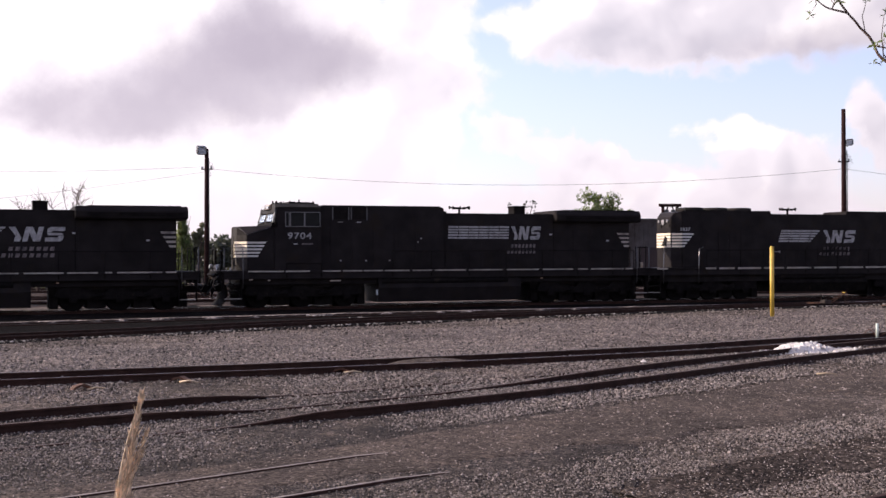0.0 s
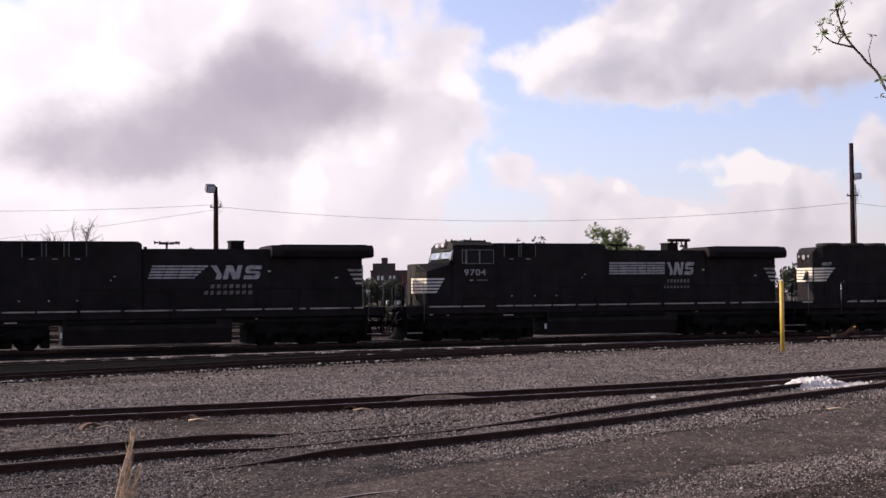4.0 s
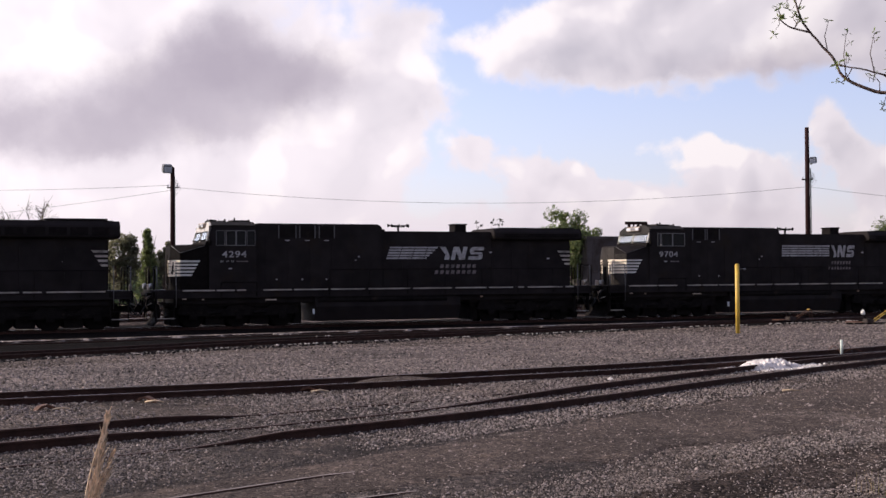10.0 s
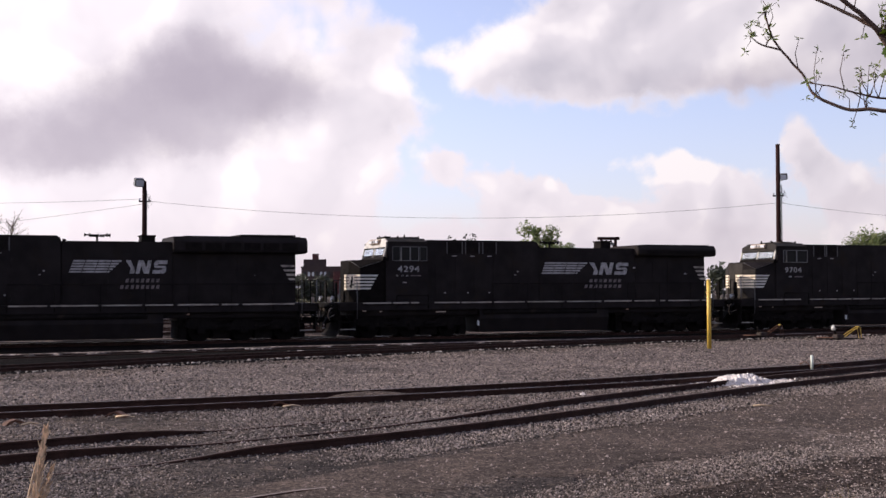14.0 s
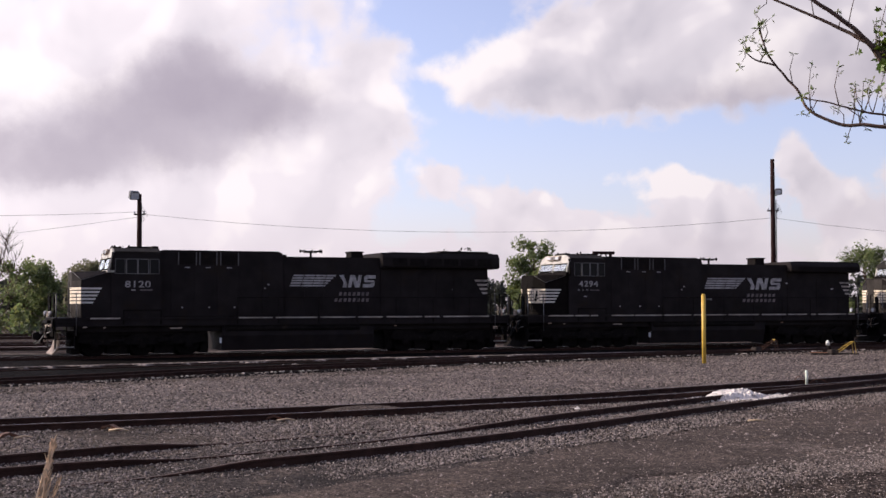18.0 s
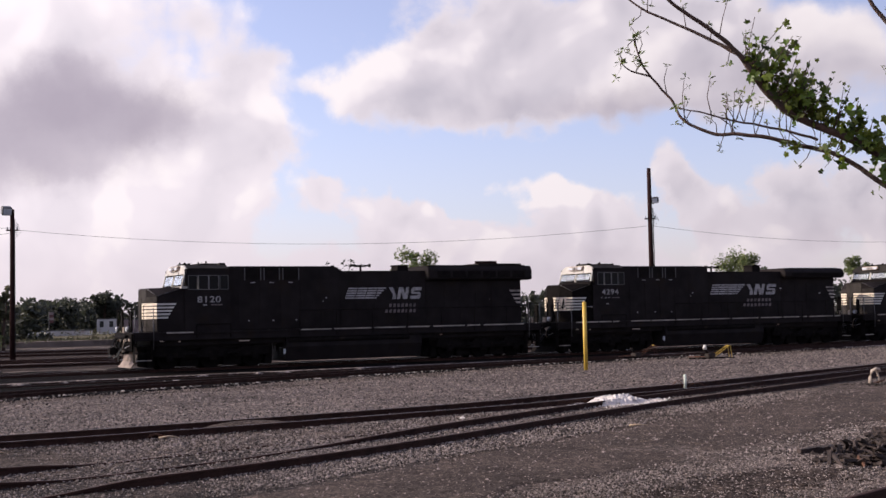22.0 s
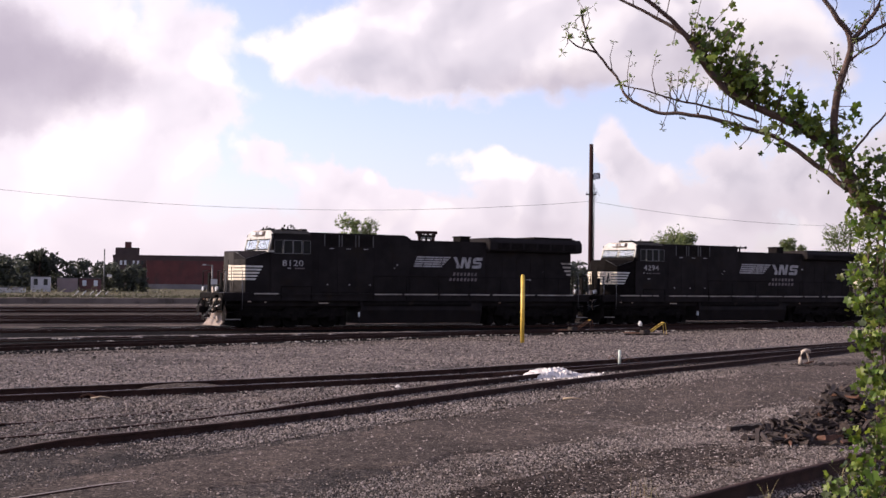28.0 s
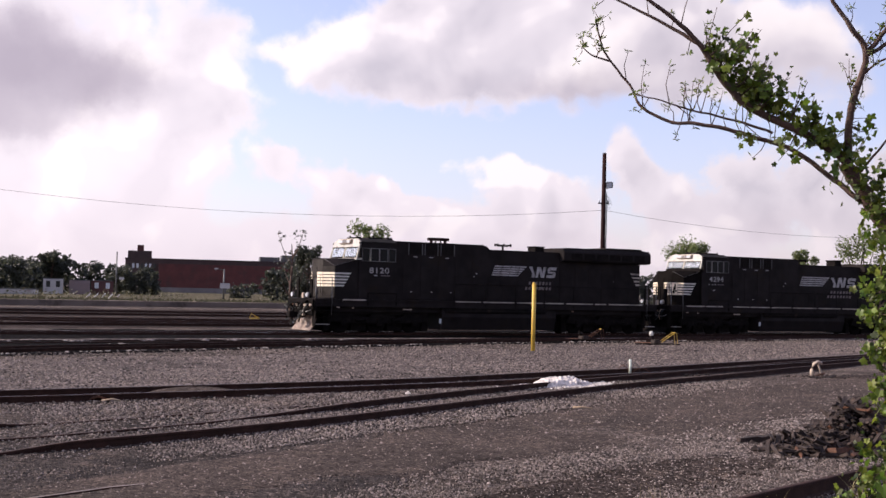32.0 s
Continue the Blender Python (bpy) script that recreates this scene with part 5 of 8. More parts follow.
    for x in vents:
        part("grille_edge", box(B(), x - 0.022, x + 0.022, -1.246, -1.21, 3.98, 4.55), DULLFRAME, ob, "bare metal grille edge")
    for a, c in zip(vents[::2], vents[1::2]):
        b = B()
        for k in range(9):
            box(b, a + 0.04, c - 0.04, -1.238, -1.215, 4.02 + k * 0.058, 4.05 + k * 0.058)
        part("air_grille", b, GRIME, ob, "slatted air grille")
        part("data_plate", box(B(), (a + c) / 2 - 0.12, (a + c) / 2 + 0.10, -1.246, -1.215, 3.855, 3.895), GREYP, ob, "small pale plate")
    # engine hood with doors
    b = prism(B(), [(tall_end, 1.68), (tall_end, low_top), (rad0 + 0.05, low_top), (rad0 + 0.05, 1.68)], -hood_half, hood_half, 0.04)
    part("engine_hood", b, BLACK, ob, "long black engine hood")
    x = tall_end + 0.12
    while x + 0.8 < rad0:
        d = part("hood_door", box(B(), x, x + 0.86, HY - 0.018, HY + 0.01, 1.85, 2.88 if emb[0] - 0.6 < x < emb[0] + 4.8 else 3.9, 0.008), BLACK, ob, "black hood door")
        part("door_latch", box(B(), x + 0.76, x + 0.80, HY - 0.035, HY - 0.015, 2.5, 2.62), GRIME, d)
        x += 0.93
    x = 1.5
    while x + 0.9 < tall_end:
        part("hood_door", box(B(), x, x + 0.95, -1.238, -1.21, 1.85, 3.7, 0.008), BLACK, ob, "black hood door")
        x += 1.03
    # radiator end with wide overhanging wings
    b = prism(B(), [(rad0, 1.68), (rad0, 3.95), (17.0, 3.95), (17.0, 1.68)], -hood_half, hood_half, 0.04)
    part("radiator_hood", b, BLACK, ob, "black rear hood")
    b = B()
    prism(b, [(-1.04, 3.93), (-1.40, 3.95), (-1.46, 4.02), (-1.46, rad_top - 0.22), (-1.3, rad_top), (1.3, rad_top), (1.46, rad_top - 0.22), (1.46, 4.02), (1.40, 3.95), (1.04, 3.93)], rad0, 17.45)
    for v in b.verts:
        v.co = Vector((v.co.y, v.co.x, v.co.z))
    bmesh.ops.recalc_face_normals(b, faces=b.faces[:])
    bmesh.ops.bevel(b, geom=b.edges[:], offset=0.03, segments=2, affect="EDGES")
    wing = part("radiator_wing", b, BLACK, ob, "overhanging radiator housing")
    part("wing_roof", box(B(), rad0 + 0.5, 17.2, -1.2, 1.2, rad_top - 0.004, rad_top + 0.035, 0.02), ROOFM, wing)
    if num == 8120:
        part("roof_hatch", box(B(), rad0 + 3.0, 16.95, -1.25, 1.25, rad_top + 0.036, rad_top + 0.115, 0.02), ROOFM, wing, "raised radiator roof hatch")
    for k in range(6):
        a = rad0 + 0.5 + k * (16.9 - rad0) / 6.3
        part("radiator_screen", box(B(), a, a + 0.74, -1.472, -1.45, 4.06, rad_top - 0.27, 0.005), GRIME, wing)
    if rear_mark:
        for k in range(4):
            z1 = 3.42 - 0.2 * k
            a = 16.28 + 0.12 * k
            part("rear_stripe", prism(B(), [(a + 0.07, z1 - 0.10), (16.97, z1 - 0.10), (16.97, z1), (a, z1)], HY - 0.012, HY - 0.004), STRIPEP, ob, "white painted stripe")
    for x, z in ((12.6, 3.3), (14.4, 2.95), (14.95, 2.9), (15.7, 3.0)):
        part("data_plate", box(B(), x, x + 0.14, HY - 0.012, HY, z, z + 0.07), GREYP, ob, "small pale plate")
    x = rad0 + 0.15
    while x + 0.85 < 16.2:
        part("hood_door", box(B(), x, x + 0.82, HY - 0.018, HY + 0.01, 1.85, 3.6, 0.008), BLACK, ob, "black hood door")
        x += 0.92
    # exhaust stack, horn, bell and roof edges
    b = prism(B(), [(stack, low_top - 0.02), (stack + 0.02, 4.70), (stack + 0.60, 4.70), (stack + 0.62, low_top - 0.02)], -0.5, 0.25, 0.03)
    st = part("exhaust_stack", b, GRIME, ob, "sooty exhaust stack")
    part("stack_rim", box(B(), stack - 0.03, stack + 0.65, -0.54, 0.29, 4.66, 4.73, 0.02), GRIME, st)
    horn(ob, 8.25, -0.1, low_top)
    part("lifting_lug", box(B(), tall_end + 0.1, tall_end + 0.24, -0.9, -0.8, low_top - 0.02, low_top + 0.09), GRIME, ob)
    # tank, trucks, couplers, steps and rails
    b = prism(B(), [(-1.38, 1.28), (-1.45, 0.85), (-1.25, 0.19), (1.25, 0.19), (1.45, 0.85), (1.38, 1.28)], 3.75, 10.9)
    for v in b.verts:
        v.co = Vector((v.co.y, v.co.x, v.co.z))
    bmesh.ops.recalc_face_normals(b, faces=b.faces[:])
    tank = part("fuel_tank", b, BLACK, ob, "black fuel tank between the trucks")
    part("fuel_gauge", box(B(), 3.64, 3.71, -1.40, -1.30, 0.52, 0.76), PALEPANE, tank, "pale sight glass")
    part("air_reservoir", tube(B(), [(3.9, -1.36, 1.17), (10.2, -1.36, 1.17)], 0.14, 12), GRIME, ob, "black air reservoir")
    for xs in ((-1.75, 0.27, 2.30), (12.62, 14.58, 16.54)):
        truck(ob, xs)
        for x in xs:
            wheelset(ob, x)
    coupler(ob, -4.05, -1)
    coupler(ob, 18.25, 1)
    for xa, xb in ((-3.42, -2.62), (17.05, 17.8)):
        for y in (-1.5, 1.5):
            steps(ob, xa, xb, y)
    # snow plow
    b = B()
    prof = [(-3.62, 1.05), (-3.50, 0.75), (-3.58, 0.40), (-3.80, 0.12), (-3.76, 0.10), (-3.52, 0.38), (-3.44, 0.75), (-3.54, 1.05)]
    prism(b, prof, -1.08, 1.08)
    for v in b.verts:
        v.co.x += 0.22 * abs(v.co.y) / 1.42 + 0.12
    # plows of 4294 and 9704 are coloured dark for the shade between locomotives
    part("snow_plow", b, WORNPLOW if num == 8120 else GRIME, ob, "scraped rusty white snow plow" if num == 8120 else "snow plow coloured dark for the shade of the locomotive ahead")
    for y in (-1.0, 0.55):
        part("gate_panel", box(B(), -3.47, -3.40, y - 0.14, y + 0.14, 1.70, 2.62, 0.02), IRON, ob, "dark handrail gate panel")
    for y in (-0.86, 0.86):
        part("lamp_lens", tube(B(), [(-3.62, y, 1.85), (-3.645, y, 1.85)], 0.10, 12), PALEPANE, ob, "pale ditch light lens")
    for k, (y, dy, drop) in enumerate(((-0.95, 0.3, 0.55), (-0.55, 0.35, 0.75), (-0.15, -0.3, 0.6), (0.35, 0.3, 0.7), (0.75, -0.25, 0.55), (1.05, 0.2, 0.65))):
        loop = smooth_line([(-3.56, y, 1.32), (-3.70, y + dy * 0.2, 1.22), (-3.76, y + dy * 0.5, 1.32 - drop), (-3.72, y + dy * 0.9, 1.36 - drop), (-3.64, y + dy, 1.05)], 4)
        part("hose_loop", tube(B(), loop, 0.030, 6), IRON, ob, "black hanging hose")
        # two pale brackets stand for sunlit bits among the hoses
        part("hose_bracket", box(B(), -3.62, -3.54, y - 0.07, y + 0.07, 1.28, 1.40, 0.015), PLOWP if k in (1, 3) else RUSTM if k == 4 else IRON, ob)
    part("pilot_plate", box(B(), -3.50, -3.44, -1.30, 1.30, 0.85, 1.2, 0.02), IRON, ob, "dark pilot plate over the plow")
    part("anticlimber", box(B(), -3.72, -3.52, -0.95, 0.95, 1.44, 1.58, 0.03), IRON, ob, "heavy black anti-climber beam")
    # 8120's fittings are coloured pale as if catching the sun
    for y, z in ((-0.80, 0.82), (-0.40, 0.66), (0.10, 0.86), (0.55, 0.70)):
        part("glad_hand", box(B(), -3.80, -3.70, y - 0.06, y + 0.06, z, z + 0.11, 0.02), PLOWP if num == 8120 else IRON, ob, "hose coupling head")
    for y in (-1.22, -0.70):
        part("socket_cover", box(B(), -3.62, -3.53, y - 0.11, y + 0.11, 1.30, 1.42, 0.02), PLOWP if num == 8120 else IRON, ob, "socket cover, pale where sunlight is painted in")
    rail_bars(ob, [-0.6 + 0.0, 1.0], -1.52, 1.68, 2.0)
    rail_bars(ob, [4.4, 6.3, 8.2, 10.1, 12.0, 13.9, 15.8, 17.0], -1.50, 1.68, 2.55)
    for s in (-1, 1):
        xe = -3.6 if s < 0 else 18.0
        part("cut_lever", tube(B(), [(xe, -1.3, 1.12), (xe + s * 0.12, -1.0, 1.02), (xe + s * 0.1, -0.2, 1.05), (xe + s * 0.05, 0.0, 1.2)], 0.018, 6), STEEL, ob, "bent uncoupling lever")
        for y in (-1.1, -0.9, -0.35, 0.35, 0.9, 1.1):
            # one hose is coloured pale as if catching light
            part("jumper_hose", tube(B(), [(xe, y, 1.45), (xe + s * 0.14, y, 1.35), (xe + s * 0.2, y * 0.97, 1.05), (xe + s * 0.1, y * 0.95, 0.85)], 0.022, 6), PLOWP if y == -0.9 else CABLEM, ob)
        part("electrical_socket", box(B(), xe - 0.06, xe + 0.06, -0.55, -0.35, 1.68, 1.95, 0.02), PLOWP, ob)
    for y in (-1.45, -0.5, 0.5, 1.45):
        part("end_post", tube(B(), [(17.88, y, 1.2), (17.88, y, 2.72)], 0.028, 6), DULLFRAME if y < -1 else GRIME, ob, "end handrail post")
        part("end_post", tube(B(), [(-3.40, y, 1.2), (-3.40, y, 2.70)], 0.028, 6), DULLFRAME if y < -1 else GRIME, ob, "end handrail post")
    for x in (17.88, -3.40):
        part("end_rail", tube(B(), [(x, -1.45, 2.70), (x, -0.5, 2.72)], 0.022, 6), GRIME, ob)
        part("end_rail", tube(B(), [(x, 0.5, 2.72), (x, 1.45, 2.70)], 0.022, 6), GRIME, ob)
    part("end_chain", tube(B(), [(-3.40, -0.5, 2.5), (-3.40, -0.2, 2.35), (-3.40, 0.2, 2.35), (-3.40, 0.5, 2.5)], 0.012, 5), GRIME, ob)
    for x in (17.15, -2.58):
        part("corner_grab", tube(B(), [(x, -1.52, 0.9), (x, -1.55, 1.7), (x, -1.5, 2.75)], 0.02, 6), DULLFRAME, ob, "dull metal grab rail")
    emblem(ob, *emb)
    return ob


V_A = (1.81, 2.60, 2.76, 3.52, 3.70, 4.50)
LOCO_A = ge_locomotive(8120, "black road locomotive with white nose stripes, backlit, leading the others", 6.6, 10.1, 11.35, 4.66, 4.42,
                       (6.92, 3.60, 3.02, -1.06, 2.15, 9.27, 1.86), [(-2.0, -0.75), (4.45, 6.0), (6.15, 8.1), (8.25, 9.95), (10.1, 11.3), (11.5, 13.3), (13.45, 14.2), (14.4, 16.8)],
                       (-0.98, 0.92, 3.56, 4.22), V_A)
LOCO_B = ge_locomotive(4294, "black road locomotive with white stripes and emblem, coupled in the middle", 7.05, 11.02, 12.70, 4.50, 4.33,
                       (7.28, 3.60, 2.98, -1.06, 2.55, 9.95, 2.35), [(-2.3, -0.9), (-0.8, 0.0), (0.1, 0.5), (1.3, 2.6), (2.7, 4.3), (4.45, 6.1), (6.25, 8.3), (8.45, 10.4), (10.6, 12.2), (12.35, 13.6), (13.9, 14.2), (14.4, 16.3), (16.45, 16.9)],
                       (-0.82, 1.0 - 0.05, 3.62, 4.30), (2.10, 2.90, 3.08, 3.80, 4.0, 4.72), extra_text="DC to AC")
LOCO_C = ge_locomotive(9704, "black older road locomotive with white stripes and emblem", 7.05, 10.95, 12.80, 4.50, 4.33,
                       (7.30, 3.72, 3.08, -1.06, 3.15, 10.50, 1.62, 0.03, 0.0), [(-2.35, -0.75), (-0.65, 0.45), (1.05, 1.9), (2.0, 2.9), (3.0, 3.9), (4.0, 5.2), (5.35, 6.3), (6.45, 8.0), (8.15, 9.9), (10.1, 11.8), (12.0, 13.6), (13.9, 14.4), (14.6, 16.4), (16.5, 16.9)],
                       (-0.66, 0.96, 3.64, 4.31), (1.62, 2.38, 2.50, 3.25))


def hood_locomotive():
    """An older hood unit running long hood first; x = 0 at its hood's front face."""
    ob = thing("locomotive", pose(0, 0, 0), "black hood locomotive with three roof fans and white front stripes", "locomotive", "moving train")
    part("underframe", box(box(B(), -1.5, 19.2, -1.5, 1.5, 1.28, 1.58, 0.02), -0.9, 18.6, -1.2, 1.2, 0.95, 1.29), BLACK, ob, "black steel underframe")
    part("walkway", box(B(), -1.55, 19.25, -1.55, 1.55, 1.58, 1.66, 0.012), BLACK, ob)
    sill_stripes(ob, [(-0.9, -0.3), (1.9, 2.5), (2.7, 3.6), (3.8, 5.2), (5.4, 6.6), (6.8, 8.3), (8.5, 9.9), (10.1, 11.6), (11.8, 13.3), (13.5, 15)], -1.55, 1.58, 1.67)
    b = prism(B(), [(0.85, 1.66), (0.85, 4.54), (6.2, 4.60), (6.2, 4.44), (11.0, 4.44), (11.0, 4.62), (15.5, 4.62), (15.5, 1.66)], -1.02, 1.02, 0.04)
    part("long_hood", b, BLACK, ob, "long black hood")
    b = prism(B(), [(0.40, 1.66), (0.38, 4.22), (0.58, 4.48), (0.86, 4.54), (0.86, 1.66)], -1.02, 1.02)
    for v in b.verts:
        if v.co.x < 0.7:
            v.co.y *= 0.70
    bmesh.ops.bevel(b, geom=b.edges[:], offset=0.03, segments=2, affect="EDGES")
    part("hood_end", b, BLACK, ob, "chamfered black hood end")
    for k in range(3):
        x = 1.95 + 1.45 * k
        b = B()
        tube(b, [(x, 0, 4.55), (x, 0, 4.74)], 0.68, 24)
        tube(b, [(x, 0, 4.73), (x, 0, 4.76)], 0.60, 24)
        part("roof_fan", b, ROOFM, ob, "round roof fan housing")
    n = 5
    for k in range(n):
        z1 = 3.42 - k * 0.155
        z0 = z1 - 0.09
        part("hood_stripe", prism(B(), [(0.87, z0), (1.55 - 0.13 * k - 0.07, z0), (1.55 - 0.13 * k, z1), (0.87, z1)], -1.032, -1.024), WHITEP, ob, "white painted stripe")
    # corner and front stripes: white paint in its painted-sunlight tone
    for k in range(n):
        z1 = 3.42 - k * 0.155
        bm = box(B(), 0.0, 0.52, -0.008, 0.004, z1 - 0.10, z1)
        part("corner_stripe", bm, SUNSTRIPEP, ob, "white painted stripe with sunlight put into its cream tone").matrix_local = pose(0.42, -0.735, 0, 0, 0, -33.5)
    for k in range(n):
        z1 = 3.43 - k * 0.155
        part("front_stripe", box(B(), 0.36, 0.385, -0.69, 0.69, z1 - 0.115, z1), SUNSTRIPEP, ob, "white painted stripe with sunlight put into its cream tone")
    part("roof_rail", tube(B(), [(0.55, -0.8, 4.50), (0.60, -0.8, 4.68), (1.15, -0.8, 4.70), (1.15, -0.8, 4.55)], 0.02, 6), DULLFRAME, ob, "low roof grab rail")
    part("emblem_block", prism(B(), [(0, 0), (0.5, 0), (0.6, 0.4), (0.35, 0.5), (0.2, 0.25)], 0, 0.012), BLACK, ob).matrix_local = pose(0.345, 0.2, 2.78, 0, 0, -90)
    writing("1837", 0.18, 0.58, GREYP, "road_number", ob, pose(1.05, -1.026, 3.62, 90, 0, 0), 0.035)
    for y in (-0.42, 0.42):
        part("class_light", tube(B(), [(0.40, y, 4.05), (0.31, y, 4.05)], 0.08, 10), STEEL, ob)
    part("headlight", tube(B(), [(0.40, 0, 4.0), (0.31, 0, 4.0)], 0.14, 12), STEEL, ob)
    part("number_box", box(B(), 0.35, 0.40, -0.58, -0.20, 3.72, 3.88), ROOFM, ob)
    part("number_box", box(B(), 0.35, 0.40, 0.20, 0.58, 3.72, 3.88), ROOFM, ob)
    x = 2.3
    while x < 15:
        part("hood_door", box(B(), x, x + 0.62, -1.04, -1.01, 1.85, 3.5 if x < 5 else 2.75, 0.008), BLACK, ob, "black hood door")
        x += 0.68
    for x, z in ((3.1, 3.02), (3.5, 3.02), (3.9, 3.02), (6.2, 2.55), (8.8, 2.5), (9.4, 2.55), (11.0, 2.5)):
        part("data_plate", box(B(), x, x + 0.1, -1.036, -1.02, z, z + 0.06), GREYP, ob)
    horn(ob, 7.95, 0.0, 4.44)
    cab = part("cab", prism(B(), [(15.5, 1.66), (15.5, 4.6), (17.4, 4.6), (17.6, 3.6), (18.6, 3.4), (18.8, 1.66)], -1.5, 1.5, 0.05), BLACK, ob)
    emblem(ob, 6.62, 3.60, 2.93, -1.022, 2.55, 9.4, 2.15)
    b = prism(B(), [(-1.35, 1.02), (-1.45, 0.85), (-1.2, 0.38), (1.2, 0.38), (1.45, 0.85), (1.35, 1.02)], 6.3, 12.0)
    for v in b.verts:
        v.co = Vector((v.co.y, v.co.x, v.co.z))
    bmesh.ops.recalc_face_normals(b, faces=b.faces[:])
    part("fuel_tank", b, GRIME, ob)
    part("air_reservoir", tube(B(), [(6.2, -1.3, 1.17), (11.8, -1.3, 1.17)], 0.16, 12), GRIME, ob)
    for xs in ((0.6, 2.55, 4.5), (13.4, 15.35, 17.3)):
        truck(ob, xs)
        for x in xs:
            wheelset(ob, x)
    coupler(ob, -1.95, -1)
    coupler(ob, 19.6, 1)
    for y in (-1.5, 1.5):
        steps(ob, -1.45, -0.7, y)
    for y in (-1.45, -0.45, 0.45, 1.45):
        part("end_post", tube(B(), [(-1.5, y, 1.2), (-1.5, y, 2.75)], 0.028, 6), GRIME, ob)
    for y in (-1.45, 0.45):
        part("end_rail", tube(B(), [(-1.5, y, 2.7), (-1.5, y + 1.0, 2.7)], 0.022, 6), GRIME, ob)
    for x in (-0.55, 1.5):
        part("corner_grab", tube(B(), [(x, -1.53, 0.9), (x, -1.55, 1.8), (x + 0.05, -1.5, 2.6), (x + 0.3, -1.45, 2.7)], 0.022, 6), STEEL, ob, "curved pale grab rail")
    rail_bars(ob, [2.0, 4.0, 6.0, 8.0, 10.0, 12.0, 14.0], -1.5, 1.66, 2.55)
    return ob


LOCO_D = hood_locomotive()


# ---- things beside the tracks ----
def yellow_post():
    ob = thing("marker_post", pose(12.87, 49.94, G), "tall faded yellow steel marker post in gravel", "post")
    part("pipe", tube(B(), [(0, 0, -0.1), (0.0, 0, 2.70)], 0.082, 18), YELLOW, ob)
    part("cap", tube(B(), [(0, 0, 2.70), (0, 0, 2.735), (0, 0, 2.76)], 0.087, 18, 0.045), YELLOW, ob)
    b = B()
    tube(b, [(0.09, 0, 2.55), (0.26, 0, 2.55), (0.30, 0, 2.52)], 0.018, 6)
    tube(b, [(0.30, 0, 2.50), (0.30, 0, 2.58)], 0.035, 8)
    part("hook", b, FRAMEM, ob, "small metal hook")


def stake():
    ob = thing("marker_stake", pose(12.4, 36.5, G), "short pale green stake with looped wire", "stake")
    part("stake_post", tube(B(), [(0, 0, -0.05), (0.01, 0, 0.24), (0.0, 0, 0.43)], 0.04, 10), PALEPOST, ob)
    for k, (r, a) in enumerate(((0.28, 0.2), (0.34, 2.6), (0.55, 0.05))):
        pts = [(math.cos(a) * r * t * 1.3, math.sin(a) * r * t, 0.30 * math.sin(math.pi * t) * (1.1 - 0.25 * k)) for t in [i / 8 for i in range(9)]]
        part("wire_loop", tube(B(), pts, 0.012, 5), RUSTM if k else CABLEM, ob)


def switch_stand(m, big):
    ob = thing("switch_stand", m, "low switch stand with a white ball and yellow handle frame" if big else "low rusty yellow switch handle in the cinders", "switch stand", "switch stands")
    for y in (-0.3, 0.3):
        part("tie", box(B(), -0.9, 1.1, y - 0.1, y + 0.1, -0.02, 0.07, 0.01), TIEM, ob)
    part("base", box(B(), -0.18, 0.18, -0.22, 0.22, 0.06, 0.26, 0.03), WOODM, ob, "dark cast base")
    part("spindle", tube(B(), [(-0.1, 0, 0.2), (-0.25, 0, 0.50)], 0.045, 8), GRIME, ob)
    if big:
        b = B()
        bmesh.ops.create_uvsphere(b, u_segments=14, v_segments=10, radius=0.10)
        for v in b.verts:
            v.co = Vector((v.co.x - 0.25, v.co.y, v.co.z * 1.2 + 0.55)) + Vector((noise.noise(v.co * 14) * 0.07, 0, noise.noise(v.co * 11 + Vector((3, 0, 0))) * 0.05))
        part("ball_weight", b, WHITEP, ob, "white painted ball weight")
    for y in (-0.16, 0.16):
        part("handle_bar", tube(B(), [(0.1, y, 0.06), (0.95, y * 0.8, 0.60), (1.02, y * 0.8, 0.59), (1.10, y * 0.8, 0.04)], 0.017, 6), YELLOW if big else RUSTM, ob, "yellow handle bar" if big else "rusty handle bar")
    part("crossbar", tube(B(), [(0.95, -0.13, 0.60), (0.95, 0.13, 0.60)], 0.022, 6), YELLOW, ob)
    part("throw_rod", tube(B(), [(0.0, 0, 0.1), (-0.3, 1.6, 0.06)], 0.025, 6), RUSTM, ob)


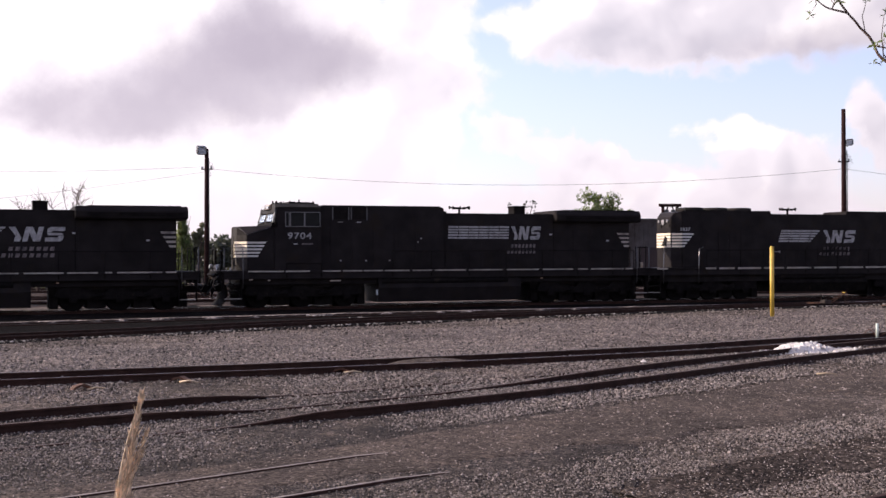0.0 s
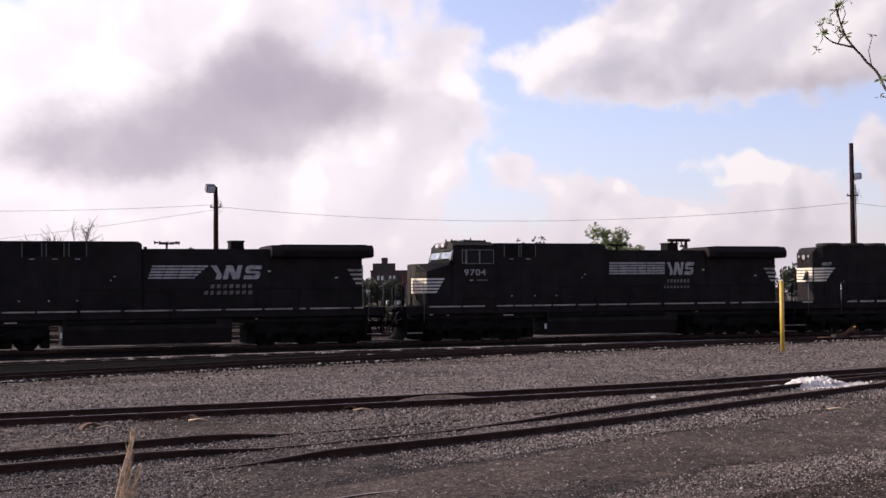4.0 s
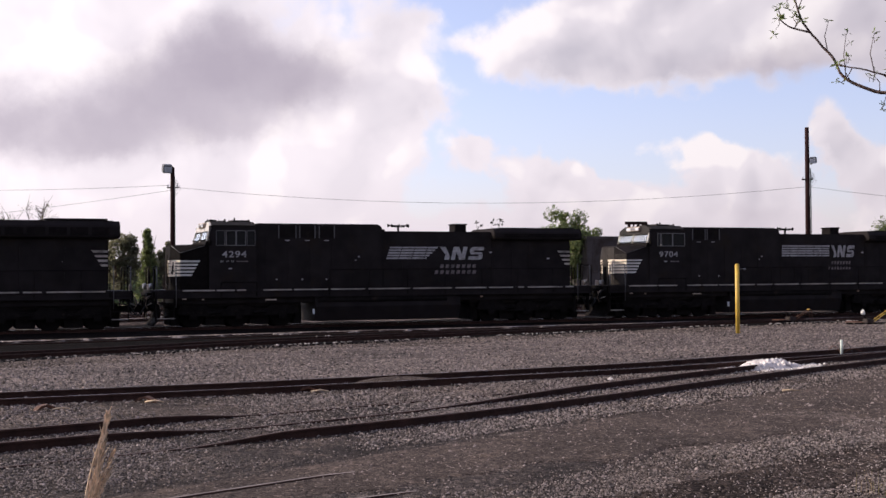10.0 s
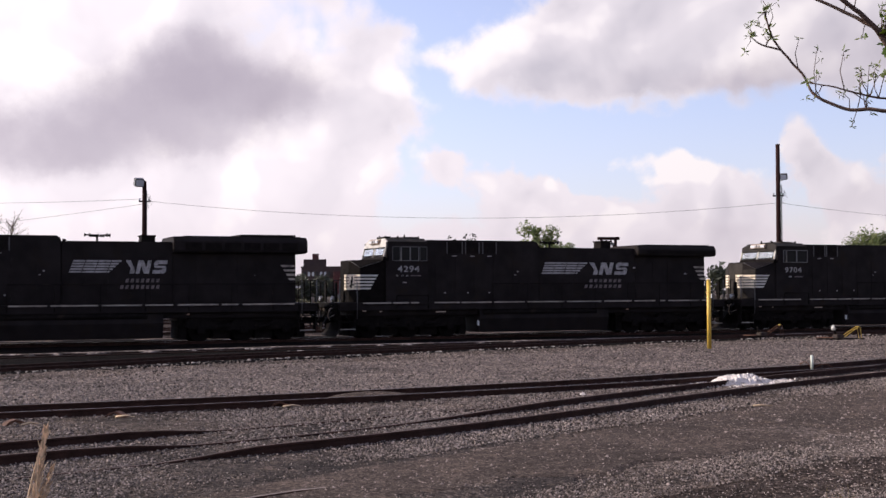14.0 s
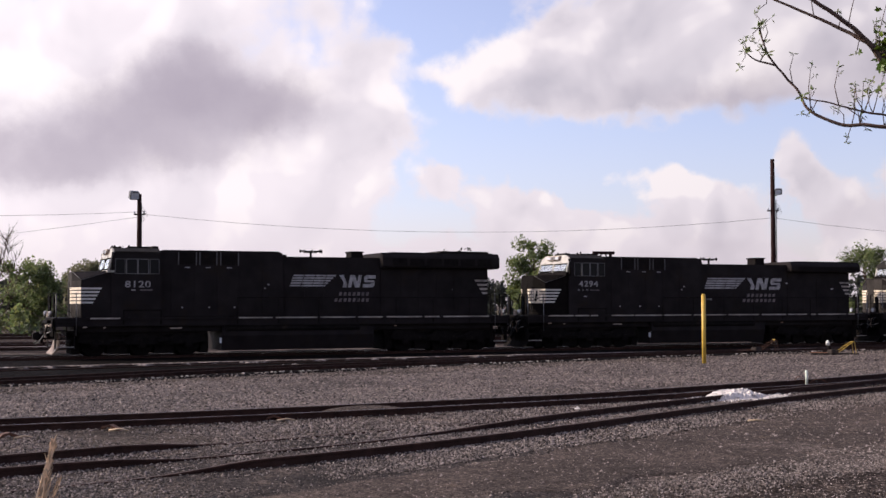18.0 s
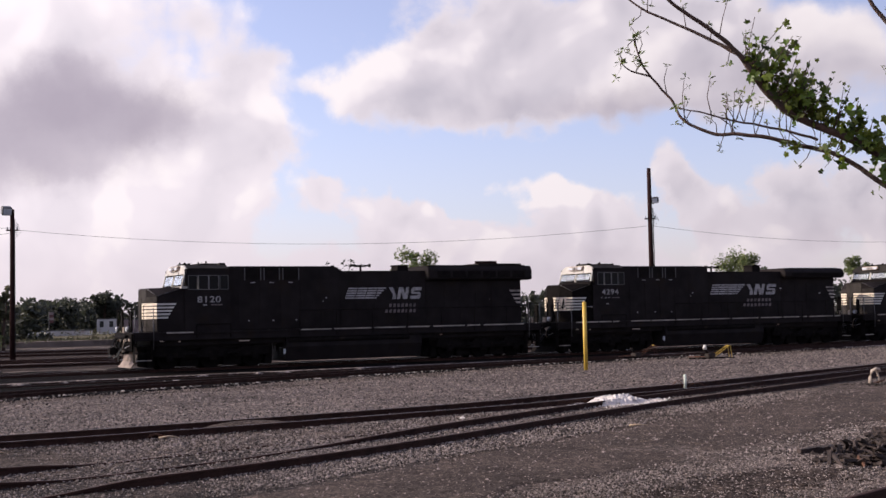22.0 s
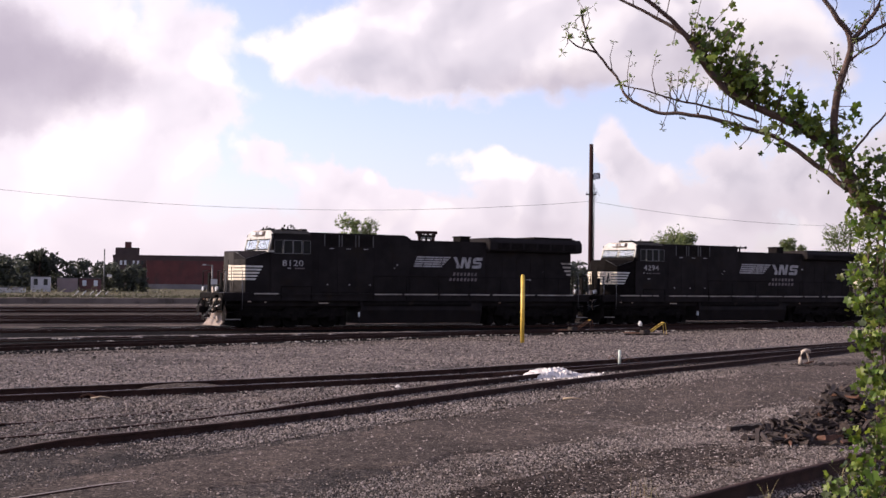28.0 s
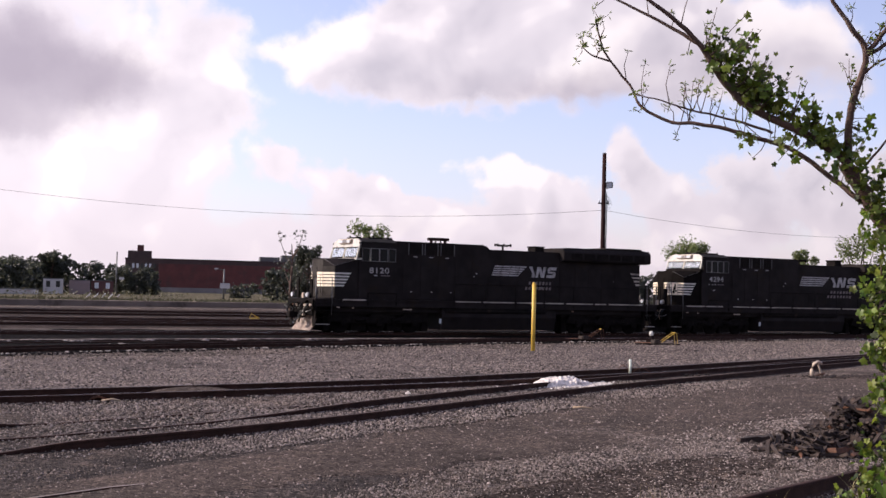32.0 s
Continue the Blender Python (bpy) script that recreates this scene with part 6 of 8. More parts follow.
def white_heap():
    """Spilled white mineral over the switch points."""
    rnd = random.Random(4)
    v, f = [], []
    n, m = 40, 18
    for j in range(m + 1):
        for i in range(n + 1):
            a, b = i / n * 2 - 1, j / m * 2 - 1
            r = a * a + b * b
            h = 0.22 * max(0, 1 - r) ** 0.7 + 0.10 * noise.noise((a * 3.3, b * 3, 2)) + 0.06 * noise.noise((a * 11, b * 9, 5))
            h = max(-0.06, h - 0.05 * (r > 0.75))
            v.append((a * 1.15 + b * 0.1, b * 0.62, h - 0.03))
    for j in range(m):
        for i in range(n):
            k = j * (n + 1) + i
            f.append((k, k + 1, k + n + 2, k + n + 1))
    ob = mesh_from("mineral_heap", v, f, WHITESALT)
    ob.matrix_world = pose(8.85, 31.42, G + 0.02, 0, 0, 36)
    tagged(ob, "low heap of spilled white mineral across the switch", "heap", kind="stuff")
    vv, ff = [], []
    for k in range(900):
        a, r = rnd.uniform(0, math.tau), rnd.gauss(0.75, 0.34)
        pebble(vv, ff, (8.95 + math.cos(a) * r * 1.2, 31.45 + math.sin(a) * r * 0.75 + math.cos(a) * r * 0.7, G + 0.03), rnd.uniform(0.015, 0.05), rnd)
    s = mesh_from("white_lumps", vv, ff, WHITESALT)
    tagged(s, "loose white mineral lumps round the heap", "heap", kind="stuff")


def scrap(m, kind, seed):
    """Bits left beside the rails: bent plates, splinters, a pale lump."""
    rnd = random.Random(seed)
    if kind == "plate":
        ob = thing("scrap_plate", m, "bent rusty tie plate with a pale splinter beside a rail", "scrap", "scrap beside the rails")
        b = B()
        prism(b, [(-0.22, 0.0), (-0.12, 0.10), (0.02, 0.13), (0.2, 0.05), (0.24, 0.0), (0.16, 0.02), (0.0, 0.09), (-0.12, 0.05)], -0.09, 0.09, 0.008)
        part("plate", b, RUSTM, ob)
        part("splinter", tube(B(), [(0.05, -0.15, 0.03), (0.25, -0.12, 0.06), (0.42, -0.1, 0.03)], 0.022, 5, 0.01), REEDM, ob, "pale wood splinter")
    elif kind == "lump":
        ob = thing("pale_stone", m, "single pale stone lying on cinders", "stone")
        v, f = [], []
        pebble(v, f, (0, 0, 0.04), 0.085, rnd, 0.8)
        mesh_from("stone", v, f, WHITESALT, ob)
    else:
        ob = thing("wood_stick", m, "short pale stick lying on the gravel", "stick")
        part("stick", tube(B(), [(-0.18, 0, 0.03), (0.0, 0.02, 0.045), (0.2, 0.03, 0.03)], 0.022, 6, 0.014), REEDM, ob)


def bent_hose():
    ob = thing("bent_pipe", pose(18.1, 36.1, G), "bent pale pipe standing beside the rail", "pipe")
    part("pipe", tube(B(), [(-0.10, 0, -0.02), (-0.09, 0, 0.22), (-0.03, 0, 0.40), (0.10, 0, 0.46), (0.20, 0, 0.44), (0.22, 0, 0.38)], 0.05, 8), PLOWP, ob)
    part("brace", tube(B(), [(0.10, 0, 0.44), (0.22, 0.05, 0.2), (0.26, 0.05, -0.02)], 0.03, 6), PLOWP, ob)
    part("bracket", tube(B(), [(-0.13, 0.02, 0.0), (0.15, 0.02, 0.06), (0.36, 0.03, 0.12)], 0.03, 6), RUSTM, ob)


def timber_heap():
    """Rotten tie ends thrown on a heap, its shading put into the wood's colour."""
    rnd = random.Random(8)
    ob = thing("timber_heap", pose(9.80, 18.50, G, 0, 0, 20), "heap of rotten ties and splintered timber, shading put into its colour", "timber heap")
    for k in range(290):
        a, r = rnd.uniform(0, math.tau), rnd.random() ** 0.6
        x, y = math.cos(a) * r * 1.6, math.sin(a) * r * 0.95
        z = 0.72 * max(0, 1 - r) * (1.0 if x > -0.1 else 0.5) + rnd.uniform(0.0, 0.05)
        L, w, h = rnd.uniform(0.10, 0.50), rnd.uniform(0.010, 0.042), rnd.uniform(0.008, 0.03)
        b = B()
        box(b, -L / 2, L / 2, -w, w, -h, h)
        bmesh.ops.subdivide_edges(b, edges=[e for e in b.edges if abs(e.verts[0].co.x - e.verts[1].co.x) > L * 0.6], cuts=3)
        for v in b.verts:
            v.co += Vector((rnd.uniform(-0.03, 0.03), rnd.uniform(-0.009, 0.009), rnd.uniform(-0.009, 0.009)))
        p = part("timber", b, RUSTM if rnd.random() < 0.07 else WOODM, ob)
        p.matrix_local = pose(x, y, z + 0.04, rnd.uniform(-40, 40), rnd.uniform(-40, 40), rnd.uniform(0, 180))
    for x, y, z, L, w, h, tilt, turn, mat in ((-0.1, -0.5, 0.18, 0.75, 0.10, 0.075, 8, 20, WOODM), (0.35, -0.35, 0.42, 0.62, 0.09, 0.07, -28, 75, WOODM), (0.75, -0.2, 0.50, 0.8, 0.10, 0.08, 14, -35, WOODM), (0.1, 0.2, 0.48, 0.9, 0.09, 0.07, -12, 10, WOODM),
                                             (0.9, -0.5, 0.22, 0.55, 0.11, 0.09, 30, 120, WOODM), (-0.6, -0.35, 0.14, 0.5, 0.08, 0.06, -6, -25, WOODM), (0.55, 0.3, 0.62, 0.5, 0.08, 0.07, 40, 60, WOODM), (1.1, 0.1, 0.38, 0.45, 0.1, 0.09, -20, 15, GREYWALL),
                                             (-0.75, -0.6, 0.09, 0.42, 0.11, 0.05, 4, 5, RUSTM), (0.30, -0.62, 0.22, 0.16, 0.05, 0.24, 8, 30, WOODM), (-0.25, 0.05, 0.30, 0.55, 0.07, 0.05, 22, 150, RUSTM)):
        b = box(B(), -L / 2, L / 2, -w, w, -h, h)
        bmesh.ops.subdivide_edges(b, edges=[e for e in b.edges if abs(e.verts[0].co.x - e.verts[1].co.x) > L * 0.6], cuts=5)
        for q in b.verts:
            q.co += Vector((rnd.uniform(-0.05, 0.05), rnd.uniform(-0.025, 0.025), rnd.uniform(-0.02, 0.02)))
        part("broken_tie", b, mat, ob, "broken end of a rotten tie").matrix_local = pose(x, y, z, rnd.uniform(-20, 20), tilt, turn)
    v, f = [], []
    for k in range(1500):
        a, r = rnd.uniform(0, math.tau), abs(rnd.gauss(0, 0.6))
        pebble(v, f, (math.cos(a) * r * 1.5, math.sin(a) * r * 1.0, max(0.02, 0.62 * (1 - r)) * rnd.random()), rnd.uniform(0.02, 0.07), rnd)
    mesh_from("rubble", v, f, WOODM, ob)
    plank = thing("old_plank", pose(8.95, 19.5, G + 0.07, 4, -3, 4), "dark weathered plank beside the timber heap", "plank")
    b = box(B(), -0.5, 0.5, -0.06, 0.06, -0.05, 0.05)
    bmesh.ops.subdivide_edges(b, edges=[e for e in b.edges if abs(e.verts[0].co.x - e.verts[1].co.x) > 0.6], cuts=9)
    for v in b.verts:
        v.co += Vector((rnd.uniform(-0.02, 0.02), rnd.uniform(-0.012, 0.012), rnd.uniform(-0.012, 0.012)))
    part("plank", b, WOODM, plank)
    iron = thing("rusty_plate", pose(9.0, 17.9, G + 0.04, 3, 2, 20), "rusty brown iron plate on the gravel", "scrap", "scrap beside the rails")
    part("plate", box(B(), -0.2, 0.2, -0.10, 0.10, -0.03, 0.03, 0.01), RUSTM, iron)


def pole(x, y, top, lamp_side, label, lean=0.0, tall_tip=0.0):
    ob = thing("utility_pole", pose(x, y, G), label, "utility pole", "utility poles")
    H = top - G
    part("shaft", tube(B(), [(0, 0, -0.2), (lean * 0.5, 0, H * 0.5), (lean, 0, H)], 0.19, 12, 0.13), POLEM, ob)
    zl = H - tall_tip
    k = 0.72 if tall_tip else 1.0
    b = box(B(), -0.30 * k, 0.30 * k, -0.25 * k, 0.22 * k, -0.26 * k, 0.26 * k, 0.04)
    lamp = part("floodlight", b, LAMPM, ob, "square floodlight housing")
    lamp.matrix_local = pose(lean + lamp_side * 0.30, -0.25, zl - 0.1, 18, 0, lamp_side * -25)
    part("lamp_lens", box(B(), -0.24 * k, 0.24 * k, -0.25 * k - 0.02, -0.25 * k - 0.002, -0.20 * k, 0.20 * k), PALEPANE, lamp)
    part("lamp_bracket", tube(B(), [(lean, 0, zl - 0.3), (lean + lamp_side * 0.2, -0.2, zl - 0.35), (lean + lamp_side * 0.28, -0.25, zl - 0.15)], 0.035, 6), LAMPM, ob)
    part("insulator", box(B(), lean - 0.35, lean + 0.35, -0.05, 0.05, zl - 1.35, zl - 1.27), POLEM, ob)
    for s in (-0.3, 0.3):
        part("insulator", tube(B(), [(lean + s, 0, zl - 1.27), (lean + s, 0, zl - 1.12)], 0.05, 8), PALEPANE, ob)
    part("conduit", tube(B(), [(lean * 0.3 + 0.17, -0.12, 0.5), (lean * 0.6 + 0.17, -0.12, H * 0.6), (lean + 0.16, -0.12, zl - 0.6)], 0.03, 6), CABLEM, ob)
    for k in range(3):
        part("drop_wire", tube(B(), [(lean + 0.15, -0.1, zl - 0.8 - 0.12 * k), (lean + 0.4 + 0.08 * k, -0.1, zl - 1.0 - 0.2 * k), (lean + 0.2, -0.1, zl - 1.5 - 0.15 * k)], 0.012, 5), CABLEM, ob)
    return ob


def cable(a, b, sag, label="thin black overhead wire strung between poles"):
    a, b = Vector(a), Vector(b)
    pts = []
    for k in range(17):
        t = k / 16
        p = a.lerp(b, t)
        p.z -= sag * 4 * t * (1 - t)
        pts.append(p)
    ob = part("overhead_wire", tube(B(), pts, 0.010, 5), CABLEM)
    tagged(ob, label, "wire", "overhead wires")


def bearing(deg, dist, z=0.0):
    return Vector((math.sin(radians(deg)) * dist, math.cos(radians(deg)) * dist, z))


# ---- trees ----
def leaf_cloud(clumps, per, size, rnd, flat=0.0):
    """Many small folded leaves in uneven clumps: verts and faces."""
    v, f = [], []
    for c, r in clumps:
        for _ in range(per):
            d = Vector((rnd.gauss(0, 1), rnd.gauss(0, 1), rnd.gauss(0, 0.8)))
            d = d.normalized() * r * rnd.random() ** 0.45
            p = c + d
            s = size * rnd.uniform(0.6, 1.4)
            a = Vector((rnd.gauss(0, 1), rnd.gauss(0, 1), rnd.gauss(0, 1))).normalized()
            t = a.orthogonal().normalized()
            n = a.cross(t)
            k = len(v)
            v += [tuple(p - a * s), tuple(p + t * s * 0.62 + n * s * 0.18), tuple(p + a * s), tuple(p - t * s * 0.62 + n * s * 0.18)]
            f += [(k, k + 1, k + 2), (k, k + 2, k + 3)]
    return v, f


def tree(at, height, width, label, seed, mat=None, leaf=0.18, per=80, clumps=34, sparse=False, bare=False, cone=False, trunk_r=0.16, group="far trees"):
    rnd = random.Random(seed)
    ob = thing("tree", pose(at.x, at.y, G), label, "tree", group)
    b = B()
    tube(b, smooth_line([(0, 0, -0.1), (rnd.uniform(-0.2, 0.2), 0, height * 0.3), (rnd.uniform(-0.3, 0.3), 0.1, height * 0.6), (rnd.uniform(-0.3, 0.3), 0, height * 0.85)], 4), trunk_r, 8, 0.03)
    part("trunk", b, BARK, ob)
    cl = []
    limbs = 10 if not bare else 16
    for k in range(limbs):
        z0 = height * rnd.uniform(0.12, 0.72)
        a = rnd.uniform(0, math.tau)
        r = width * 0.5 * rnd.uniform(0.5, 1.0) * (1.15 - 0.55 * z0 / height)
        e = Vector((math.cos(a) * r, math.sin(a) * r, min(height * 0.98, z0 + height * rnd.uniform(0.12, 0.42))))
        mid = Vector((e.x * 0.5, e.y * 0.5, z0 + (e.z - z0) * 0.35))
        bb = B()
        tube(bb, smooth_line([(0, 0, z0), mid, e], 4), trunk_r * (0.22 if bare else 0.4), 6, 0.010)
        if bare:
            for _ in range(9):
                t = rnd.uniform(0.25, 1.0)
                s = mid.lerp(e, t)
                q = s + Vector((rnd.gauss(0, 0.5), rnd.gauss(0, 0.5), rnd.uniform(0.3, 1.2))) * height * 0.13
                tube(bb, [s, s.lerp(q, 0.5) + Vector((rnd.uniform(-0.1, 0.1), 0, 0.05)), q], 0.018, 5, 0.007)
        part("limb", bb, BARK, ob)
        cl.append((e, width * rnd.uniform(0.09, 0.17)))
        cl.append((mid.lerp(e, 0.6), width * rnd.uniform(0.08, 0.15)))
    for _ in range(clumps - len(cl)):
        z = height * rnd.uniform(0.10, 0.97)
        r = width * 0.46 * math.sqrt(max(0.05, 1 - ((z / height - 0.55) / 0.5) ** 2)) * rnd.uniform(0.2, 1.0)
        a = rnd.uniform(0, math.tau)
        cl.append((Vector((math.cos(a) * r, math.sin(a) * r, z)), width * rnd.uniform(0.08, 0.16)))
    if cone:
        cl = []
        for k in range(clumps):
            f = 0.12 + 0.86 * k / clumps
            a, r = rnd.uniform(0, math.tau), width * 0.5 * (1.02 - f) * math.sqrt(rnd.random())
            cl.append((Vector((math.cos(a) * r, math.sin(a) * r, height * f)), width * (0.24 - 0.14 * f)))
    if bare:
        cl, per = cl[::2], max(4, per // 12)
    v, f = leaf_cloud([(c, r * (1.0 if sparse or bare else 1.25)) for c, r in cl], int(per * 1.9) if not sparse else per // 3, leaf * (1.0 if sparse or bare else 0.66), rnd)
    mesh_from("crown", v, f, mat or FARLEAF, ob)
    return ob


def thicket(name, rows, label, seed, mat, leaf=0.34, per=44):
    """A far belt of bushes and small trees as one body of leaves. Rows: bearing from, to, distance, height."""
    rnd = random.Random(seed)
    v, f = [], []
    for a, b, dist, h in rows:
        w = radians(b - a) * dist
        n = max(3, int(w / 1.0))
        cl = []
        for k in range(n):
            c = bearing(a + (b - a) * (k + rnd.random()) / n, dist + rnd.uniform(-6, 6))
            top = h * (0.82 + 0.22 * noise.noise((c.x * 0.11, 0, seed)) + rnd.uniform(0, 0.16))
            m = max(2, int(top / 0.9))
            for j in range(m):
                cl.append((Vector((c.x + rnd.uniform(-1, 1), c.y, G + 0.4 + (top - 0.6) * j / max(1, m - 1))), rnd.uniform(0.7, 1.3)))
        a_, b_ = leaf_cloud(cl, per, leaf, rnd)
        k = len(v)
        v += a_
        f += [tuple(i + k for i in q) for q in b_]
    ob = mesh_from(name, v, f, mat)
    return tagged(ob, label, "bushes", kind="stuff")


HANGING = [(4.48, 2.83), (4.59, 2.90), (4.76, 2.94), (4.67, 3.06), (4.83, 3.02), (4.81, 2.82), (4.46, 2.63), (4.59, 2.58), (4.76, 2.54), (4.51, 2.42), (4.68, 2.38), (4.85, 2.43),
           (4.48, 2.28), (4.61, 2.22), (4.81, 2.23), (4.46, 2.12), (4.55, 2.02), (4.70, 2.06), (4.83, 2.03), (4.44, 1.86), (4.57, 1.90), (4.66, 1.79), (4.66, 1.65), (4.58, 1.55), (4.73, 1.51),
           (4.56, 1.45), (4.69, 1.31), (4.82, 1.35), (4.49, 1.18), (4.64, 1.16), (4.43, 0.96), (4.60, 1.00), (4.82, 1.15), (4.78, 0.92), (4.60, 0.84), (4.86, 0.84), (4.32, 0.83)]


def near_tree():
    """The vine-hung tree close to the camera: trunk, crooked limbs, twigs, broad vine leaves."""
    rnd = random.Random(21)
    ob = thing("vine_tree", pose(0, 0, 0), "young tree with crooked bare limbs hung with broad green vine leaves", "tree")
    trunk = [(5.62, 8.45, G - 0.1), (5.58, 8.42, 0.8), (5.45, 8.38, 1.7), (5.20, 8.33, 2.40), (4.95, 8.31, 2.59), (4.69, 8.31, 2.75), (4.52, 8.31, 2.97), (4.36, 8.29, 3.15)]
    l1 = [(4.46, 8.30, 3.05), (4.34, 8.28, 3.20), (4.07, 8.29, 3.35), (3.63, 8.26, 3.52), (3.43, 8.24, 3.68), (3.25, 8.21, 3.91), (3.06, 8.19, 4.07), (2.77, 8.19, 4.27), (2.6, 8.2, 4.5)]
    l1b = [(3.26, 8.21, 3.91), (3.02, 8.3, 4.07), (2.72, 8.4, 4.23), (2.5, 8.5, 4.4)]
    l2 = [(4.51, 8.32, 2.9), (4.33, 8.45, 3.08), (4.11, 8.54, 3.26), (3.81, 8.64, 3.37), (3.5, 8.74, 3.45), (3.3, 8.83, 3.47), (3.09, 8.91, 3.57), (3.01, 8.97, 3.74), (2.82, 9.0, 3.98), (2.75, 9.01, 4.19)]
    l2t = [(2.86, 8.99, 3.92), (2.74, 9.02, 3.96), (2.65, 9.03, 4.02)]
    l2b = [(3.82, 8.28, 3.35), (3.52, 8.38, 3.45), (3.17, 8.44, 3.53), (2.91, 8.54, 3.62)]
    l3 = [(4.38, 8.28, 3.22), (4.37, 8.23, 3.54), (4.44, 8.15, 3.91), (4.3, 8.12, 4.09), (4.16, 8.14, 4.3), (4.05, 8.15, 4.6)]
    l3b = [(4.44, 8.15, 3.92), (4.65, 8.16, 4.18), (4.8, 8.2, 4.6)]
    l4 = [(4.37, 8.2, 3.68), (4.47, 8.2, 3.80), (4.56, 8.2, 3.87), (4.69, 8.2, 3.94), (4.75, 8.2, 4.03)]
    l5 = [(4.435, 8.15, 3.90), (4.55, 8.15, 3.97), (4.70, 8.15, 4.05), (4.94, 8.15, 4.16), (5.2, 8.2, 4.3)]
    l6 = [(4.46, 8.25, 3.10), (4.61, 8.2, 3.30), (4.72, 8.2, 3.41), (4.82, 8.2, 3.52), (4.98, 8.2, 3.57), (5.2, 8.2, 3.68)]
    part("trunk", tube(B(), smooth_line(trunk, 5), 0.11, 10, 0.045), BARK, ob, "brown trunk under hanging vines")
    lines = {}
    for key, pts, r0, r1 in (("a", l1, 0.036, 0.009), ("b", l1b, 0.014, 0.005), ("c", l2, 0.020, 0.006), ("d", l2t, 0.008, 0.004), ("e", l2b, 0.010, 0.004), ("f", l3, 0.030, 0.010), ("g", l3b, 0.020, 0.008), ("h", l4, 0.010, 0.005), ("i", l5, 0.016, 0.008), ("j", l6, 0.009, 0.004)):
        ln = smooth_line(pts, 6)
        ln = [p + Vector((noise.noise((p.x * 9, p.z * 9, 1)), 0, noise.noise((p.x * 9, p.z * 9, 4)))) * 0.012 for p in ln]
        lines[key] = ln
        part("limb", tube(B(), ln, r0, 8, r1), BARK, ob, "crooked brown limb")
    # twigs with young leaves
    tw, tv, tf = B(), [], []

    def young(p, n, size):
        for _ in range(n):
            q = p + Vector((rnd.gauss(0, 0.007), rnd.gauss(0, 0.007), rnd.gauss(0, 0.007)))
            a = Vector((rnd.gauss(0, 1), rnd.gauss(0, 0.6), rnd.gauss(0.3, 0.8))).normalized()
            t = a.orthogonal().normalized()
            s = size * rnd.uniform(0.6, 1.3)
            k = len(tv)
            tv.extend([tuple(q), tuple(q + a * s * 0.5 + t * s * 0.2), tuple(q + a * s), tuple(q + a * s * 0.5 - t * s * 0.2)])
            tf.extend([(k, k + 1, k + 2), (k, k + 2, k + 3)])

    for key, n, L in (("c", 14, 0.24), ("e", 14, 0.22), ("a", 12, 0.20), ("b", 5, 0.14), ("d", 4, 0.10), ("f", 10, 0.2), ("g", 6, 0.2), ("h", 6, 0.14), ("i", 7, 0.12), ("j", 7, 0.14)):
        ln = lines[key]
        for k in range(n):
            p = ln[rnd.randrange(max(1, len(ln) // 4), len(ln))]
            up = rnd.choice((1.3, 1.3, 1.3, 1.3, -0.35)) if key in "ce" else rnd.choice((1, 1, -0.6))
            e = p + Vector((rnd.uniform(-0.5, 0.35), rnd.uniform(-0.3, 0.3), up)).normalized() * L * rnd.uniform(0.5, 1.3)
            mid = p.lerp(e, 0.5) + Vector((rnd.uniform(-0.03, 0.03), 0, rnd.uniform(-0.02, 0.02)))
            tube(tw, [p, mid, e], 0.0042, 5, 0.002)
            for s in (mid, e, p.lerp(e, 0.75)):
                if rnd.random() < 0.38:
                    e2 = s + Vector((rnd.uniform(-1, 1), rnd.uniform(-0.5, 0.5), rnd.uniform(-0.2, 1))) * 0.05
                    tube(tw, [s, e2], 0.0025, 4, 0.0015)
                    young(e2, 4, 0.038)
            young(e, 4, 0.042)
    for p in (lines["c"][-1], lines["d"][-1], lines["e"][-1], lines["c"][-6]):
        young(p, 14, 0.05)
    tagged(part("twig_growth", tw, BARK, ob, "thin bare twigs"), kind="stuff")
    mesh_from("young_leaves", tv, tf, YOUNGLEAF, ob)
    # broad vine leaves on the limbs and thick round the trunk
    v, f = [], []
    vs, vs2 = B(), B()

    def vine_leaf(p, s):
        s *= 0.68
        n = Vector((rnd.gauss(-0.35, 0.65), rnd.gauss(-0.6, 0.6), rnd.gauss(0.3, 0.6))).normalized()
        a = Vector((rnd.gauss(0, 0.55), rnd.gauss(-0.1, 0.4), rnd.gauss(-0.8, 0.45)))
        a = (a - n * a.dot(n)).normalized()
        t = n.cross(a)
        k = len(v)
        # five pointed lobes about the stalk, folded along the middle and drooping
        fold, droop = rnd.uniform(0.05, 0.35), rnd.uniform(0.0, 0.3)
        for ang, r in LOBES:
            r *= rnd.uniform(0.9, 1.1)
            u, w = math.cos(radians(ang)) * r - 0.25, math.sin(radians(ang)) * r
            v.append(tuple(p + a * u * s + t * w * s + n * (fold * abs(w) - droop * u * u) * s))
        v.append(tuple(p - a * 0.25 * s))
        m = len(LOBES)
        for i in range(m):
            f.append((k + m, k + i, k + (i + 1) % m))

    LOBES = [(0, 1.12), (12, 0.86), (26, 0.66), (40, 0.80), (54, 0.96), (70, 0.72), (86, 0.58), (102, 0.68), (120, 0.74), (142, 0.54), (165, 0.42), (180, 0.14),
             (195, 0.42), (218, 0.54), (240, 0.74), (258, 0.68), (274, 0.58), (290, 0.72), (306, 0.96), (320, 0.80), (334, 0.66), (348, 0.86)]
    for i, p in enumerate(lines["a"]):
        u = i / len(lines["a"])
        n = 0 if u > 0.60 else (9 if u > 0.25 else 10)
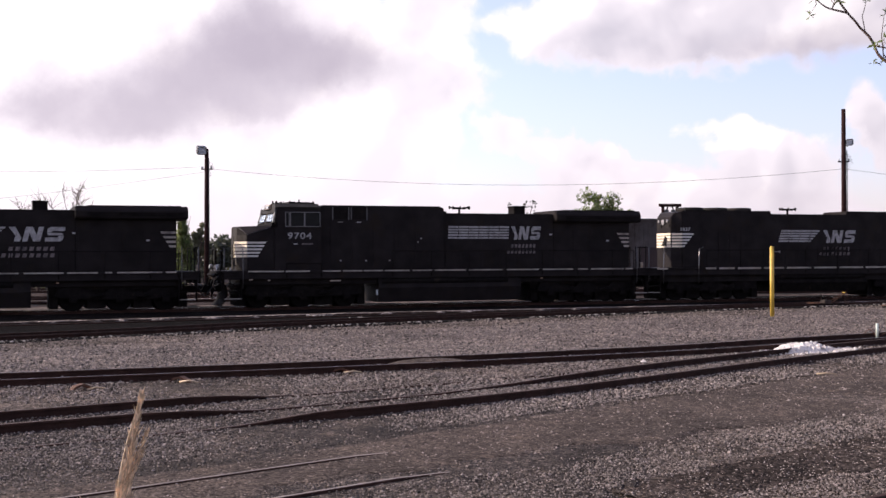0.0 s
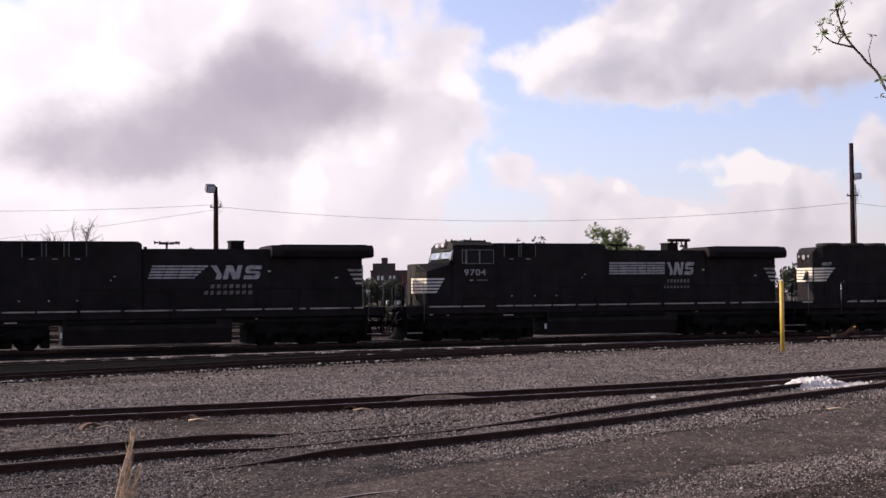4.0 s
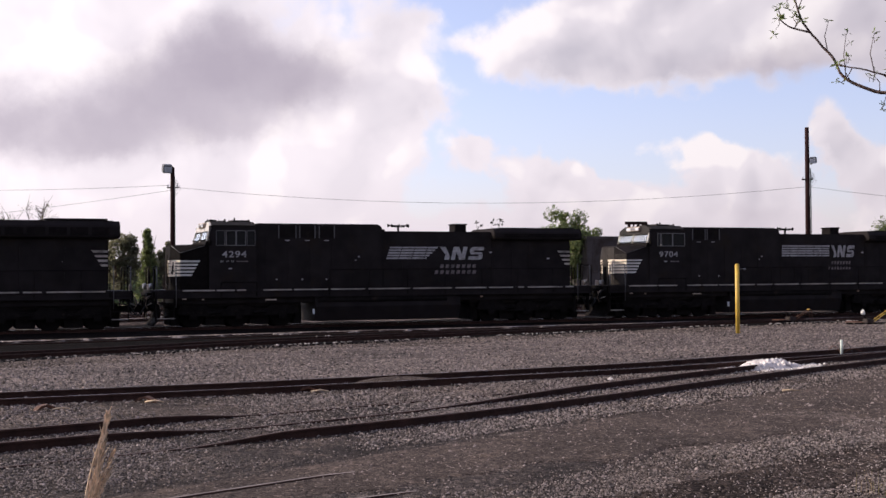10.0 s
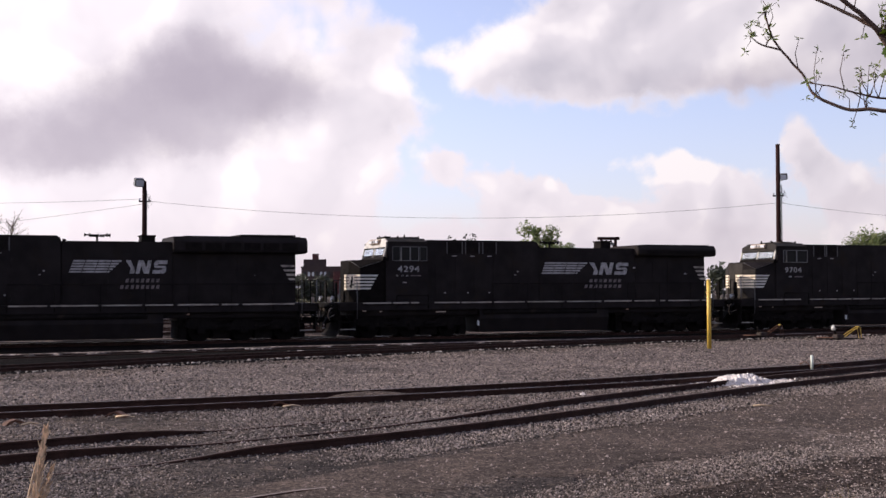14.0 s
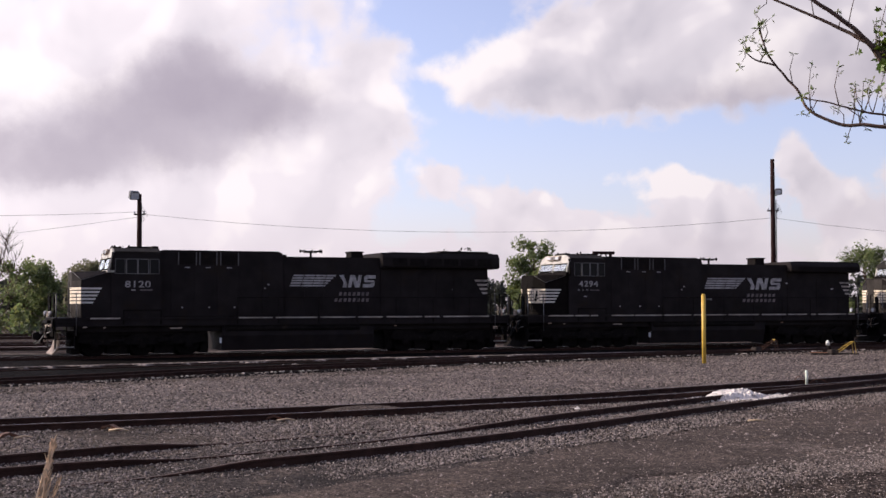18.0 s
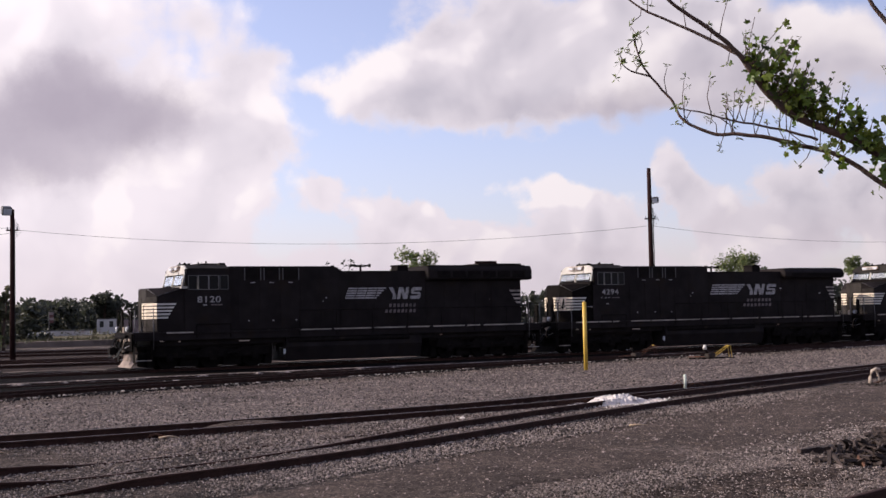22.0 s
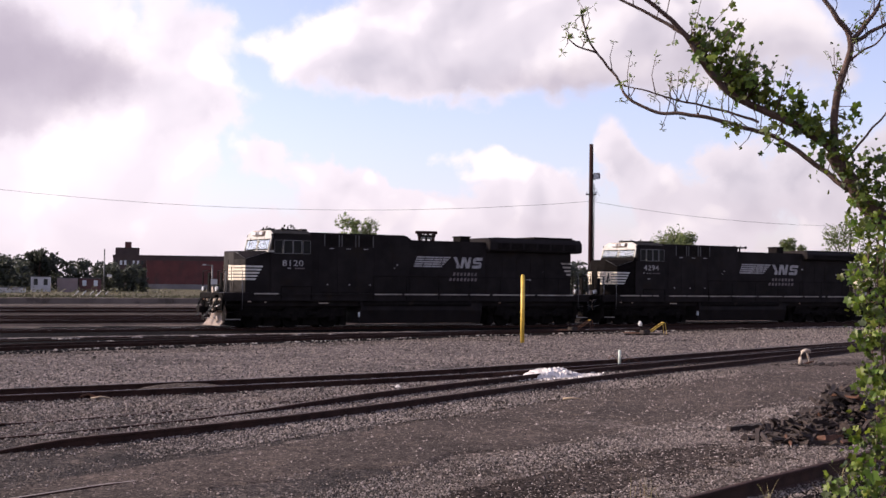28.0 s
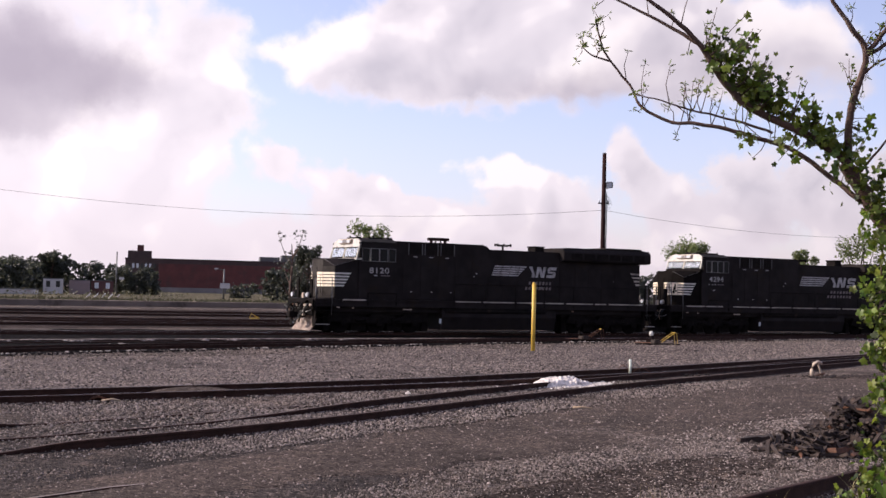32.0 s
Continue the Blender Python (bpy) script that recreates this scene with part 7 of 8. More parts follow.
        for _ in range(n):
            q = p + Vector((rnd.gauss(0.02, 0.065), rnd.gauss(-0.03, 0.07), rnd.gauss(0.035 if u > 0.25 else -0.01, 0.055)))
            if noise.noise((q.x * 5, q.z * 5, 3)) > -0.05:
                vine_leaf(q, rnd.uniform(0.035, 0.075))
    for c, r, n in (((3.58, 8.2, 3.74), 0.08, 26), ((3.74, 8.2, 3.66), 0.07, 26), ((3.84, 8.2, 3.56), 0.06, 20), ((4.1, 8.25, 3.43), 0.10, 60), ((4.22, 8.25, 3.36), 0.10, 50), ((3.98, 8.4, 3.27), 0.10, 30),
                    ((3.75, 8.6, 3.34), 0.07, 18), ((4.42, 8.25, 3.14), 0.07, 26), ((4.48, 8.2, 3.40), 0.07, 20)):
        near = min((p for key in "acf" for p in lines[key]), key=lambda p: (p - Vector(c)).length)
        for _ in range(6):
            e = Vector(c) + Vector((rnd.gauss(0, r * 0.7), rnd.gauss(0, r * 0.5), rnd.gauss(0.02, r * 0.7)))
            tube(vs, [near, near.lerp(e, 0.5) + Vector((rnd.gauss(0, 0.02), 0, rnd.gauss(0, 0.02))), e], 0.0045, 5, 0.002)
        for _ in range(int(n * 0.62)):
            vine_leaf(Vector(c) + Vector((rnd.gauss(0, r * 0.55), rnd.gauss(0, r * 0.6), rnd.gauss(0, r * 0.55))), rnd.uniform(0.030, 0.072))
    ln = [p for p in lines["a"] if 3.30 < p.x < 4.0]
    for _ in range(50):
        p = rnd.choice(ln)
        e = p + Vector((rnd.uniform(0.05, 0.9), rnd.uniform(-0.4, 0.4), rnd.uniform(0.35, 1.0))).normalized() * rnd.uniform(0.14, 0.44)
        tube(vs, [p, p.lerp(e, 0.5) + Vector((rnd.gauss(0, 0.015), 0, rnd.gauss(0, 0.015))), e], 0.0042, 5, 0.002)
        for u in (0.25, 0.45, 0.6, 0.8, 1.0):
            vine_leaf(p.lerp(e, u) + Vector((rnd.gauss(0, 0.025), rnd.gauss(0, 0.03), rnd.gauss(0, 0.025))), rnd.uniform(0.035, 0.095) * (1.15 - 0.55 * u))
    tagged(part("stem_growth", vs, BARK, ob, "thin vine stems"), kind="stuff")
    # sprigs that stand up from the limbs
    sp = B()
    for key, lo, hi, n in (("a", 0.30, 0.62, 16), ("f", 0.1, 0.5, 6), ("a", 0.05, 0.3, 7), ("c", 0.05, 0.3, 5)):
        ln = lines[key]
        for _ in range(n):
            p = ln[int(len(ln) * rnd.uniform(lo, hi))]
            e = p + Vector((rnd.uniform(-0.1, 0.75), rnd.uniform(-0.3, 0.3), rnd.uniform(0.5, 1.1))).normalized() * rnd.uniform(0.16, 0.36)
            mid = p.lerp(e, 0.5) + Vector((rnd.uniform(-0.03, 0.03), 0, rnd.uniform(-0.03, 0.02)))
            tube(sp, [p, mid, e], 0.0045, 5, 0.002)
            for u in (0.35, 0.5, 0.65, 0.78, 0.9, 1.0, 1.0):
                q = p.lerp(e, u) + Vector((rnd.gauss(0, 0.018), rnd.gauss(0, 0.018), rnd.gauss(0, 0.015)))
                vine_leaf(q, rnd.uniform(0.014, 0.032))
    tagged(part("sprig_growth", sp, BARK, ob, "thin upright sprigs"), kind="stuff")
    # vine hanging from the trunk: loose clumps on thin stems, open between them
    for x, zc in HANGING:
        x = max(x, 4.52) + 0.04 if zc > 1.0 else x + 0.06
        r = rnd.uniform(0.055, 0.085)
        root = Vector((4.74 + rnd.gauss(0, 0.08), 8.28, zc + rnd.uniform(0.05, 0.2)))
        tube(vs2, [root, root.lerp(Vector((x, 8.2, zc)), 0.5) + Vector((0, -0.03, 0.03)), (x, 8.2, zc)], 0.005, 5, 0.0025)
        yc = 8.2 + rnd.gauss(0, 0.06)
        for _ in range(40 if zc < 2.7 else 44):
            vine_leaf(Vector((x + max(-1.5 * r, min(1.6 * r, rnd.gauss(0, r))), yc + rnd.gauss(0, 0.05), zc + rnd.gauss(0, r))), 0.024 + 0.044 * rnd.random() ** 1.7)
    for x, zc, y, size in ((4.66, 1.02, 7.9, 0.15), (4.74, 0.86, 7.95, 0.13), (4.84, 1.18, 8.0, 0.12), (4.78, 1.34, 8.05, 0.10), (4.52, 0.92, 8.0, 0.10), (4.9, 1.0, 7.9, 0.14), (4.62, 1.22, 8.02, 0.09), (4.80, 0.70, 7.9, 0.13), (4.60, 0.62, 7.95, 0.12)):
        vine_leaf(Vector((x, y, zc)), size)
    for k in range(7):
        x0 = 4.70 + 0.035 * k
        ln = smooth_line([(x0 + rnd.gauss(0, 0.03), 8.30, 2.85 - 0.04 * k), (x0 + rnd.gauss(0, 0.05), 8.28, 2.1), (x0 + rnd.gauss(0, 0.05), 8.26, 1.4), (x0 + rnd.gauss(0, 0.05), 8.3, 0.7), (x0 + rnd.gauss(0, 0.06), 8.32, G)], 4)
        tube(vs2, ln, 0.008, 5, 0.004)
    # low growth at its foot, and cover on the trunk itself
    for _ in range(260):
        vine_leaf(Vector((4.72 + rnd.gauss(0, 0.17), 8.22 + rnd.gauss(0, 0.12), G + 0.95 * rnd.random() ** 0.8)), 0.030 + 0.055 * rnd.random() ** 1.5)
    for p in smooth_line(trunk, 7)[4:]:
        for _ in range(9):
            vine_leaf(p + Vector((rnd.gauss(0.04, 0.10), rnd.gauss(-0.02, 0.11), rnd.gauss(0.02, 0.10))), 0.028 + 0.045 * rnd.random() ** 1.5)
    tagged(part("trailing_growth", vs2, BARK, ob, "trailing vine stems"), kind="stuff")
    ob2 = mesh_from("vine_leaves", v, f, LEAF, ob)


def grass_tuft(x, y, z, h, n, spread, seed, label):
    """Dry blades that fan out from one foot."""
    rnd = random.Random(seed)
    ob = thing("grass_tuft", pose(x, y, z), label, "grass", "grass tufts")
    v, f = [], []
    for k in range(n):
        a = rnd.uniform(0, math.tau)
        d = Vector((math.cos(a), math.sin(a), 0))
        lean, L, w = rnd.uniform(0.1, 0.7), h * rnd.uniform(0.5, 1.1), rnd.uniform(0.002, 0.005)
        s = d.orthogonal().normalized() * w if abs(d.z) < 0.9 else Vector((w, 0, 0))
        base = Vector((rnd.gauss(0, spread), rnd.gauss(0, spread), 0))
        pts = [base + d * (lean * L * t * t) + Vector((0, 0, L * t * (1 - 0.25 * lean * t))) for t in (0, 0.4, 0.75, 1)]
        k0 = len(v)
        for i, p in enumerate(pts):
            q = s * (1 - i / 3.2)
            v += [tuple(p - q), tuple(p + q)]
        for i in range(3):
            f.append((k0 + 2 * i, k0 + 2 * i + 1, k0 + 2 * i + 3, k0 + 2 * i + 2))
    mesh_from("blades", v, f, STRAW, ob)


REED = None


def reed():
    """A dry seed head on its stem, leaning to its right, with loose side tufts."""
    global REED
    rnd = random.Random(3)
    ob = thing("dry_reed", pose(-0.80, 3.0, G), "dry tan reed with a feathery seed head", "reed")
    H = 2.035
    stem = smooth_line([(0, 0, 0), (0.0, 0, 1.2), (0.03, 0, 1.78), (0.088, 0, H)], 6)
    part("stem", tube(B(), stem, 0.006, 6, 0.0015), REEDM, ob)
    v, f = [], []
    for k in range(620):
        u = rnd.random()
        p = Vector((0.024, 0, 1.70)).lerp(Vector((0.088, 0, H - 0.01)), u)
        w = 0.0105 * (1 - u) ** 0.7 + 0.001
        d = Vector((rnd.gauss(0.18, 0.16 + 0.1 * (1 - u)), rnd.gauss(0, 0.2), 1)).normalized()
        q = p + Vector((rnd.gauss(0, w * 0.55), rnd.gauss(0, w * 0.55), 0))
        L = rnd.uniform(0.02, 0.055) * (1 - 0.4 * u)
        s = Vector((1, rnd.uniform(-0.5, 0.5), -0.2)).normalized() * rnd.uniform(0.0008, 0.0022)
        b = len(v)
        m = q + d * L * 0.5 + Vector((rnd.gauss(0, 0.003), 0, 0))
        v += [tuple(q), tuple(m - s), tuple(q + d * L), tuple(m + s)]
        f += [(b, b + 1, b + 2), (b, b + 2, b + 3)]
    for base, tip in (((0.03, 0, 1.66), (0.15, 0.01, 1.72)), ((0.058, 0, 1.845), (0.102, 0, 1.945)), ((0.05, 0, 1.80), (0.092, 0, 1.90)), ((0.045, 0, 1.70), (0.066, 0, 1.80)), ((0.02, 0, 1.62), (0.10, 0, 1.70)), ((-0.02, 0, 1.62), (-0.05, 0, 1.78))):
        a, e = Vector(base), Vector(tip)
        for k in range(70):
            u = rnd.random()
            q = a.lerp(e, u) + Vector((rnd.gauss(0, 0.003), rnd.gauss(0, 0.003), rnd.gauss(0, 0.003)))
            d = ((e - a).normalized() + Vector((rnd.gauss(0, 0.2), 0, rnd.gauss(0, 0.2)))).normalized()
            s = d.orthogonal().normalized() * 0.0013
            b = len(v)
            v += [tuple(q - s), tuple(q + s), tuple(q + d * 0.022)]
            f.append((b, b + 1, b + 2))
    mesh_from("seed_head", v, f, REEDM, ob)
    REED = ob


# ---- the far side of the yard ----
def far_side():
    # low bank that closes the yard
    a, b = Vector((-70, 106, 0)), Vector((5.6, 138, 0))
    line = [a.lerp(b, s) for s in (-0.5, 0, 0.5, 1.0, 1.6, 2.6)]
    bank = thing("retaining_bank", pose(0, 0, 0), "low grey concrete retaining bank behind the yard", "wall", kind="structure")
    bm = B()
    d = (b - a).normalized()
    n = Vector((-d.y, d.x, 0))
    vs, fs = [], []
    for p in line:
        for q, z in ((p, G - 0.05), (p + n * 0.05, 0.42), (p + n * 0.6, 0.45), (p + n * 0.7, 0.30)):
            vs.append((q.x, q.y, z))
    for i in range(len(line) - 1):
        for k in range(3):
            fs.append((i * 4 + k, i * 4 + k + 4, i * 4 + k + 5, i * 4 + k + 1))
    mesh_from("bank_face", vs, fs, CONCRETE, bank)
    far = [p + n * 400 for p in line]
    vs, fs = [], []
    for p, q in zip(line, far):
        for k in range(6):
            r = (p + n * 0.65).lerp(q, (k / 5) ** 2)
            vs.append((r.x, r.y, 0.31))
    for i in range(len(line) - 1):
        for k in range(5):
            fs.append((i * 6 + k, i * 6 + k + 6, i * 6 + k + 7, i * 6 + k + 1))
    ob = mesh_from("field", vs, fs, EARTH)
    tagged(ob, "weedy dry field beyond the yard", "field", kind="structure")
    # dry grass along the bank
    rnd = random.Random(6)
    v, f = [], []
    for k in range(3000):
        s = rnd.uniform(-0.1, 1.3)
        p = a.lerp(b, s) + n * rnd.uniform(0.7, 30) * rnd.random()
        h = rnd.uniform(0.1, 0.4)
        w = rnd.uniform(0.06, 0.2)
        dx = rnd.uniform(-0.2, 0.2)
        i = len(v)
        v += [(p.x - w, p.y, 0.3), (p.x + w, p.y, 0.3), (p.x + dx, p.y, 0.3 + h)]
        f.append((i, i + 1, i + 2))
    tagged(mesh_from("dry_grass", v, f, GRASSM), "tufts of dry grass along the bank", "grass", kind="stuff")


def brick_works():
    """The long dark brick works with its taller stair tower at one end."""
    D = 300.0
    c = bearing(-0.3, D)
    ob = thing("brick_building", pose(c.x, c.y, 0.2, 0, 0, 3), "long dark red brick works with a sooty roofline and tower", "building")

    def block(name, x0, x1, y0, y1, z0, z1, mat, label=""):
        return part(name, box(B(), x0, x1, y0, y1, z0, z1), mat, ob, label)
    wall = block("wall", -10.0, 22.0, 0, 18, 0, 6.7, BRICKM, "dark red brick wall")
    block("upper_storey", -17.5, 24.0, 2.5, 18, 0, 7.6, DARKBRICK, "sooty brick upper storey")
    block("parapet", -17.6, 24.1, 2.4, 18.1, 7.6, 7.9, DARKBRICK)
    tower = block("tower", -17.0, -11.6, 4, 12, 0, 9.6, DARKBRICK, "square stair tower")
    block("chimney", -14.9, -13.4, 6, 8, 9.6, 11.0, BRICKM, "squat chimney")
    for k in range(7):
        x = -16.9 + k * 0.95
        block("window", x, x + 0.55, 2.42, 2.5, 3.2, 4.2, PALEPANE)
        block("window", x, x + 0.5, 2.42, 2.5, 5.6, 6.6, PALEPANE if k % 3 else DARKPANE)
    block("roof_house", 13.6, 18.2, 6, 10, 7.9, 9.0, GREYWALL, "grey roof house")
    block("roof_house", 18.8, 22.2, 6, 10, 7.9, 9.5, GREYWALL, "grey roof house")
    block("base_wall", -10.1, 22.1, -0.3, -0.02, 0, 1.25, PALEBASE, "pale rendered plinth wall")


def sheds():
    for az, dist, w, h, mat, label, win in ((-6.62, 205, 2.9, 2.35, PALEWALL, "pale metal site cabin with dark windows", -2), (-5.52, 206, 3.1, 2.2, PINKWALL, "pinkish grey metal container beside the trees", 0),
                                            (-4.58, 207, 3.4, 2.2, MAROON, "maroon metal container with two pale windows", 2), (-8.75, 190, 10.0, 0.75, PALEWALL, "low long white shed on the field", 0)):
        c = bearing(az, dist)
        ob = thing("container", pose(c.x, c.y, 0.3, 0, 0, 5), label, "container", "containers on the field")
        b = B()
        box(b, -w / 2, w / 2, 0, 2.4, 0, h, 0.03)
        k = -w / 2 + 0.1
        while k < w / 2 - 0.1:
            box(b, k, k + 0.06, -0.03, 0.02, 0.1, h - 0.1)
            k += 0.22
        body = part("body", b, mat, ob)
        part("roof_rail", box(B(), -w / 2 - 0.03, w / 2 + 0.03, -0.05, 2.45, h - 0.06, h + 0.05, 0.01), GREYWALL, ob)
        for i in range(abs(win)):
            x = -w / 4 + i * w / 2
            part("window", box(B(), x - 0.3, x + 0.3, -0.07, -0.03, h * 0.45, h * 0.85), PALEPANE if win > 0 else DARKPANE, ob)
    # far pole with a small cross-arm lamp, and a street lamp before the works
    for az, dist, top, label in ((-4.0, 190, 6.5, "thin distant utility pole"), (0.62, 175, 4.2, "distant street lamp before the brick works")):
        c = bearing(az, dist)
        ob = thing("utility_pole", pose(c.x, c.y, 0.2), label, "utility pole", "utility poles")
        part("shaft", tube(B(), [(0, 0, 0), (0, 0, top)], 0.13, 8, 0.09), LAMPM, ob)
        if top < 5:
            part("lamp_arm", tube(B(), [(0, 0, top - 0.1), (-0.9, 0, top)], 0.06, 6), LAMPM, ob)
            part("lamp_head", box(B(), -1.3, -0.8, -0.12, 0.12, top - 0.05, top + 0.12, 0.02), PALEWALL, ob)
            part("sign_plate", box(B(), -0.5, 0.8, -0.16, -0.12, 1.6, 2.3), PALEWALL, ob)
        else:
            part("lamp_arm", tube(B(), [(0, 0, 2.6), (0.5, 0, 2.75)], 0.05, 6), LAMPM, ob)
            part("lamp_head", box(B(), 0.4, 1.1, -0.2, 0.1, 2.5, 2.85, 0.03), PALEWALL, ob)
    # flag of red and white panels on a short pole
    c = bearing(-9.0, 150)
    ob = thing("flag", pose(c.x, c.y, 0.3), "small red and white striped flag on a pole", "flag")
    part("flag_pole", tube(B(), [(0, 0, 0), (0, 0, 3.3)], 0.04, 8), GREYWALL, ob)
    for k in range(4):
        part("stripe", box(B(), 0.05, 0.50, -0.02 - 0.01 * (k % 2), 0.02, 1.9 + k * 0.30, 2.19 + k * 0.30), PINKWALL if k % 2 else MAROON, ob)
    # yellow frame between far tracks
    c = bearing(2.0, 88)
    ob = thing("switch_stand", pose(c.x, c.y, G), "yellow switch frame between distant tracks", "switch stand", "switch stands")
    part("handle_bar", tube(B(), [(-0.35, 0, 0), (-0.2, 0, 0.5), (0.0, 0, 0.35), (0.4, 0, 0.15)], 0.04, 6), YELLOW, ob)
    part("base", box(B(), -0.25, 0.3, -0.2, 0.2, 0, 0.2, 0.02), YELLOW, ob)


def grey_shed():
    """A sheet-metal service building with a raised steel portal beside it."""
    c = bearing(9.25, 112)
    ob = thing("service_building", pose(c.x, c.y, G, 0, 0, 18), "weathered brown-grey sheet-metal yard building behind the train", "building")
    b = box(B(), -2.9, 2.3, 0, 6, 0, 5.5, 0.03)
    for k in range(12):
        part("wall_rib", box(B(), -2.8 + 0.42 * k, -2.72 + 0.42 * k, -0.05, -0.002, 0.2, 5.3), SHEDWALL, ob)
    part("wall", b, SHEDWALL, ob)
    part("roof", box(B(), -3.0, 2.4, -0.15, 6.2, 5.45, 5.7, 0.02), SHEDWALL, ob)
    part("door", box(B(), -0.9, 0.9, -0.1, 0.0, 0, 3.2), DARKBRICK, ob)
    c = bearing(10.1, 108)
    p = thing("steel_portal", pose(c.x, c.y, G, 0, 0, 10), "raised dark steel portal frame with lamps", "gantry")
    for x in (-0.62, 0.62):
        part("leg", box(B(), x - 0.1, x + 0.1, -0.1, 0.1, 0, 6.6), POLEM, p)
        part("brace", tube(B(), [(x, 0, 5.6), (x * 0.3, 0, 6.55)], 0.06, 6), POLEM, p)
    part("beam", box(B(), -0.95, 0.95, -0.14, 0.14, 6.55, 6.80, 0.02), POLEM, p)
    part("lamp", box(B(), -0.5, -0.15, -0.2, 0.1, 6.1, 6.3, 0.02), LAMPM, p)
    part("lamp", box(B(), 0.1, 0.45, -0.2, 0.1, 6.1, 6.3, 0.02), LAMPM, p)


def slanted_rails():
    """Pale slanted bars in the weeds beyond the bank."""
    ob = thing("barrier", pose(-14.0, 155.0, 0.31), "row of pale slanted bars in the weeds", "barrier")
    for k in range(5):
        x = k * 0.85
        part("bar", tube(B(), [(x - 0.3, 0, -0.05), (x + 0.3, 0, 0.62)], 0.06, 6), PALEWALL, ob)


slanted_rails()
yellow_post()
stake()
switch_stand(pose(21.0, 58.1, G, 0, 0, 8), True)
switch_stand(pose(18.2, 60.7, G + 0.03, 0, 0, 12), False)
white_heap()
scrap(pose(-2.1, 26.1, G, 0, 0, 10), "plate", 1)
scrap(pose(0.1, 27.4, G, 0, 0, 20), "plate", 2)
scrap(pose(-5.0, 24.3, G, 0, 0, -15), "plate", 3)
scrap(pose(-6.5, 22.9, G, 0, 0, 40), "plate", 4)
scrap(pose(4.42, 28.2, G), "lump", 5)
scrap(pose(7.55, 25.2, G, 0, 0, -12), "stick", 6)
bent_hose()
timber_heap()
PL, PR = bearing(-10.48, 84), bearing(17.46, 84)
pole(PL.x, PL.y, 2.2 + 84 * math.tan(radians(4.86)), -1, "wooden utility pole with a square floodlight on top")
pole(PR.x, PR.y, 2.2 + 84 * math.tan(radians(6.29)), 1, "tall wooden utility pole with a floodlight below its tip", 0.0, 2.0)
zl = 2.2 + 84 * math.tan(radians(4.0))
zr = 2.2 + 84 * math.tan(radians(3.75))
cable((PL.x, PL.y, zl), (PR.x, PR.y, zr), 1.05)
cable((PL.x, PL.y, zl + 0.12), (PL.x - 40, PL.y - 12, zl + 0.9), 0.9)
cable((PL.x, PL.y, zl - 0.2), (PL.x - 42, PL.y + 20, zl - 2.4), 0.5)
cable((PR.x, PR.y, zr), (PR.x + 45, PR.y + 22, zr + 1.2), 1.3)
far_side()
brick_works()
sheds()
grey_shed()

# trees behind the train and beyond the yard
tree(bearing(6.9, 112), 8.0, 4.6, "leafy green tree rising behind the train", 1, leaf=0.19, per=110, clumps=36)
tree(bearing(7.9, 116), 6.4, 3.4, "smaller leafy tree behind the train", 2, leaf=0.16)
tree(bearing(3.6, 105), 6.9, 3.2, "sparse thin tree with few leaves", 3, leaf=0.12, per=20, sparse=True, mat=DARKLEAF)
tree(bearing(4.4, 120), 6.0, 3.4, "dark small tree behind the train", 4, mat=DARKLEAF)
tree(bearing(21.2, 125), 7.5, 5.6, "round leafy tree behind the train", 5, leaf=0.19, per=110, clumps=38)
tree(bearing(26.2, 118), 6.6, 3.0, "slim leafy tree behind the train", 6)
tree(bearing(28.6, 110), 8.3, 5.0, "leafy green tree near the far pole", 7, per=56)
tree(bearing(-15.1, 112), 5.8, 5.6, "bright green leafy tree at the yard's edge", 8, per=90, clumps=48)
tree(bearing(-12.9, 116), 5.9, 4.6, "dull green leafy tree at the yard's edge", 9, mat=DULLLEAF, per=90, clumps=46)
tree(bearing(-11.55, 118), 6.8, 2.5, "narrow pointed green tree at the yard's edge", 10, leaf=0.15, per=44, clumps=64, cone=True)
tree(bearing(-17.8, 110), 4.7, 4.2, "green leafy tree at the yard's edge", 14, per=80)
tree(bearing(-10.85, 118), 5.6, 1.4, "slender dark green tree at the yard's edge", 17, mat=DULLLEAF, leaf=0.13, per=100)
tree(bearing(-16.3, 96), 7.7, 4.4, "bare dead tree with thin branches", 11, bare=True, leaf=0.05)
tree(bearing(-17.6, 97), 6.9, 3.6, "bare dead tree with forked twigs", 12, bare=True, leaf=0.05)
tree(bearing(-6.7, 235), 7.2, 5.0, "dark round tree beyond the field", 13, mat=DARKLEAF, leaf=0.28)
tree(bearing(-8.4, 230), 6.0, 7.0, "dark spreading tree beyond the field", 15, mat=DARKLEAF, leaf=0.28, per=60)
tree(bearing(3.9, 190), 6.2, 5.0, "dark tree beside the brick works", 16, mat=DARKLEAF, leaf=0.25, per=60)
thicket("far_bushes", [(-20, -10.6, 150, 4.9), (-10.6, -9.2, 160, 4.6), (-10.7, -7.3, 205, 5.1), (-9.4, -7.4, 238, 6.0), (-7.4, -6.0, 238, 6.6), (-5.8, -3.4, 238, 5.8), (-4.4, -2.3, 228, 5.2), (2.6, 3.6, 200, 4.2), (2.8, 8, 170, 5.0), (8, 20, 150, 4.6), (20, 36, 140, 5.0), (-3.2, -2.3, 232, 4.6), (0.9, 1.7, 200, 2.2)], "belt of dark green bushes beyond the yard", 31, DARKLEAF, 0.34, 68)
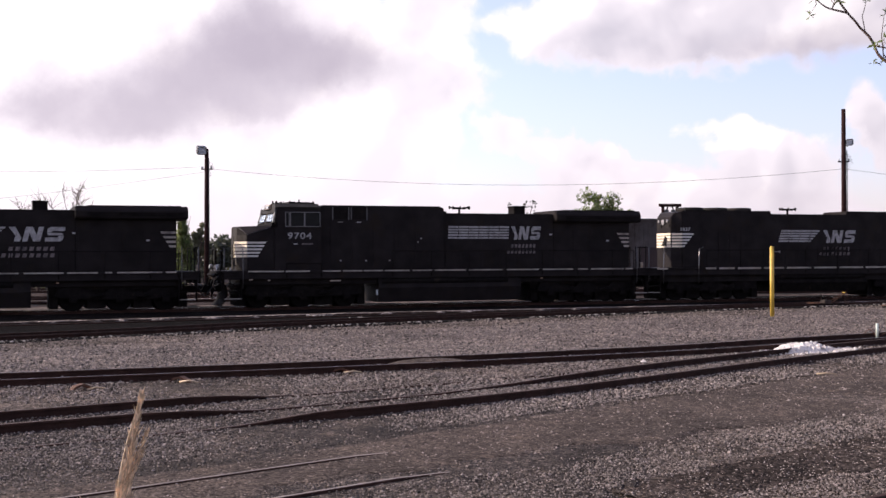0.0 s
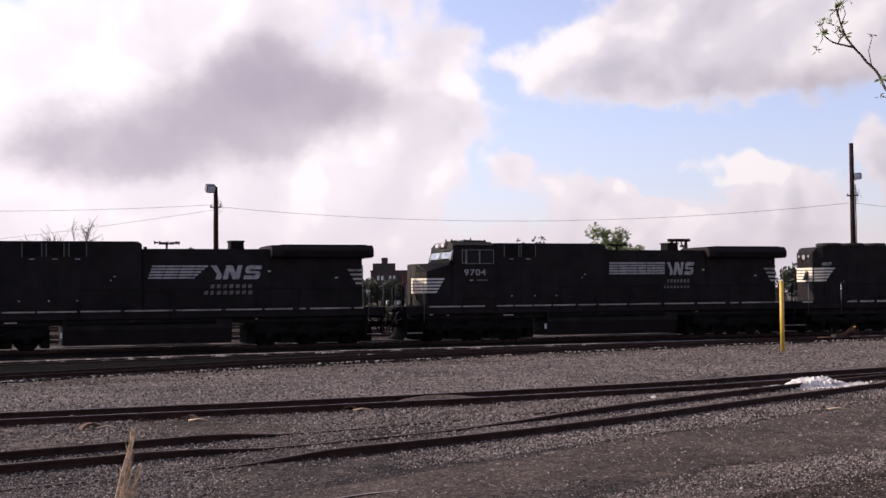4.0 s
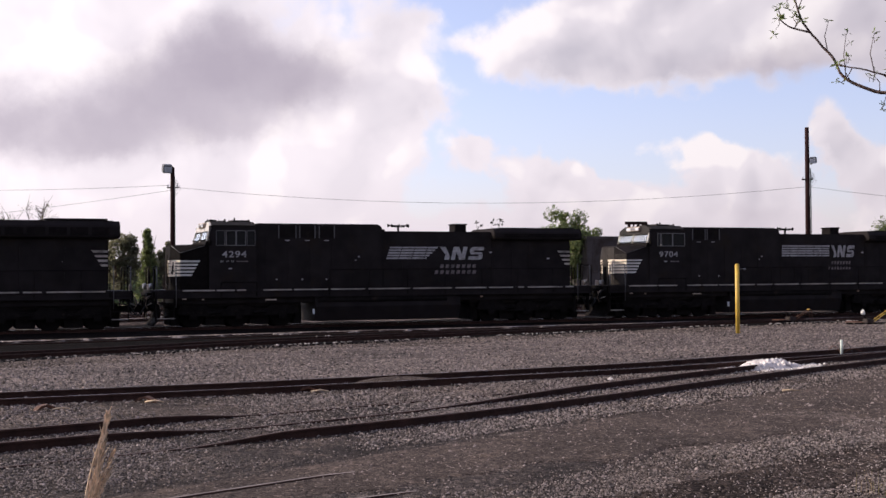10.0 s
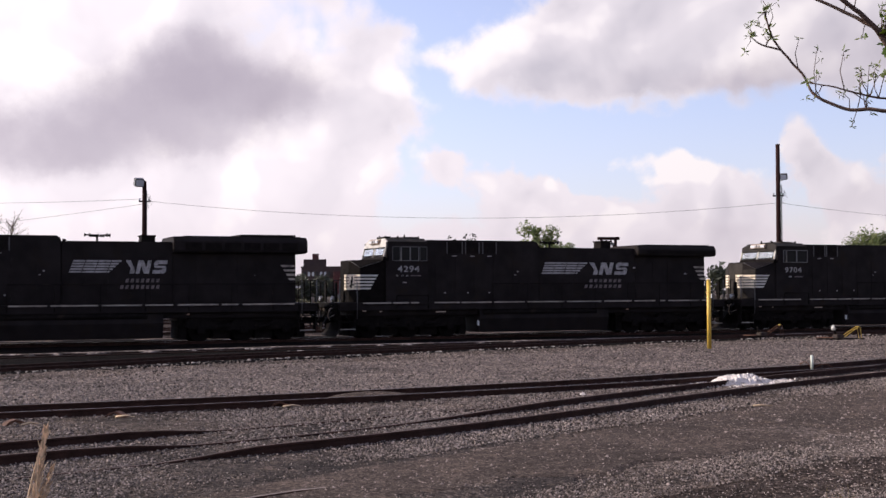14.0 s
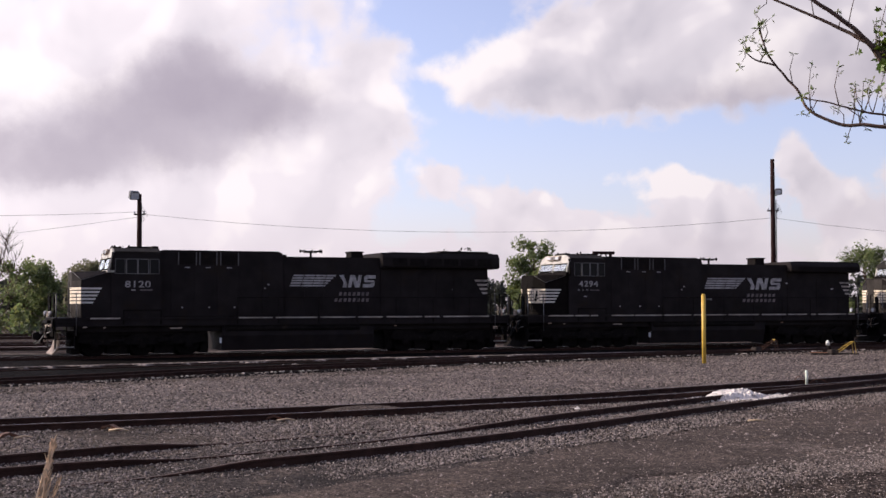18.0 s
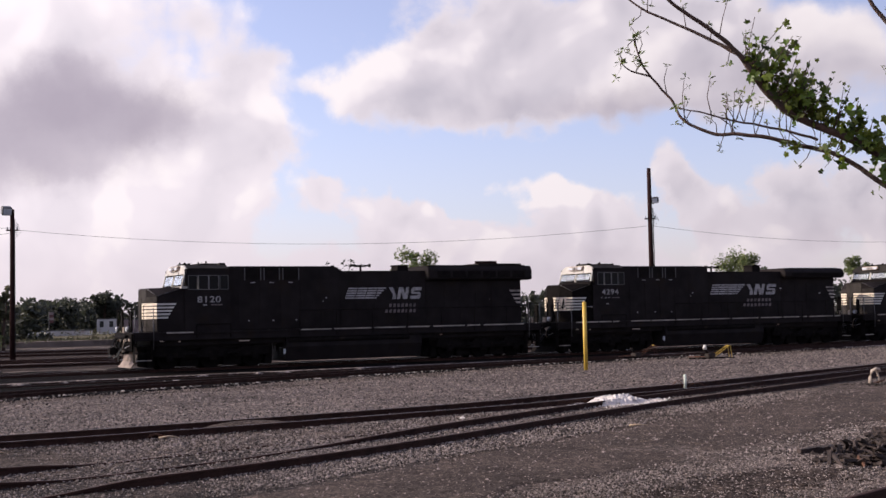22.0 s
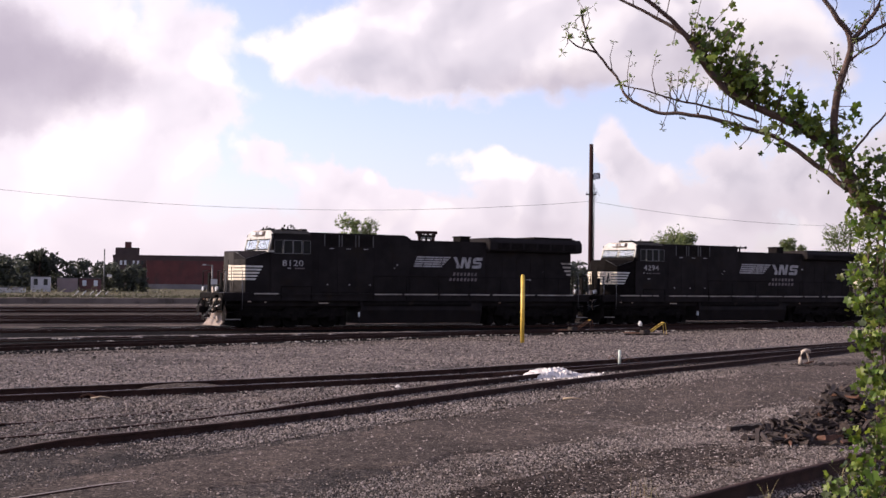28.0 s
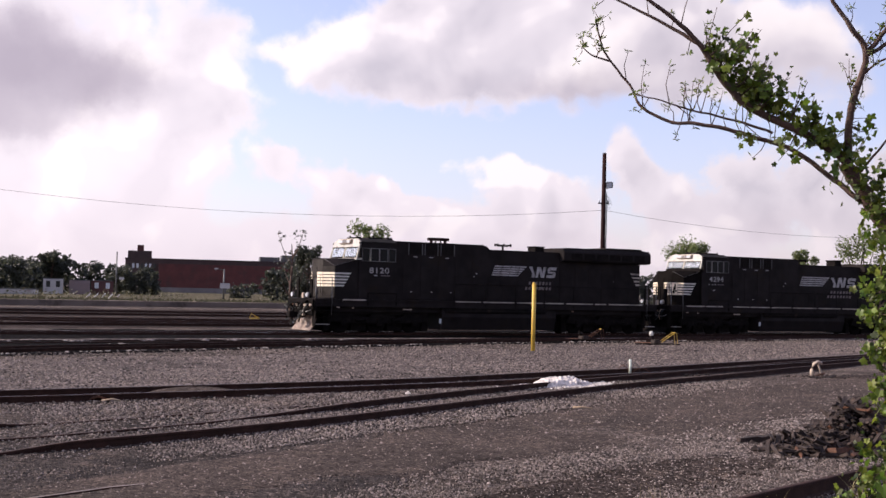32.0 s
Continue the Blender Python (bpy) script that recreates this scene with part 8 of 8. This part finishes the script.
thicket("yard_weeds", [(-19, -13.2, 112, 1.9), (-19, -10, 118, 1.5), (1.4, 3.2, 150, 1.6), (-9, -1, 190, 0.7)], "yellow-green weeds at the yard's edge", 32, GRASSM, 0.16, 20)
thicket("green_bushes", [(-19, -14.0, 109, 2.3), (-13.6, -11.6, 110, 1.6)], "bright green bushes at the yard's edge", 33, FARLEAF, 0.2, 40)
near_tree()
reed()
grass_tuft(4.80, 8.1, G, 1.05, 90, 0.10, 1, "tall dry straw grass round the vine tree's foot")
grass_tuft(4.58, 8.0, G, 0.85, 50, 0.08, 2, "dry straw grass before the vine tree")
grass_tuft(4.9, 13.5, G, 0.30, 14, 0.05, 3, "small tuft of dry grass on gravel")
grass_tuft(7.6, 14.1, G, 0.40, 18, 0.06, 4, "small tuft of dry grass beside the heavy rail")
grass_tuft(5.9, 12.6, G, 0.35, 12, 0.05, 5, "thin tuft of dry grass beside the heavy rail")


# ---- what moves ----
TRAIN_S = [(0.0, -51.66), (1.0, -49.70), (2.0, -47.68), (3.0, -45.64), (5.5, -40.51), (7.0, -37.28), (8.0, -35.12), (9.0, -32.91), (10.0, -30.70), (11.0, -28.41), (12.0, -26.03), (13.0, -23.58),
           (15.5, -17.30), (16.0, -16.02), (17.0, -13.48), (18.0, -11.06), (19.0, -8.78), (20.0, -6.54), (21.0, -4.42), (22.0, -2.43), (23.0, -0.60), (24.0, 0.98), (25.0, 2.28), (25.5, 2.80),
           (27.5, 4.40), (28.0, 4.79), (29.0, 5.66), (30.0, 6.65), (31.0, 7.72), (32.0, 8.85)]


def train_at(t):
    """How far the train has run at t, gliding between the rows."""
    R = TRAIN_S
    i = max(0, min(len(R) - 2, next((k for k in range(len(R) - 1) if t <= R[k + 1][0]), len(R) - 2)))

    def slope(k):
        a, b = R[max(0, k - 1)], R[min(len(R) - 1, k + 1)]
        return (b[1] - a[1]) / (b[0] - a[0])
    (t0, s0), (t1, s1) = R[i], R[i + 1]
    h = t1 - t0
    u = (t - t0) / h
    return (2 * u ** 3 - 3 * u ** 2 + 1) * s0 + (u ** 3 - 2 * u ** 2 + u) * h * slope(i) + (-2 * u ** 3 + 3 * u ** 2) * s1 + (u ** 3 - u ** 2) * h * slope(i + 1)


def motions():
    for ob, at in ((LOCO_A, 0.0), (LOCO_B, 22.39), (LOCO_C, 44.80), (LOCO_D, 64.0)):
        rows = []
        for k in range(65):
            t = k / 2
            p = TRACK + AX * (train_at(t) + at)
            rows.append((t, pose(p.x, p.y, 0, 0, 0, TH)))
        walk(ob, rows)
    for ob, x in WHEELS:
        rows = []
        for k in range(129):
            t = k / 4
            rows.append((t, pose(x, 0, 0.53, 0, math.degrees((train_at(t) - train_at(0)) / 0.53), 0)))
        walk(ob, rows)
    # the reed sways about its foot
    sway = REED_SWAY
    walk(REED, [(t, pose(-0.80, 3.0, G, 0, a, 0)) for t, a in sway])


REED_SWAY = [(0.0, 0.03), (1.0, -0.63), (2.0, -2.76), (3.0, -1.69), (5.5, -0.95), (7.0, -0.79), (8.0, -1.53), (9.0, -0.05), (10.0, 0.11), (11.0, 0.03), (12.0, 0.35), (13.0, -2.02), (15.5, -0.63), (16.0, 0.68), (17.0, -2.1), (18.0, -1.04), (19.0, -2.59), (22.0, -2.59), (32.0, -2.59)]
motions()
